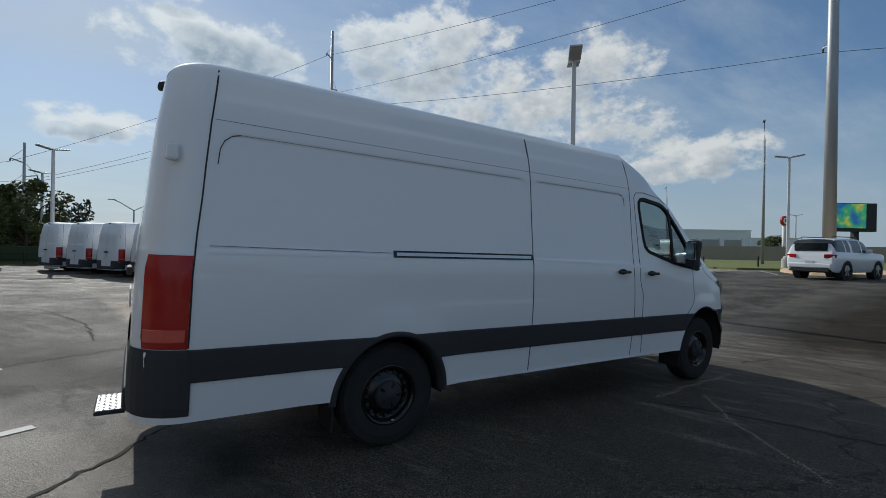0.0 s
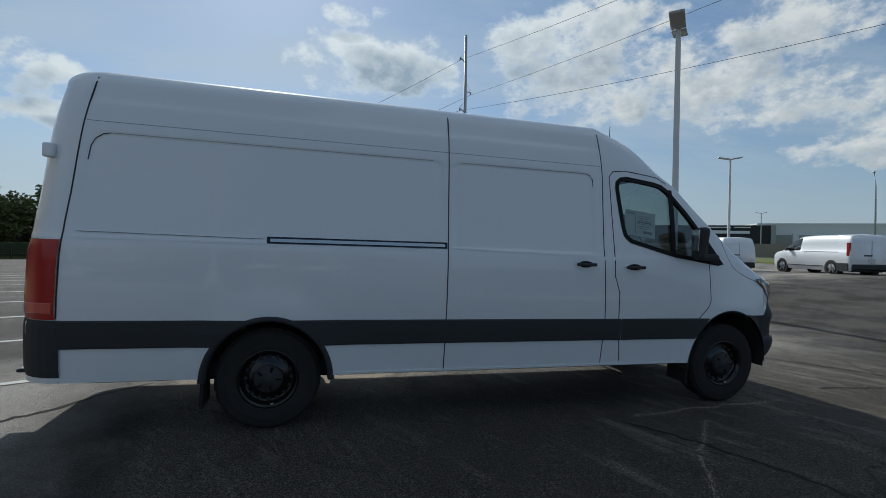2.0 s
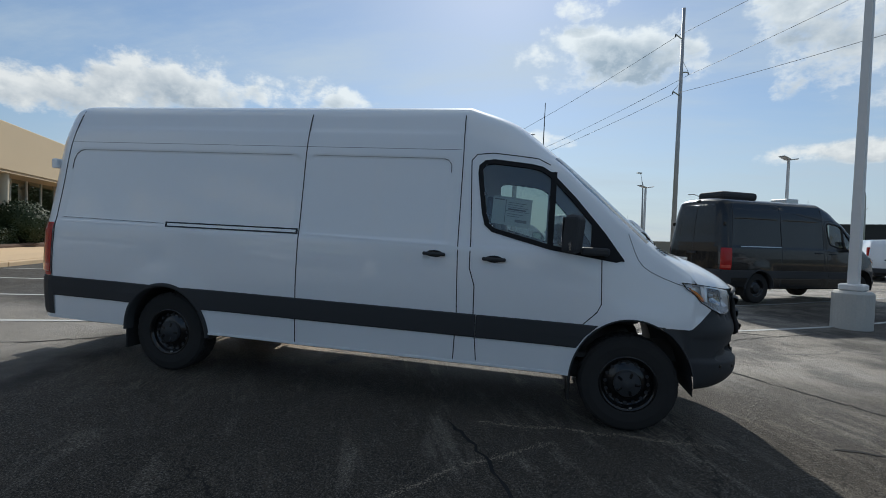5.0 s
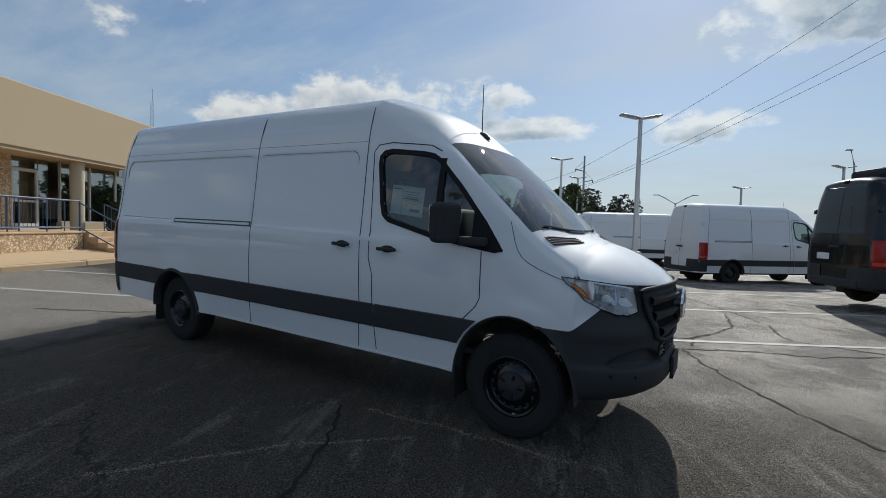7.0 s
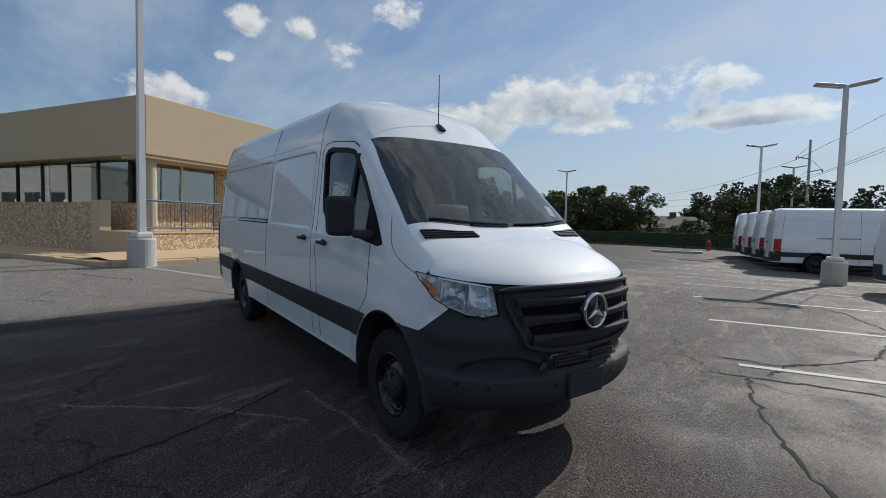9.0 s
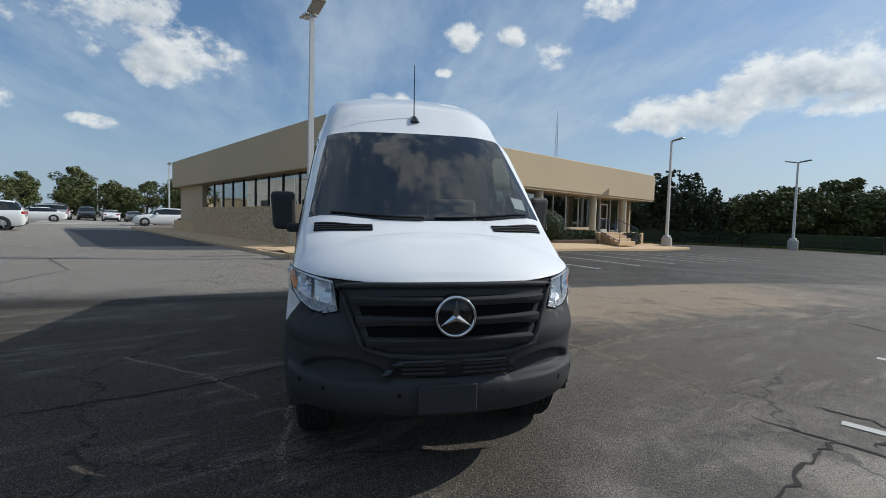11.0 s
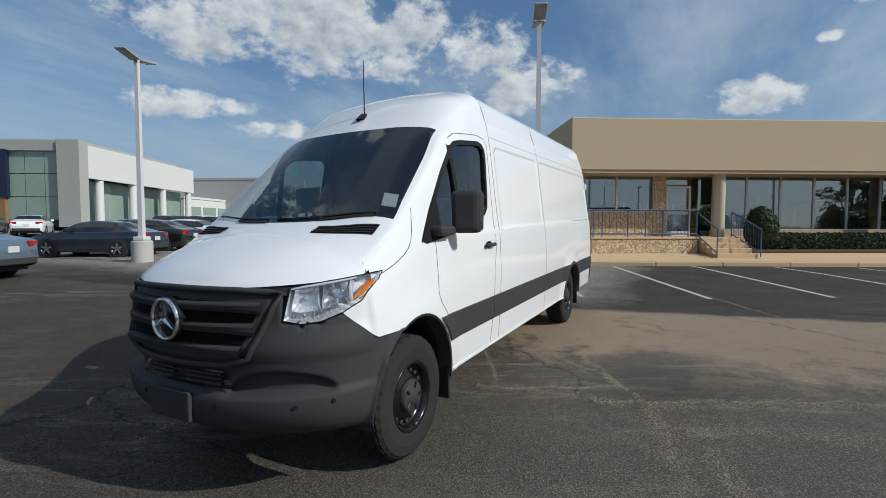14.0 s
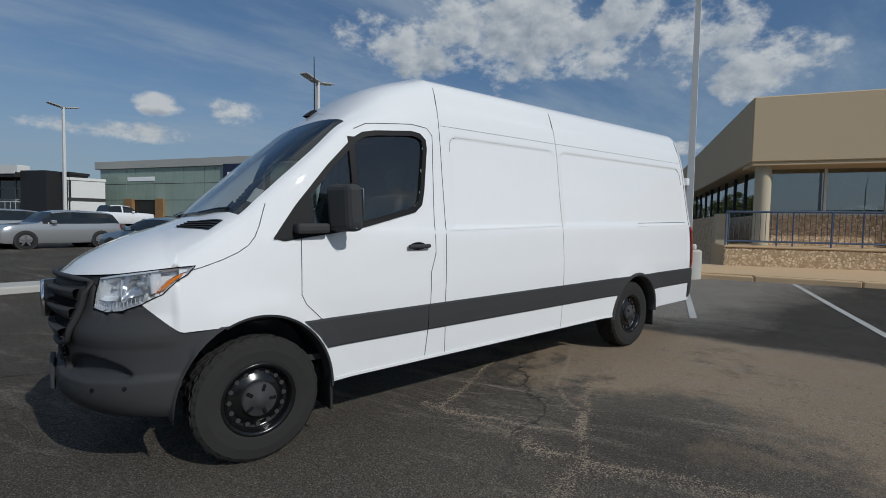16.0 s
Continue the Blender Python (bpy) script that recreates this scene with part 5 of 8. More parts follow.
    for sgn in (-1, 1):
        for pts, width in lines:
            part("shut_line", ribbon(pts, width if sgn < 0 else width * (0.35 if pts[0][0] == -2.94 else 0.6), 0.0012, (sgn,)), SEAM, van)
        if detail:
            # thin dark strip that draws the shading of the roof crease
            part("roof_crease_shade", ribbon([(-1.48, 2.262), (sh.rear + 0.30, 2.262)], 0.003, 0.0004, (sgn,)), SEAM, van)
            # dark strips for the shadow line under the recesses' upper edges
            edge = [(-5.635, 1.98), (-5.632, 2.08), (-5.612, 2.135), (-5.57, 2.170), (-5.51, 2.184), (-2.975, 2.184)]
            part("panel_edge_shade", ribbon(edge, 0.006 if sgn < 0 else 0.003, -0.004, (sgn,), fade=0.010), SEAM, van)
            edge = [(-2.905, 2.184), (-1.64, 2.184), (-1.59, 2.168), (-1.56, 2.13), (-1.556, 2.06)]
            part("panel_edge_shade", ribbon(edge, 0.006 if sgn < 0 else 0.003, -0.004, (sgn,), fade=0.010), SEAM, van)
            part("bonnet_gap", ribbon([(-0.07, 1.61), (-0.045, 1.54), (-0.02, 1.47), (0.01, 1.405), (0.05, 1.355), (0.11, 1.315), (0.20, 1.275), (0.30, 1.240), (0.415, 1.208)], 0.0045, 0.0012, (sgn,), step=0.03), SEAM, van)
    for sgn in (-1, 1):
        part("swage_line", ribbon([(sh.rear + 0.36, 1.462), (-2.96, 1.462)], 0.007, -0.003, (sgn,), fade=0.012), paint, van)
    if detail:
        for sgn in (-1, 1):
            part("belt_seam", ribbon([(sh.rear + 0.36, 1.478), (-4.38, 1.470)], 0.003, 0.0006, (sgn,)), SEAM, van)
            part("belt_seam", ribbon([(-2.90, 1.452), (-1.50, 1.425)], 0.010, 0.0030, (sgn,)), paint, van)
            part("belt_bead", ribbon([(sh.rear + 0.36, 1.440), (-4.38, 1.440)], 0.016, 0.0035, (sgn,)), paint, van)
    # sliding door rail on the kerb side
    rail = ribbon([(-4.365, 1.463), (-2.95, 1.472)], 0.052, 0.004, (-1,))
    slide = part("door_rail", rail, GLOSS_BLACK, van)
    part("rail_channel", ribbon([(-4.34, 1.463), (-2.97, 1.472)], 0.024, 0.008, (-1,)), ALU, slide)
    for x, z, sgn in ((-1.65, 1.352, -1), (-1.135, 1.338, -1), (-1.17, 1.31, 1)):
        door_handle(van, x, z, sgn)
    # roof aerial and rear camera
    ant = empty("roof_aerial")
    ant.parent = van
    base = lathe_bm([(0.001, 0.06), (0.02, 0.05), (0.035, 0.02), (0.045, -0.01)], 16, "z")
    for v in base.verts:
        v.co = Vector((v.co.x * 1.7 - 0.775 - v.co.z * 0.6, v.co.y, v.co.z + 2.395))
    part("aerial_foot", base, GLOSS_BLACK, ant, smooth=True)
    part("aerial_rod", tube_bm([(-0.80, 0, 2.44), (-0.805, 0, 2.90)], [0.006, 0.0035], 6), GLOSS_BLACK, ant)
    cam_box = box_bm(sh.rear + 0.11, -0.05, 2.625, sh.rear + 0.24, 0.05, 2.69, 0.026, 2)
    for v in cam_box.verts:
        v.co.z -= (sh.rear + 0.24 - v.co.x) * 0.2
    part("rear_camera", cam_box, PLASTIC, van)
    # tail doors
    zs = np.linspace(0.60, 2.50, 14)
    for y0 in (0.0,):
        rows = [[(sh.rear + rear_lean(float(z)) - 0.0025, y0 + q, float(z)) for q in (-0.005, 0.005)] for z in zs]
        part("tail_door_gap", grid_bm(rows), SEAM, van)
    part("rear_bumper", box_bm(sh.rear - 0.03, -0.66, 0.44, sh.rear + 0.12, 0.66, 0.60, 0.03, 2), PLASTIC, van)
    part("number_plate_panel", box_bm(sh.rear - 0.012, 0.14, 0.98, sh.rear + 0.0, 0.50, 1.12, 0.004), PAPER, van)
    part("tail_handle", box_bm(sh.rear - 0.035, -0.15, 1.24, sh.rear - 0.0, 0.15, 1.30, 0.01, 2), PLASTIC, van)
    for z in (0.80, 2.03):
        for sgn in (-1, 1):
            hb = box_bm(sh.rear + 0.065 + rear_lean(z), 0.825, z - 0.05, sh.rear + 0.135 + rear_lean(z), 0.895, z + 0.05, 0.014, 2)
            for v in hb.verts:
                v.co.y *= sgn
            bmesh.ops.recalc_face_normals(hb, faces=hb.faces)
            part("door_hinge", hb, paint, van)
    # cab
    part("cab_floor", box_bm(-1.5, -0.86, 0.56, 0.2, 0.86, 0.60), CABIN, van)
    part("bulkhead", box_bm(-1.60, -0.80, 0.56, -1.57, 0.80, 2.30), CABIN, van)
    dash = box_bm(-0.42, -0.84, 0.85, 0.12, 0.84, 1.36, 0.10, 3)
    part("dashboard", dash, CABIN, van, smooth=True)
    for y in (-0.46, 0.46):
        seat(van, y)
    st = empty("steering_wheel")
    st.parent = van
    ringp = [(0.20 * math.cos(2 * math.pi * k / 24), 0.20 * math.sin(2 * math.pi * k / 24)) for k in range(25)]
    part("wheel_rim", tube_bm([(-0.46 + 0.5 * q, 0.46 + p, 1.40 + 0.86 * q) for p, q in ringp], 0.016, 6, caps=False), CABIN, st)
    part("wheel_spokes", tube_bm([(-0.46, 0.27, 1.40), (-0.42, 0.46, 1.40), (-0.46, 0.65, 1.40)], 0.022, 6), CABIN, st)
    return van


def roof_point(x, y):
    """Height of the bonnet or screen over x, y, with the bow of the screen's foot."""
    s = section(round(x, 3))
    return float(np.interp(-abs(y), -s[GUTTER:, 0], s[GUTTER:, 1]))


def front_details(van):
    """Bonnet vents, wipers, stickers, tow step and other small pieces of the white van."""
    for sgn in (-1, 1):
        vent = empty("bonnet_vent")
        vent.parent = van
        ys = np.linspace(0.42, 0.81, 12)

        def vent_x(y):
            return 0.350 - 0.17 * (y / 0.855) ** 2

        rows = [[(vent_x(y) + d, sgn * y, roof_point(vent_x(y) + d, y) + 0.004) for d in (-0.042, -0.014, 0.014, 0.042)] for y in ys]
        bm = grid_bm(rows)
        bmesh.ops.recalc_face_normals(bm, faces=bm.faces)
        part("vent_mesh", bm, GLOSS_BLACK, vent, "black bonnet vent")
        for d in (-0.030, -0.010, 0.010, 0.030):
            part("vent_slat", tube_bm([(vent_x(y) + d, sgn * y, roof_point(vent_x(y) + d, y) + 0.008) for y in ys], 0.004, 5), PLASTIC, vent)
    for y0, y1 in ((0.02, 0.74), (-0.70, -0.06)):
        wip = empty("wiper")
        wip.parent = van

        def on_glass(y, d):
            x = 0.08 - d
            return (x + float(np.interp(x, (-1.05, -0.685, 0.08), (0, 0.105 * (1 - (y / 0.76) ** 2), 0.17 * (1 - (y / 0.855) ** 2)))), y, roof_point(round(x + 0.17 * (1 - (y / 0.855) ** 2), 3), y) + 0.011)

        part("wiper_blade", tube_bm([on_glass(y, 0.020) for y in np.linspace(y0, y1, 7)], 0.007, 6), GLOSS_BLACK, wip)
        part("wiper_arm", tube_bm([on_glass(y, 0.002) for y in np.linspace(y1, (y0 + y1) / 2, 4)] + [on_glass((y0 + y1) / 2, 0.018)], [0.011, 0.009, 0.008, 0.007, 0.006], 6), GLOSS_BLACK, wip)
    # stickers: a small label at the screen's foot and a price sheet inside the kerb-side door window
    def paper(name, pts, nx, bars, label):
        sheet = empty(name)
        sheet.parent = van
        a, b, c = (Vector(p) for p in pts)
        u, w = b - a, c - a
        n = u.cross(w).normalized() * nx
        bm = bmesh.new()
        for o in (0.0, 0.0015):
            bm.faces.new([bm.verts.new(p + n * o) for p in (a, b, b + w, c)])
        part("paper_sheet", bm, PAPER, sheet, label)
        for u0, u1, w0, w1, material in bars:
            bm = bmesh.new()
            bm.faces.new([bm.verts.new(a + u * p + w * q + n * 0.003) for p, q in ((u0, w0), (u1, w0), (u1, w1), (u0, w1))])
            part("printed_bar", bm, material, sheet)

    paper("screen_sticker", [(-0.035, 0.80, 1.615), (-0.015, 0.70, 1.632), (-0.10, 0.785, 1.70)], 1, [(0.1, 0.9, 0.70, 0.85, INK), (0.1, 0.55, 0.15, 0.5, INK), (0.62, 0.9, 0.2, 0.5, CABIN_GREY)], "white paper sticker on the windscreen")
    bars = [(0.04, 0.96, 0.955, 0.965, CABIN_GREY), (0.04, 0.30, 0.86, 0.90, CABIN_GREY), (0.33, 0.96, 0.50, 0.515, CABIN_GREY), (0.33, 0.345, 0.08, 0.90, CABIN_GREY)]
    bars += [(0.40, 0.40 + w, q, q + 0.02, CABIN_GREY) for q, w in ((0.80, 0.46), (0.72, 0.38), (0.64, 0.50), (0.40, 0.42), (0.32, 0.30))]
    bars += [(0.40, 0.86, 0.55, 0.60, INK), (0.60, 0.90, 0.14, 0.24, CABIN_GREY)]
    paper("price_sheet", [(-1.19, -0.890, 1.645), (-0.86, -0.895, 1.610), (-1.18, -0.866, 1.885)], 1, bars, "white price sheet in the door window")
    # tow step with a chequer plate under the tail
    step = empty("tow_step")
    step.parent = van
    rear = LEAN_REAR[0]
    part("step_arm", box_bm(rear - 0.02, -0.34, 0.385, rear + 0.5, -0.27, 0.44, 0.008), PLASTIC, step)
    part("step_frame", box_bm(rear - 0.175, -0.50, 0.385, rear - 0.005, -0.13, 0.412, 0.012, 2), PLASTIC, step)
    part("step_plate", box_bm(rear - 0.165, -0.49, 0.411, rear - 0.015, -0.14, 0.418, 0.002), ALU, step, "chequered aluminium plate")
    for i in range(5):
        for j in range(11):
            x, y = rear - 0.150 + 0.030 * i, -0.475 + 0.032 * j
            s = 1 if (i + j) % 2 else -1
            part("raised_bar", tube_bm([(x - 0.009, y - 0.009 * s, 0.4185), (x, y, 0.4205), (x + 0.009, y + 0.009 * s, 0.4185)], 0.003, 4), ALU, step)
    part("step_bracket", tube_bm([(rear - 0.02, -0.46, 0.42), (rear + 0.00, -0.46, 0.50), (rear + 0.06, -0.46, 0.52)], 0.014, 6), PLASTIC, step)
    # parking sensors
    for y, z in ((-0.72, 0.585), (-0.30, 0.575), (0.30, 0.575), (0.72, 0.585), (0.86, 0.60), (-0.86, 0.60)):
        p = nose(nose_share(y, z), z, 0.0)
        q = nose(nose_share(y, z), z, 0.004)
        part("parking_sensor", tube_bm([p, q], 0.012, 10), GLOSS_BLACK, van)


def door_handle(van, x, z, sgn):
    th = empty("door_handle")
    th.parent = van
    cup = bmesh.new()
    rows = []
    for g, o in ((1.0, 0.002), (0.8, 0.0035), (0.02, 0.0035)):
        rows.append([(x + 0.075 * g * math.cos(a), sgn * (side_y(x, z) + o), z + 0.030 * g * math.sin(a)) for a in np.linspace(0, 2 * math.pi, 17)[:-1]])
    grid_bm(rows, cup, close=True)
    bmesh.ops.recalc_face_normals(cup, faces=cup.faces)
    part("handle_cup", cup, GLOSS_BLACK, th)
    y = side_y(x, z)
    bar = box_bm(x - 0.10, y + 0.012, z - 0.016, x + 0.10, y + 0.040, z + 0.014, 0.011, 2)
    for v in bar.verts:
        v.co.y *= sgn
    bmesh.ops.recalc_face_normals(bar, faces=bar.faces)
    part("handle_bar", bar, PLASTIC, th, smooth=True)


RED2 = []


def mat_red2():
    if not RED2:
        RED2.append(mat("pale_red_lens", (0.55, 0.06, 0.04), 0.15, coat=1.0))
    return RED2[0]


def build_grille(van):
    th = empty("radiator_grille")
    th.parent = van
    bottom = [(-0.50, 0.835), (-0.36, 0.797), (-0.18, 0.786), (0, 0.783), (0.18, 0.786), (0.36, 0.797), (0.50, 0.835)]
    top = [(-0.635, 1.170), (-0.42, 1.186), (-0.2, 1.190), (0, 1.192), (0.2, 1.190), (0.42, 1.186), (0.635, 1.170)]
    part("grille_frame", nose_patch(bottom, top, 0.016, 24, 10), PLASTIC, th, smooth=False)
    bot2 = [(-0.46, 0.852), (-0.34, 0.822), (0, 0.808), (0.34, 0.822), (0.46, 0.852)]
    top2 = [(-0.585, 1.150), (-0.3, 1.166), (0, 1.170), (0.3, 1.166), (0.585, 1.150)]
    part("grille_mesh", nose_patch(bot2, top2, 0.018, 24, 8), GRILLE_DARK, th)
    for z, half in ((1.114, 0.540), (1.004, 0.512), (0.889, 0.462)):
        rows = []
        for q in range(33):
            u = -1 + q / 16
            y = half * u
            fin = smoothstep(0.62, 1.0, abs(u))
            pf = [(z - 0.040 - 0.010 * fin, 0.014), (z - 0.036 - 0.012 * fin, 0.034), (z - 0.014 - 0.014 * fin, 0.048), (z - 0.002, 0.054), (z + 0.006, 0.052), (z + 0.010, 0.040), (z + 0.012, 0.014)]
            rows.append([nose(nose_share(y, zz), zz, o) for zz, o in pf])
        bm = grid_bm(rows)
        bmesh.ops.recalc_face_normals(bm, faces=bm.faces)
        part("grille_slat", bm, PLASTIC, th)
    outline = [(y, z) for y, z in bottom] + [(-y, z) for y, z in top] + [bottom[0]]
    ring = []
    for (ya, za), (yb, zb) in zip(outline, outline[1:]):
        for q in range(5):
            y, z = ya + (yb - ya) * q / 5, za + (zb - za) * q / 5
            ring.append(nose(nose_share(y * 0.985, z), z, 0.020))
    ring.append(ring[0])
    part("grille_rim", tube_bm(ring, 0.017, 8, caps=False), PLASTIC, th, smooth=True)
    part("bonnet_seal", nose_patch([(-0.66, 1.150), (0, 1.160), (0.66, 1.150)], [(-0.66, 1.196), (0, 1.191), (0.66, 1.196)], -0.006, 24, 3), PLASTIC, van)
    nose_emblem(van)
    # lower intake and plate holder
    part("lower_intake", nose_patch([(-0.40, 0.665), (0, 0.66), (0.40, 0.665)], [(-0.33, 0.755), (0, 0.765), (0.33, 0.755)], 0.008, 20, 4), GLOSS_BLACK, van)
    for k in range(3):
        z = 0.69 + 0.025 * k
        for y0, y1 in ((-0.28, -0.04), (0.06, 0.32)):
            rows = [[nose(nose_share(y, z + d), z + d, o) for d, o in ((-0.006, 0.006), (-0.004, 0.02), (0.004, 0.02), (0.006, 0.006))] for y in np.linspace(y0, y1, 6)]
            fin = grid_bm(rows)
            bmesh.ops.recalc_face_normals(fin, faces=fin.faces)
            part("intake_fin", fin, PLASTIC, van)
    part("plate_holder", box_bm(0.985, -0.20, 0.47, 1.012, 0.14, 0.635, 0.008, 2), PLASTIC, van)


def headlamp_mat():
    return mat("headlamp_reflector", (0.90, 0.91, 0.93), 0.22, 0.45, noise_scale=26, amount=0.10)


HEADLAMP = headlamp_mat()
LAMP_BOWL = mat("dark_chrome_bowl", (0.72, 0.74, 0.77), 0.14, 0.8, noise_scale=20, amount=0.2)
PROJECTOR = mat("lamp_projector_glass", (0.70, 0.72, 0.75), 0.14, 0.6, noise_scale=30, amount=0.4)
hero = build_van(4.325, 1.66, WHITE, LEAN, "clean white high-roof panel van with black wheels and dark cladding")

# ---- lamp poles ----
def lamp_pole(x, y, height, turn, heads=2, base_h=0.75, round_base=True, tilt=10, name_label="tall white steel lamp pole on a concrete foot"):
    th = empty("street_lamp", on_ground(x, y, turn), label=name_label, category="lamp pole", group="lamp poles on the lots")
    if base_h:
        rad = 0.34
        part("foot", lathe_bm([(rad, -0.25), (rad, base_h - 0.05), (rad - 0.04, base_h), (0.001, base_h)], 28 if round_base else 4, "z"), POLE_BASE, th, smooth=False)
        part("cover_plate", box_bm(-0.2, -0.2, base_h, 0.2, 0.2, base_h + 0.14, 0.03), POLE_PAINT, th)
    bm = bmesh.new()
    rows = []
    for z, w in ((base_h, 0.085), (height, 0.06)):
        rows.append([(sx * w, sy * w, z) for sx, sy in ((-1, -1), (1, -1), (1, 1), (-1, 1))])
    grid_bm(rows, bm, close=True)
    bm.faces.new([bm.verts.new((sx * 0.06, sy * 0.06, height)) for sx, sy in ((-1, -1), (1, -1), (1, 1), (-1, 1))])
    part("shaft", bm, POLE_PAINT, th)
    for s in ((-1, 1) if heads == 2 else (1,)):
        hd = box_bm(0.06, -0.19, -0.035, 0.84, 0.19, 0.03, 0.028, 2)
        for v in hd.verts:
            v.co = Matrix.Rotation(radians(-tilt), 4, "Y") @ v.co
            v.co.x *= s
            v.co.z += height - 0.03
        bmesh.ops.recalc_face_normals(hd, faces=hd.faces)
        head = part("lamp_head", hd, LAMP_HEAD, th)
        ln = box_bm(0.2, -0.15, -0.042, 0.78, 0.15, -0.036)
        for v in ln.verts:
            v.co = Matrix.Rotation(radians(-tilt), 4, "Y") @ v.co
            v.co.x *= s
            v.co.z += height - 0.03
        bmesh.ops.recalc_face_normals(ln, faces=ln.faces)
        part("lamp_glass", ln, LAMP_LENS, head)
    return th


# ---- tan showroom building ----
STUCCO = mat("tan_stucco", (0.58, 0.455, 0.300), 0.9, noise_scale=0.25, amount=0.14, bump=0.002, fine=45)
COLUMN = mat("cream_column_paint", (0.56, 0.49, 0.36), 0.8, noise_scale=0.9, amount=0.12, bump=0.001, fine=40)
SHOP_GLASS = glass_mat("shop_glass", (0.66, 0.74, 0.72), face=0.27)
RAIL_BLUE = mat("blue_rail_paint", (0.075, 0.12, 0.21), 0.5, noise_scale=3, amount=0.2)
ALU_FRAME = mat("pale_window_frame", (0.66, 0.65, 0.60), 0.45, 0.1)


def stone_mat():
    """Small rounded stones set in sandy mortar."""
    m = bpy.data.materials.new("pebble_stone")
    m.use_nodes = True
    nt = m.node_tree
    b = nt.nodes["Principled BSDF"]
    add, link = nt.nodes.new, nt.links.new
    tc, edge, cell, gap, tone, mix, bump = (add("ShaderNode" + n) for n in ("TexCoord", "TexVoronoi", "TexVoronoi", "MapRange", "ValToRGB", "Mix", "Bump"))
    edge.feature = "DISTANCE_TO_EDGE"
    for v in (edge, cell):
        v.inputs["Scale"].default_value = 15.0
        link(tc.outputs["Object"], v.inputs["Vector"])
    link(edge.outputs["Distance"], gap.inputs[0])
    gap.inputs[1].default_value, gap.inputs[2].default_value = 0.03, 0.11
    link(cell.outputs["Color"], tone.inputs[0])
    els = tone.color_ramp.elements
    els[0].color, els[1].color = (0.50, 0.34, 0.19, 1), (0.86, 0.68, 0.46, 1)
    els[0].position, els[1].position = 0.25, 0.75
    mix.data_type = "RGBA"
    link(gap.outputs[0], mix.inputs[0])
    mix.inputs[6].default_value = (0.40, 0.28, 0.165, 1)
    link(tone.outputs[0], mix.inputs[7])
    link(mix.outputs[2], b.inputs["Base Color"])
    b.inputs["Roughness"].default_value = 0.9
    bump.inputs["Strength"].default_value, bump.inputs["Distance"].default_value = 0.8, 0.02
    link(gap.outputs[0], bump.inputs["Height"])
    link(bump.outputs[0], b.inputs["Normal"])
    return m


STONE = stone_mat()
INNER = mat("interior_wall", (0.55, 0.53, 0.47), 0.9, noise_scale=0.5, amount=0.3)
INNER_FLOOR = mat("interior_floor", (0.36, 0.34, 0.30), 0.4, noise_scale=0.6, amount=0.3)
MULCH = mat("brown_mulch", (0.13, 0.075, 0.045), 0.95, noise_scale=4, amount=0.5, bump=0.02, fine=40)
CORNER = Vector((-14.95, -1.45, 0))
FLOOR_Z, SOFFIT, ROOF = 1.05, 3.50, 5.40
LENGTH, DEPTH = 27.7, 24.0


def blocal(u, w, z=0.0):
    """Point of the building: u along the front from the near corner, w back from the front (negative: towards the lot)."""
    p = CORNER + ALONG * u - OUT * w
    return (p.x, p.y, z)


def to_site(b):
    for v in b.verts:
        v.co = Vector(blocal(v.co.x, v.co.y, v.co.z))
    bmesh.ops.recalc_face_normals(b, faces=b.faces)
    return b


def bbox(u0, w0, z0, u1, w1, z1, bevel=0.0):
    return to_site(box_bm(u0, w0, z0, u1, w1, z1, bevel, 1))


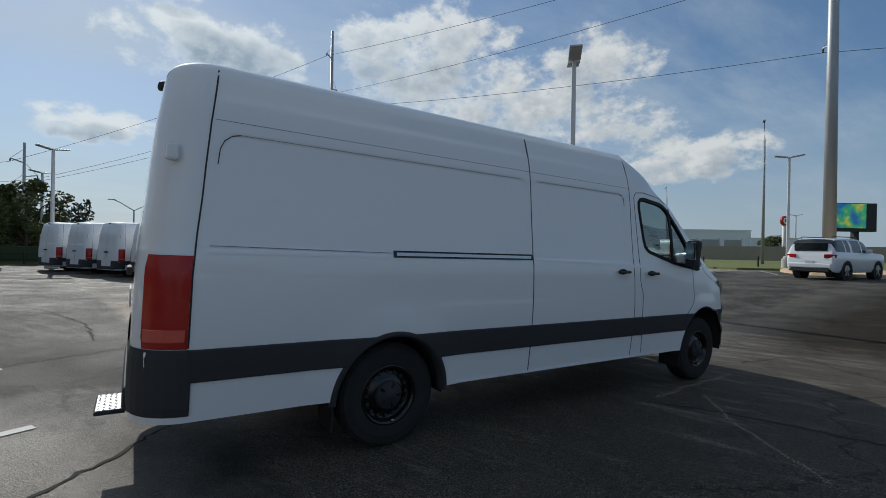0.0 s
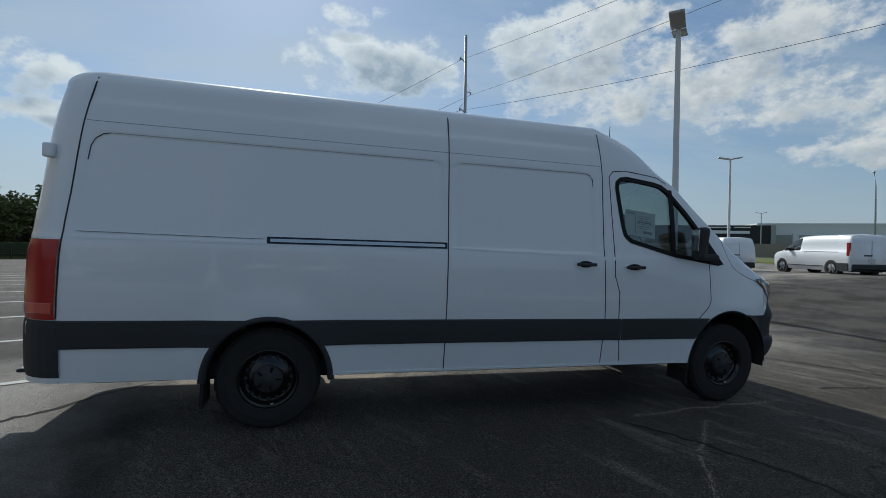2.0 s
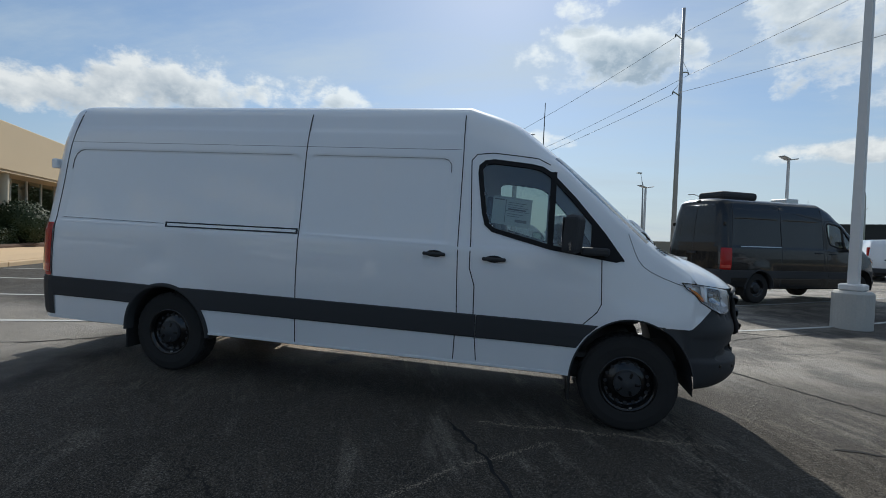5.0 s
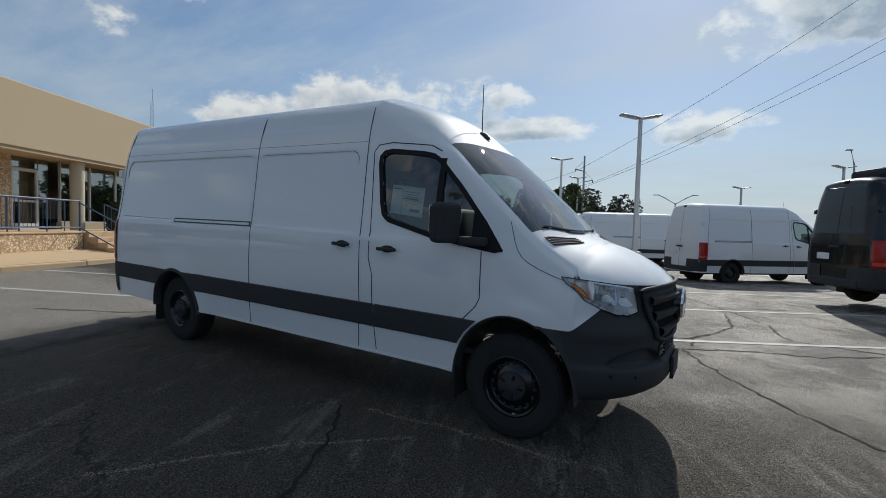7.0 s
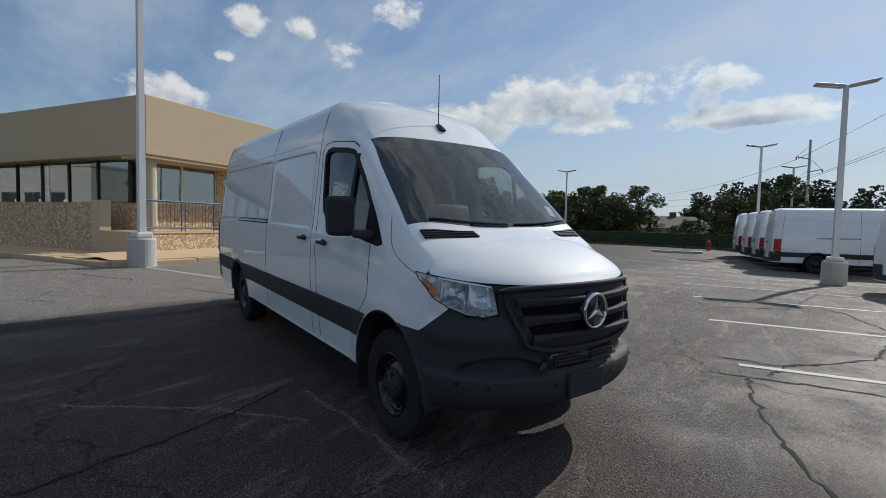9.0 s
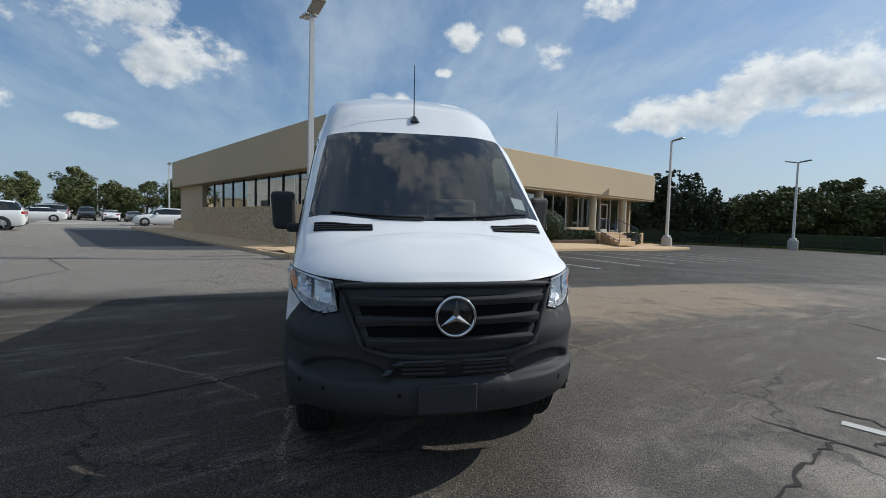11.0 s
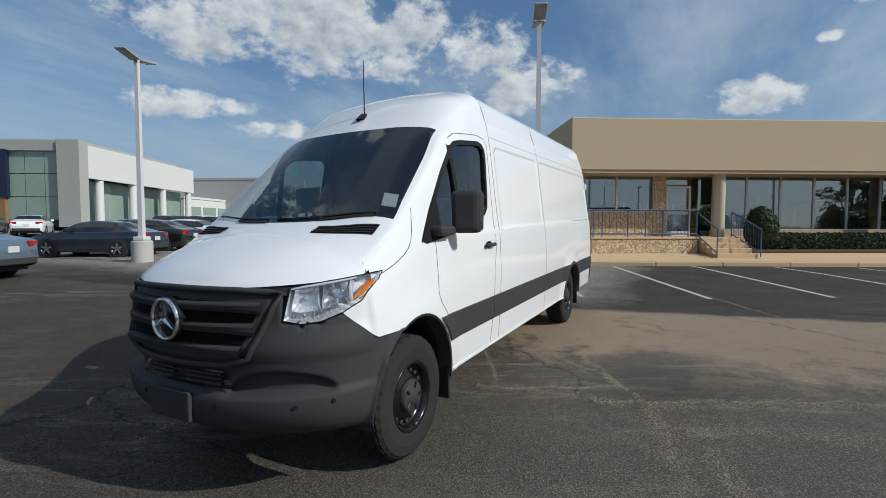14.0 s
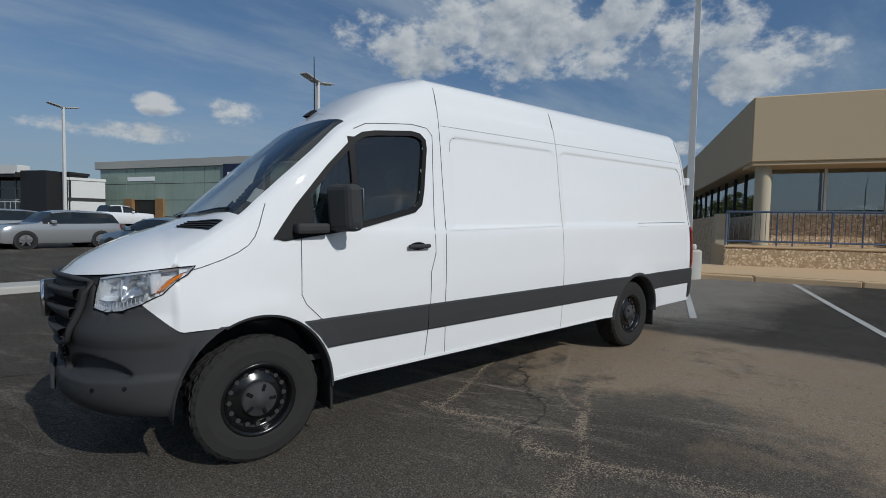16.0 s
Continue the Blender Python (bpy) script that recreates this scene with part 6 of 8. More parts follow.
def build_shop():
    shop = empty("showroom_building", label="low tan stucco showroom with glass front, round columns and raised porch", category="building")
    fascia = part("fascia", bbox(0, 0, SOFFIT, LENGTH, DEPTH, ROOF, 0.03), STUCCO, shop, "broad tan stucco band")
    part("soffit_trim", bbox(0.05, 0.05, SOFFIT - 0.09, LENGTH - 0.05, 1.3, SOFFIT - 0.002), STUCCO, shop)
    part("roof_box", bbox(8.7, 3, ROOF, 10.6, 5, ROOF + 0.62, 0.03), STUCCO, shop)
    part("floor_slab", bbox(0.05, 1.2, 0.1, LENGTH - 0.3, DEPTH - 0.2, FLOOR_Z, 0.02), CONCRETE, shop)
    part("porch_floor", bbox(-0.75, -0.9, 0.1, 5.72, 1.198, FLOOR_Z, 0.02), CONCRETE, shop)
    part("porch_floor", bbox(18.3, -0.9, 0.1, 24.3, 1.198, FLOOR_Z, 0.02), CONCRETE, shop)
    part("inner_floor", bbox(0.9, 1.5, FLOOR_Z, LENGTH - 1, 21.4, FLOOR_Z + 0.01), INNER_FLOOR, shop)
    # the hall is glazed on the far side too
    part("back_sill", bbox(0.9, 21.5, FLOOR_Z, LENGTH - 0.9, 21.7, 1.45), INNER, shop)
    part("back_header", bbox(0.9, 21.5, 3.25, LENGTH - 0.9, 21.7, SOFFIT), INNER, shop)
    for k in range(13):
        part("back_post", bbox(0.9 + 2.1 * k, 21.5, 1.45, 1.02 + 2.1 * k, 21.7, 3.25), ALU_FRAME, shop)
    for u in (5.4, 13.8, 20.5):
        part("inner_post", bbox(u, 9.0, FLOOR_Z, u + 0.35, 9.35, SOFFIT), INNER, shop)
    part("inner_wall", bbox(13.6, 12.0, FLOOR_Z, 17.0, 12.2, SOFFIT), INNER, shop)
    part("inner_wall", bbox(1.0, 7.0, FLOOR_Z, 4.6, 7.2, SOFFIT), INNER, shop)
    part("end_wall", bbox(LENGTH - 1.1, 1.4, 0.3, LENGTH - 0.9, DEPTH - 0.3, SOFFIT - 0.01), STUCCO, shop)
    for u in (0.42, 5.85, 13.85, 19.7, 23.75):
        c = lathe_bm([(0.215, 0.5), (0.215, SOFFIT)], 28, "z")
        for v in c.verts:
            v.co = Vector(blocal(v.co.x + u, v.co.y + 0.42, v.co.z))
        part("column", c, COLUMN, shop, "cream round column", smooth=True)
    # front windows, in three runs
    def run(u0, u1, z0, z1, n, w=1.3):
        st = (u1 - u0) / n
        for k in range(n):
            a, b = u0 + k * st, u0 + (k + 1) * st
            win = empty("shop_window")
            win.parent = shop
            g = part("pane", bbox(a + 0.03, w, z0 + 0.04, b - 0.03, w + 0.012, z1 - 0.04), SHOP_GLASS, win)
            g.visible_shadow = False
            for q in ((a, w - 0.04, z0, a + 0.035, w + 0.05, z1), (b - 0.035, w - 0.04, z0, b, w + 0.05, z1), (a + 0.035, w - 0.035, z1 - 0.05, b - 0.035, w + 0.05, z1), (a + 0.035, w - 0.035, z0, b - 0.035, w + 0.05, z0 + 0.05)):
                part("window_bar", bbox(*q), ALU_FRAME, win)
    run(0.75, 3.75, 2.0, SOFFIT - 0.01, 2)
    run(6.14, 14.54, 1.30, SOFFIT - 0.01, 6)
    run(14.95, 20.75, 1.30, SOFFIT - 0.01, 4)
    run(20.9, 22.1, 1.10, SOFFIT - 0.01, 1)
    run(23.5, 24.7, 1.10, SOFFIT - 0.01, 1)
    part("stone_panel", bbox(0.75, 1.24, FLOOR_Z, 3.75, 1.42, 2.0), STONE, shop, "pebbled stone panel under the window")
    part("stone_pier", bbox(3.75, 1.2, FLOOR_Z, 4.20, 1.45, SOFFIT - 0.01), STONE, shop)
    part("sill_wall", bbox(6.14, 1.22, 0.6, 20.75, 1.44, 1.30), STUCCO, shop)
    # glazed doors
    for u0 in (4.25, 22.12):
        door = empty("entrance_door")
        door.parent = shop
        for q in ((u0, 1.27, FLOOR_Z, u0 + 0.07, 1.36, 3.05), (u0 + 0.93, 1.27, FLOOR_Z, u0 + 1.0, 1.36, 3.05), (u0 + 0.07, 1.275, 2.95, u0 + 0.93, 1.355, 3.05), (u0 + 0.07, 1.275, FLOOR_Z, u0 + 0.93, 1.355, FLOOR_Z + 0.2), (u0 + 0.07, 1.275, 1.95, u0 + 0.93, 1.35, 2.02)):
            part("door_frame", bbox(*q), ALU_FRAME, door)
        part("door_glass", bbox(u0 + 0.07, 1.31, FLOOR_Z + 0.2, u0 + 0.93, 1.322, 2.95), SHOP_GLASS, door)
        part("transom_glass", bbox(u0, 1.31, 3.08, u0 + 1.0, 1.322, SOFFIT - 0.05), SHOP_GLASS, door)
        part("side_glass", bbox(u0 + 1.04, 1.31, FLOOR_Z, u0 + 1.42, 1.322, SOFFIT - 0.05), SHOP_GLASS, door)
    # side towards the road: strip of windows over a stone wall
    for k in range(9):
        a = 1.7 + 1.75 * k
        win = empty("side_window")
        win.parent = shop
        part("pane", bbox(0.60, a + 0.03, 2.0, 0.612, a + 1.72, SOFFIT - 0.1), SHOP_GLASS, win)
        part("window_bar", bbox(0.55, a - 0.03, 1.95, 0.66, a + 0.03, SOFFIT - 0.01), INK, win)
    part("side_stone_wall", bbox(0.5, 1.5, 0.2, 0.75, 18.0, 1.98), STONE, shop, "pebbled stone wall under the side windows")
    part("side_rear_wall", bbox(0.5, 18.0, 0.2, 0.75, DEPTH - 0.3, SOFFIT - 0.01), STUCCO, shop)
    return shop


build_shop()


def stone_apron():
    wall = empty("porch_wall", label="low pebbled stone retaining wall of the porch", category="wall")
    part("stone_face", bbox(-0.78, -1.12, 0.3, 4.15, -0.92, 1.00, 0.02), STONE, wall)
    part("coping", bbox(-0.80, -1.15, 1.00, 4.17, -0.90, 1.06, 0.015), CONCRETE, wall)
    ramp = empty("ramp_wall", label="pebbled stone side wall with a smooth end post", category="wall")
    part("stone_face", bbox(-0.55, 1.75, 0.2, -0.30, 16.0, 1.95), STONE, ramp)
    part("end_post", bbox(-0.62, 1.35, 0.2, -0.25, 1.75, 2.02, 0.01), COLUMN, ramp)


stone_apron()


def railing(pts, height=0.95, spacing=1.35, balusters=False, label="blue painted steel pipe railing"):
    """Pipe railing along site points (u, w, z)."""
    th = empty("railing", label=label, category="railing", group="porch railings")
    world_pts = [Vector(blocal(*p)) for p in pts]
    for h in ((height, 0.12) if not balusters else (height, 0.12)):
        part("rail", tube_bm([p + Vector((0, 0, h)) for p in world_pts], 0.022, 8), RAIL_BLUE, th)
    for a, b in zip(world_pts, world_pts[1:]):
        n = max(1, round((b - a).length / spacing))
        for k in range(n + 1):
            p = a.lerp(b, k / n)
            part("post", tube_bm([p, p + Vector((0, 0, height))], 0.02, 8), RAIL_BLUE, th)
        if balusters:
            m = max(2, round((b - a).length / 0.13))
            for k in range(1, m):
                p = a.lerp(b, k / m)
                part("baluster", tube_bm([p + Vector((0, 0, 0.12)), p + Vector((0, 0, height))], 0.008, 5), RAIL_BLUE, th)
    return th


railing([(-0.75, -1.02, 1.06), (4.15, -1.02, 1.06)])
railing([(-0.60, -0.55, 1.06), (4.12, -0.55, 1.06)], balusters=True)
railing([(4.15, -1.0, 1.06), (4.18, -2.15, 0.45)], 0.9, 1.2)
railing([(5.62, -0.7, 1.06), (5.62, -2.2, 0.45)], 0.9, 1.2, True)
railing([(18.45, -0.7, 1.06), (18.45, -2.2, 0.45)], 0.9, 1.2, True)
railing([(20.65, -0.7, 1.06), (20.65, -2.2, 0.45)], 0.9, 1.2, True)


def steps(u0, u1):
    th = empty("entrance_steps", label="four tan concrete entrance steps", category="steps", group="entrance steps")
    for k in range(4):
        part("step", bbox(u0, -2.15 + 0.30 * k, 0.30, u1, -0.9, 0.55 + 0.165 * k - 0.0, 0.012), CONCRETE, th)


steps(4.2, 5.58)
steps(18.5, 20.6)

# ---- pavement, kerb, painted bays ----
def site_ground(u, w):
    p = blocal(u, w)
    return ground_z(p[0], p[1])


def pavement():
    """Raised tan walk along the front and the near side of the building, with a stepped kerb."""
    def kerb_w(u):
        return float(np.interp(u, (-2.4, 1.2, 8.7, 27.0), (-2.2, -3.0, -3.5, -3.4)))

    def z_front(u, w):
        return site_ground(u, kerb_w(u)) + 0.14 + 0.13 * smoothstep(-2.4, -0.9, w)

    us = np.linspace(-2.35, 25.5, 40)
    rows = [[blocal(u, w, z_front(u, w)) for w in np.linspace(-0.85, kerb_w(u), 7)] for u in us]
    bm = grid_bm(rows)
    grid_bm([[blocal(u, kerb_w(u), z_front(u, kerb_w(u))), blocal(u, kerb_w(u) - 0.02, site_ground(u, kerb_w(u)) - 0.3)] for u in us], bm)
    bmesh.ops.recalc_face_normals(bm, faces=bm.faces)
    tagged(part("pavement", bm, CONCRETE), "tan concrete pavement along the showroom front", "pavement", kind="structure")
    level = z_front(-2.35, -2.2)
    rows = [[blocal(u, w, level + 0.004 * (w + 2.2)) for w in np.linspace(-0.85, 26, 16)] for u in np.linspace(-2.35, 0.6, 4)]
    bm = grid_bm(rows)
    grid_bm([[blocal(-2.35, w, level + 0.004 * (w + 2.2)), blocal(-2.37, w, -0.5)] for w in np.linspace(-2.2, 26, 16)], bm)
    bmesh.ops.recalc_face_normals(bm, faces=bm.faces)
    tagged(part("pavement_side", bm, CONCRETE), "tan concrete pavement beside the showroom", "pavement", kind="structure")
    for k in range(14):
        u0 = -2.4 + 2.0 * k
        b = box_bm(u0, -0.19, -0.3, u0 + 1.985, 0.0, site_ground(u0 + 1, -3.2) + 0.13, 0.025, 2)
        for v in b.verts:
            v.co.y += kerb_w(v.co.x)
        tagged(part("kerb", to_site(b), CONCRETE), "tan concrete kerb stone", "kerb", kind="structure")
    for k in range(12):
        w0 = -2.2 + 2.2 * k
        b = to_site(box_bm(-2.56, w0, -0.3, -2.36, w0 + 2.18, site_ground(-2.4, w0) + 0.13, 0.025, 2))
        tagged(part("kerb", b, CONCRETE), "tan concrete kerb stone", "kerb", kind="structure")
    bed = bbox(6.0, -1.0, 0.2, 18.25, 1.2, 0.62, 0.05)
    tagged(part("planting_bed", bed, MULCH), "brown mulch bed under the windows", "flower bed", kind="structure")


pavement()
BAYS = []
for k in range(-1, 9):
    a, b = (-12.45 - 0.92 * k, 0.40 + 2.13 * k), (-7.14 - 0.97 * k, 2.82 + 1.955 * k) if k >= 0 else (-6.58, 0.67)
    BAYS.append(tagged(strip_on_ground("bay_line", a, b, 0.10, LINE), "worn white painted bay line on asphalt", "road marking", "bay lines", "structure"))
LOT = Vector((0.852, 0.523))
CROSS = Vector((-0.523, 0.852))
for k in range(8):
    a = Vector((0.62, 3.23)) + CROSS * 2.56 * k
    tagged(strip_on_ground("bay_line", a, a + LOT * (12.6 if k else 12.9), 0.10, LINE), "worn white painted bay line on asphalt", "road marking", "bay lines", "structure")
for k in range(-1, 5):
    a = Vector((20.0, 9.0)) + CROSS * 2.8 * k
    tagged(strip_on_ground("bay_line", a, a + LOT * 5.2, 0.10, LINE), "worn white painted bay line on asphalt", "road marking", "bay lines", "structure")


def window_sign():
    """A pale board in the showroom window: a plain bar for the name over two words."""
    th = empty("window_sign", label="pale sign board with dark lettering standing in the showroom window", category="sign")
    part("board", bbox(11.8, 1.62, 1.12, 14.5, 1.66, 2.05, 0.01), SIGN_CREAM, th)
    part("name_bar", bbox(12.2, 1.605, 1.70, 14.1, 1.618, 1.88), INK, th)
    cu = bpy.data.curves.new("lettering", "FONT")
    cu.body, cu.size, cu.align_x, cu.extrude = "AUTO SALES", 0.42, "CENTER", 0.004
    cu.materials.append(INK)
    ob = new("lettering", cu)
    ob.parent = th
    o = Vector(blocal(13.15, 1.605, 1.24))
    m = Matrix.Identity(4)
    # front of the board looks along OUT; its right hand runs along ALONG
    for k, axis in enumerate((ALONG, Vector((0, 0, 1)), OUT)):
        for q in range(3):
            m[q][k] = axis[q]
    ob.matrix_world = Matrix.Translation(o) @ m


SIGN_CREAM = mat("cream_sign_board", (0.62, 0.58, 0.46), 0.6, noise_scale=2, amount=0.15)
window_sign()

# ---- parked cars ----
CAR_GLASS = mat("dark_car_glass", (0.012, 0.015, 0.016), 0.04, spec=0.8)
ALLOY = mat("alloy_wheel", (0.50, 0.51, 0.52), 0.3, 0.9)
PLATE = mat("plate_white", (0.6, 0.61, 0.6), 0.5)
PAINTS = {n: mat(n + "_car_paint", c, 0.3, coat=1.0, metal=mt, noise_scale=0.8, amount=0.04) for n, c, mt in (
    ("white", (0.78, 0.79, 0.80), 0.0), ("silver", (0.42, 0.43, 0.44), 0.5), ("dark_blue", (0.020, 0.028, 0.045), 0.2), ("black", (0.012, 0.012, 0.013), 0.0),
    ("blue_grey", (0.16, 0.22, 0.28), 0.4), ("grey", (0.13, 0.135, 0.14), 0.4), ("dark_red", (0.16, 0.012, 0.012), 0.2))}
# profiles: x from the front axle (forward positive); heights of underside, belt and top; half widths at belt and roof
CARS = {
    "sedan": dict(wb=2.87, wr=0.345, keys=[(0.86, 0.36, 0.60, 0.60, 0.62, 0.60), (0.78, 0.24, 0.74, 0.745, 0.80, 0.70), (0.40, 0.20, 0.86, 0.865, 0.90, 0.80), (-0.10, 0.20, 0.93, 0.94, 0.92, 0.80), (-0.42, 0.20, 0.96, 0.99, 0.925, 0.80), (-1.15, 0.20, 0.98, 1.38, 0.93, 0.62), (-1.75, 0.20, 0.99, 1.44, 0.93, 0.61), (-2.45, 0.20, 1.00, 1.40, 0.925, 0.60), (-3.20, 0.22, 1.02, 1.12, 0.91, 0.66), (-3.50, 0.24, 1.02, 1.035, 0.90, 0.76), (-3.82, 0.32, 0.95, 0.965, 0.84, 0.74), (-3.90, 0.42, 0.70, 0.71, 0.76, 0.70)], glass=(-0.42, -3.22), pillars=(-1.62, -2.62)),
    "suv": dict(wb=2.95, wr=0.375, keys=[(0.88, 0.40, 0.70, 0.70, 0.66, 0.62), (0.80, 0.28, 0.88, 0.885, 0.84, 0.74), (0.40, 0.24, 1.02, 1.03, 0.94, 0.82), (-0.20, 0.24, 1.08, 1.09, 0.955, 0.82), (-0.45, 0.24, 1.09, 1.13, 0.96, 0.82), (-1.10, 0.24, 1.10, 1.64, 0.965, 0.68), (-1.80, 0.24, 1.11, 1.73, 0.965, 0.68), (-2.90, 0.24, 1.13, 1.71, 0.96, 0.67), (-3.55, 0.26, 1.15, 1.64, 0.94, 0.64), (-3.80, 0.30, 1.14, 1.30, 0.92, 0.70), (-3.92, 0.34, 1.02, 1.03, 0.88, 0.76), (-3.97, 0.42, 0.76, 0.77, 0.80, 0.72)], glass=(-0.45, -3.82), pillars=(-1.75, -2.75)),
    "offroad": dict(wb=2.79, wr=0.39, keys=[(0.92, 0.46, 0.80, 0.80, 0.70, 0.66), (0.86, 0.36, 0.98, 0.985, 0.84, 0.76), (0.40, 0.32, 1.12, 1.13, 0.92, 0.84), (-0.35, 0.32, 1.15, 1.17, 0.93, 0.84), (-0.55, 0.32, 1.16, 1.22, 0.935, 0.82), (-1.05, 0.32, 1.16, 1.70, 0.935, 0.70), (-1.60, 0.32, 1.17, 1.79, 0.935, 0.70), (-3.30, 0.32, 1.19, 1.77, 0.93, 0.69), (-3.62, 0.34, 1.20, 1.66, 0.92, 0.68), (-3.72, 0.36, 1.18, 1.24, 0.91, 0.74), (-3.80, 0.40, 1.00, 1.01, 0.88, 0.80), (-3.83, 0.46, 0.70, 0.71, 0.84, 0.80)], glass=(-0.55, -3.70), pillars=(-1.45, -2.35, -2.85)),
    "small_van": dict(wb=3.20, wr=0.335, keys=[(0.86, 0.38, 0.66, 0.66, 0.66, 0.62), (0.78, 0.26, 0.86, 0.865, 0.82, 0.74), (0.40, 0.22, 1.04, 1.05, 0.92, 0.82), (0.00, 0.22, 1.10, 1.14, 0.945, 0.82), (-0.70, 0.22, 1.12, 1.68, 0.96, 0.74), (-1.20, 0.22, 1.13, 1.86, 0.965, 0.76), (-2.20, 0.22, 1.14, 1.91, 0.965, 0.78), (-3.90, 0.22, 1.14, 1.90, 0.96, 0.78), (-4.14, 0.24, 1.14, 1.86, 0.95, 0.77), (-4.20, 0.30, 1.14, 1.76, 0.93, 0.76), (-4.22, 0.34, 1.13, 1.60, 0.92, 0.80)], glass=(0.0, -1.30), pillars=()),
    "pickup": dict(wb=3.95, wr=0.40, keys=[(0.95, 0.55, 0.90, 0.90, 0.80, 0.78), (0.90, 0.45, 1.20, 1.205, 0.92, 0.86), (0.40, 0.42, 1.28, 1.29, 0.98, 0.90), (-0.45, 0.42, 1.30, 1.33, 0.99, 0.88), (-1.05, 0.42, 1.31, 1.84, 0.99, 0.74), (-1.80, 0.42, 1.32, 1.93, 0.99, 0.74), (-2.62, 0.42, 1.33, 1.88, 0.99, 0.73), (-2.82, 0.42, 1.33, 1.345, 0.985, 0.80), (-4.80, 0.44, 1.34, 1.345, 0.985, 0.90), (-5.10, 0.50, 1.32, 1.325, 0.97, 0.92)], glass=(-0.45, -2.80), pillars=(-1.70,)),
}


def build_car(kind, paint, m, label, name="parked_car", group="parked cars"):
    d = CARS[kind]
    keys = [(k[0], np.array(k[1:])) for k in d["keys"]][::-1]
    car = empty(name, m, label=label, category={"small_van": "van", "pickup": "pickup truck"}.get(kind, "car"), group=group)
    x1, x0 = d["keys"][0][0], d["keys"][-1][0]
    xs = np.linspace(x0, x1, 56)
    rows = []
    for x in xs:
        lo, belt, top, wb_, wt = mono(keys, float(x))
        lo2 = min(lo + 0.16, belt - 0.1)
        mid = lo2 + (belt - lo2) * 0.55
        h = top - belt
        rows.append([(x, wb_ * 0.90, lo), (x, wb_ * 0.985, lo2), (x, wb_ * 1.0, mid), (x, wb_ * 0.985, belt - 0.03), (x, wb_ * 0.955, belt), (x, wb_ + (wt - wb_) * 0.42, belt + h * 0.45), (x, wb_ + (wt - wb_) * 0.86, belt + h * 0.86), (x, wt * 0.93, belt + h * 0.965), (x, wt * 0.5, top), (x, 0.0, top + min(h, 0.3) * 0.06)])
    body, glass, rear = bmesh.new(), bmesh.new(), bmesh.new()
    g0, g1 = d["glass"]
    for sgn in (-1, 1):
        pts = [[(p[0], sgn * p[1], p[2]) for p in row] for row in rows]
        for i in range(len(pts) - 1):
            xm = (xs[i] + xs[i + 1]) / 2
            lo, belt, top, _, _ = mono(keys, float(xm))
            cut = False
            for j in range(9):
                quad = (pts[i][j], pts[i + 1][j], pts[i + 1][j + 1], pts[i][j + 1])
                side = j in (4, 5) and g1 < xm < g0 and top - belt > 0.12
                screen = j >= 6 and g1 < xm < g0 and abs(rows[i + 1][9][2] - rows[i][9][2]) / (xs[1] - xs[0]) > 0.32 and not (kind == "small_van" and xm < -1.2)
                if kind == "small_van" and xm < -1.25:
                    side = False
                if side and kind in ("offroad", "pickup") and any(abs(xm - p) < 0.06 for p in d["pillars"]):
                    side = False
                bmx = glass if (side or screen) else body
                bmx.faces.new([bmx.verts.new(v) for v in (quad if sgn < 0 else quad[::-1])])
    for end in (0, -1):
        row = rows[end]
        loop = [(p[0], p[1], p[2]) for p in row] + [(p[0], -p[1], p[2]) for p in row[-2::-1]]
        body.faces.new([body.verts.new(v) for v in loop])
    for b in (body, glass):
        bmesh.ops.remove_doubles(b, verts=b.verts, dist=0.0005)
        bmesh.ops.recalc_face_normals(b, faces=b.faces)
    part("body", body, paint, car, smooth=True)
    part("window_glass", glass, CAR_GLASS, car)
    wr = d["wr"]
    low = float(mono(keys, -d["wb"] / 2)[0])
    part("underbody", box_bm(x0 + 0.25, -0.70, low - 0.02, x1 - 0.2, 0.70, low + 0.2), CABIN, car)
    for sgn in (-1, 1):
        for ax in (0.0, -d["wb"]):
            wy = float(mono(keys, ax)[3])
            arch = lathe_bm([(wr + 0.055, wy - 0.28), (wr + 0.055, wy + 0.004), (wr - 0.02, wy + 0.006)], 24)
            for v in arch.verts:
                v.co = Vector((ax + v.co.x, sgn * v.co.y, wr + v.co.z))
            bmesh.ops.recalc_face_normals(arch, faces=arch.faces)
            part("wheel_arch", arch, CABIN, car)
            wh = empty("wheel")
            wh.parent = car
            wh.matrix_local = pose(ax, sgn * (wy - 0.10), wr, 0, 0, 0 if sgn > 0 else 180)
            t = lathe_bm([(wr * 0.66, -0.11), (wr * 0.8, -0.12), (wr - 0.02, -0.11), (wr, -0.09), (wr, 0.09), (wr - 0.02, 0.11), (wr * 0.8, 0.12), (wr * 0.68, 0.11)], 28)
            bmesh.ops.recalc_face_normals(t, faces=t.faces)
            part("tyre", t, RUBBER, wh, smooth=True)
            part("rim_barrel", lathe_bm([(wr * 0.69, 0.105), (wr * 0.64, 0.09), (wr * 0.62, 0.03), (0.001, 0.02)], 28), WHEEL_BLACK, wh, smooth=True)
            sp = bmesh.new()
            for k in range(5):
                b = box_bm(-0.03, 0.06, 0.02, 0.03, 0.098, wr * 0.67)
                me = bpy.data.meshes.new("spoke")
                for v in b.verts:
                    v.co = Matrix.Rotation(2 * math.pi * k / 5, 4, "Y") @ v.co
                b.to_mesh(me)
                b.free()
                sp.from_mesh(me)
                bpy.data.meshes.remove(me)
            part("spokes", sp, ALLOY, wh)
        # lamps
        lo, belt, top, wb_, wt = mono(keys, x0 + 0.10)
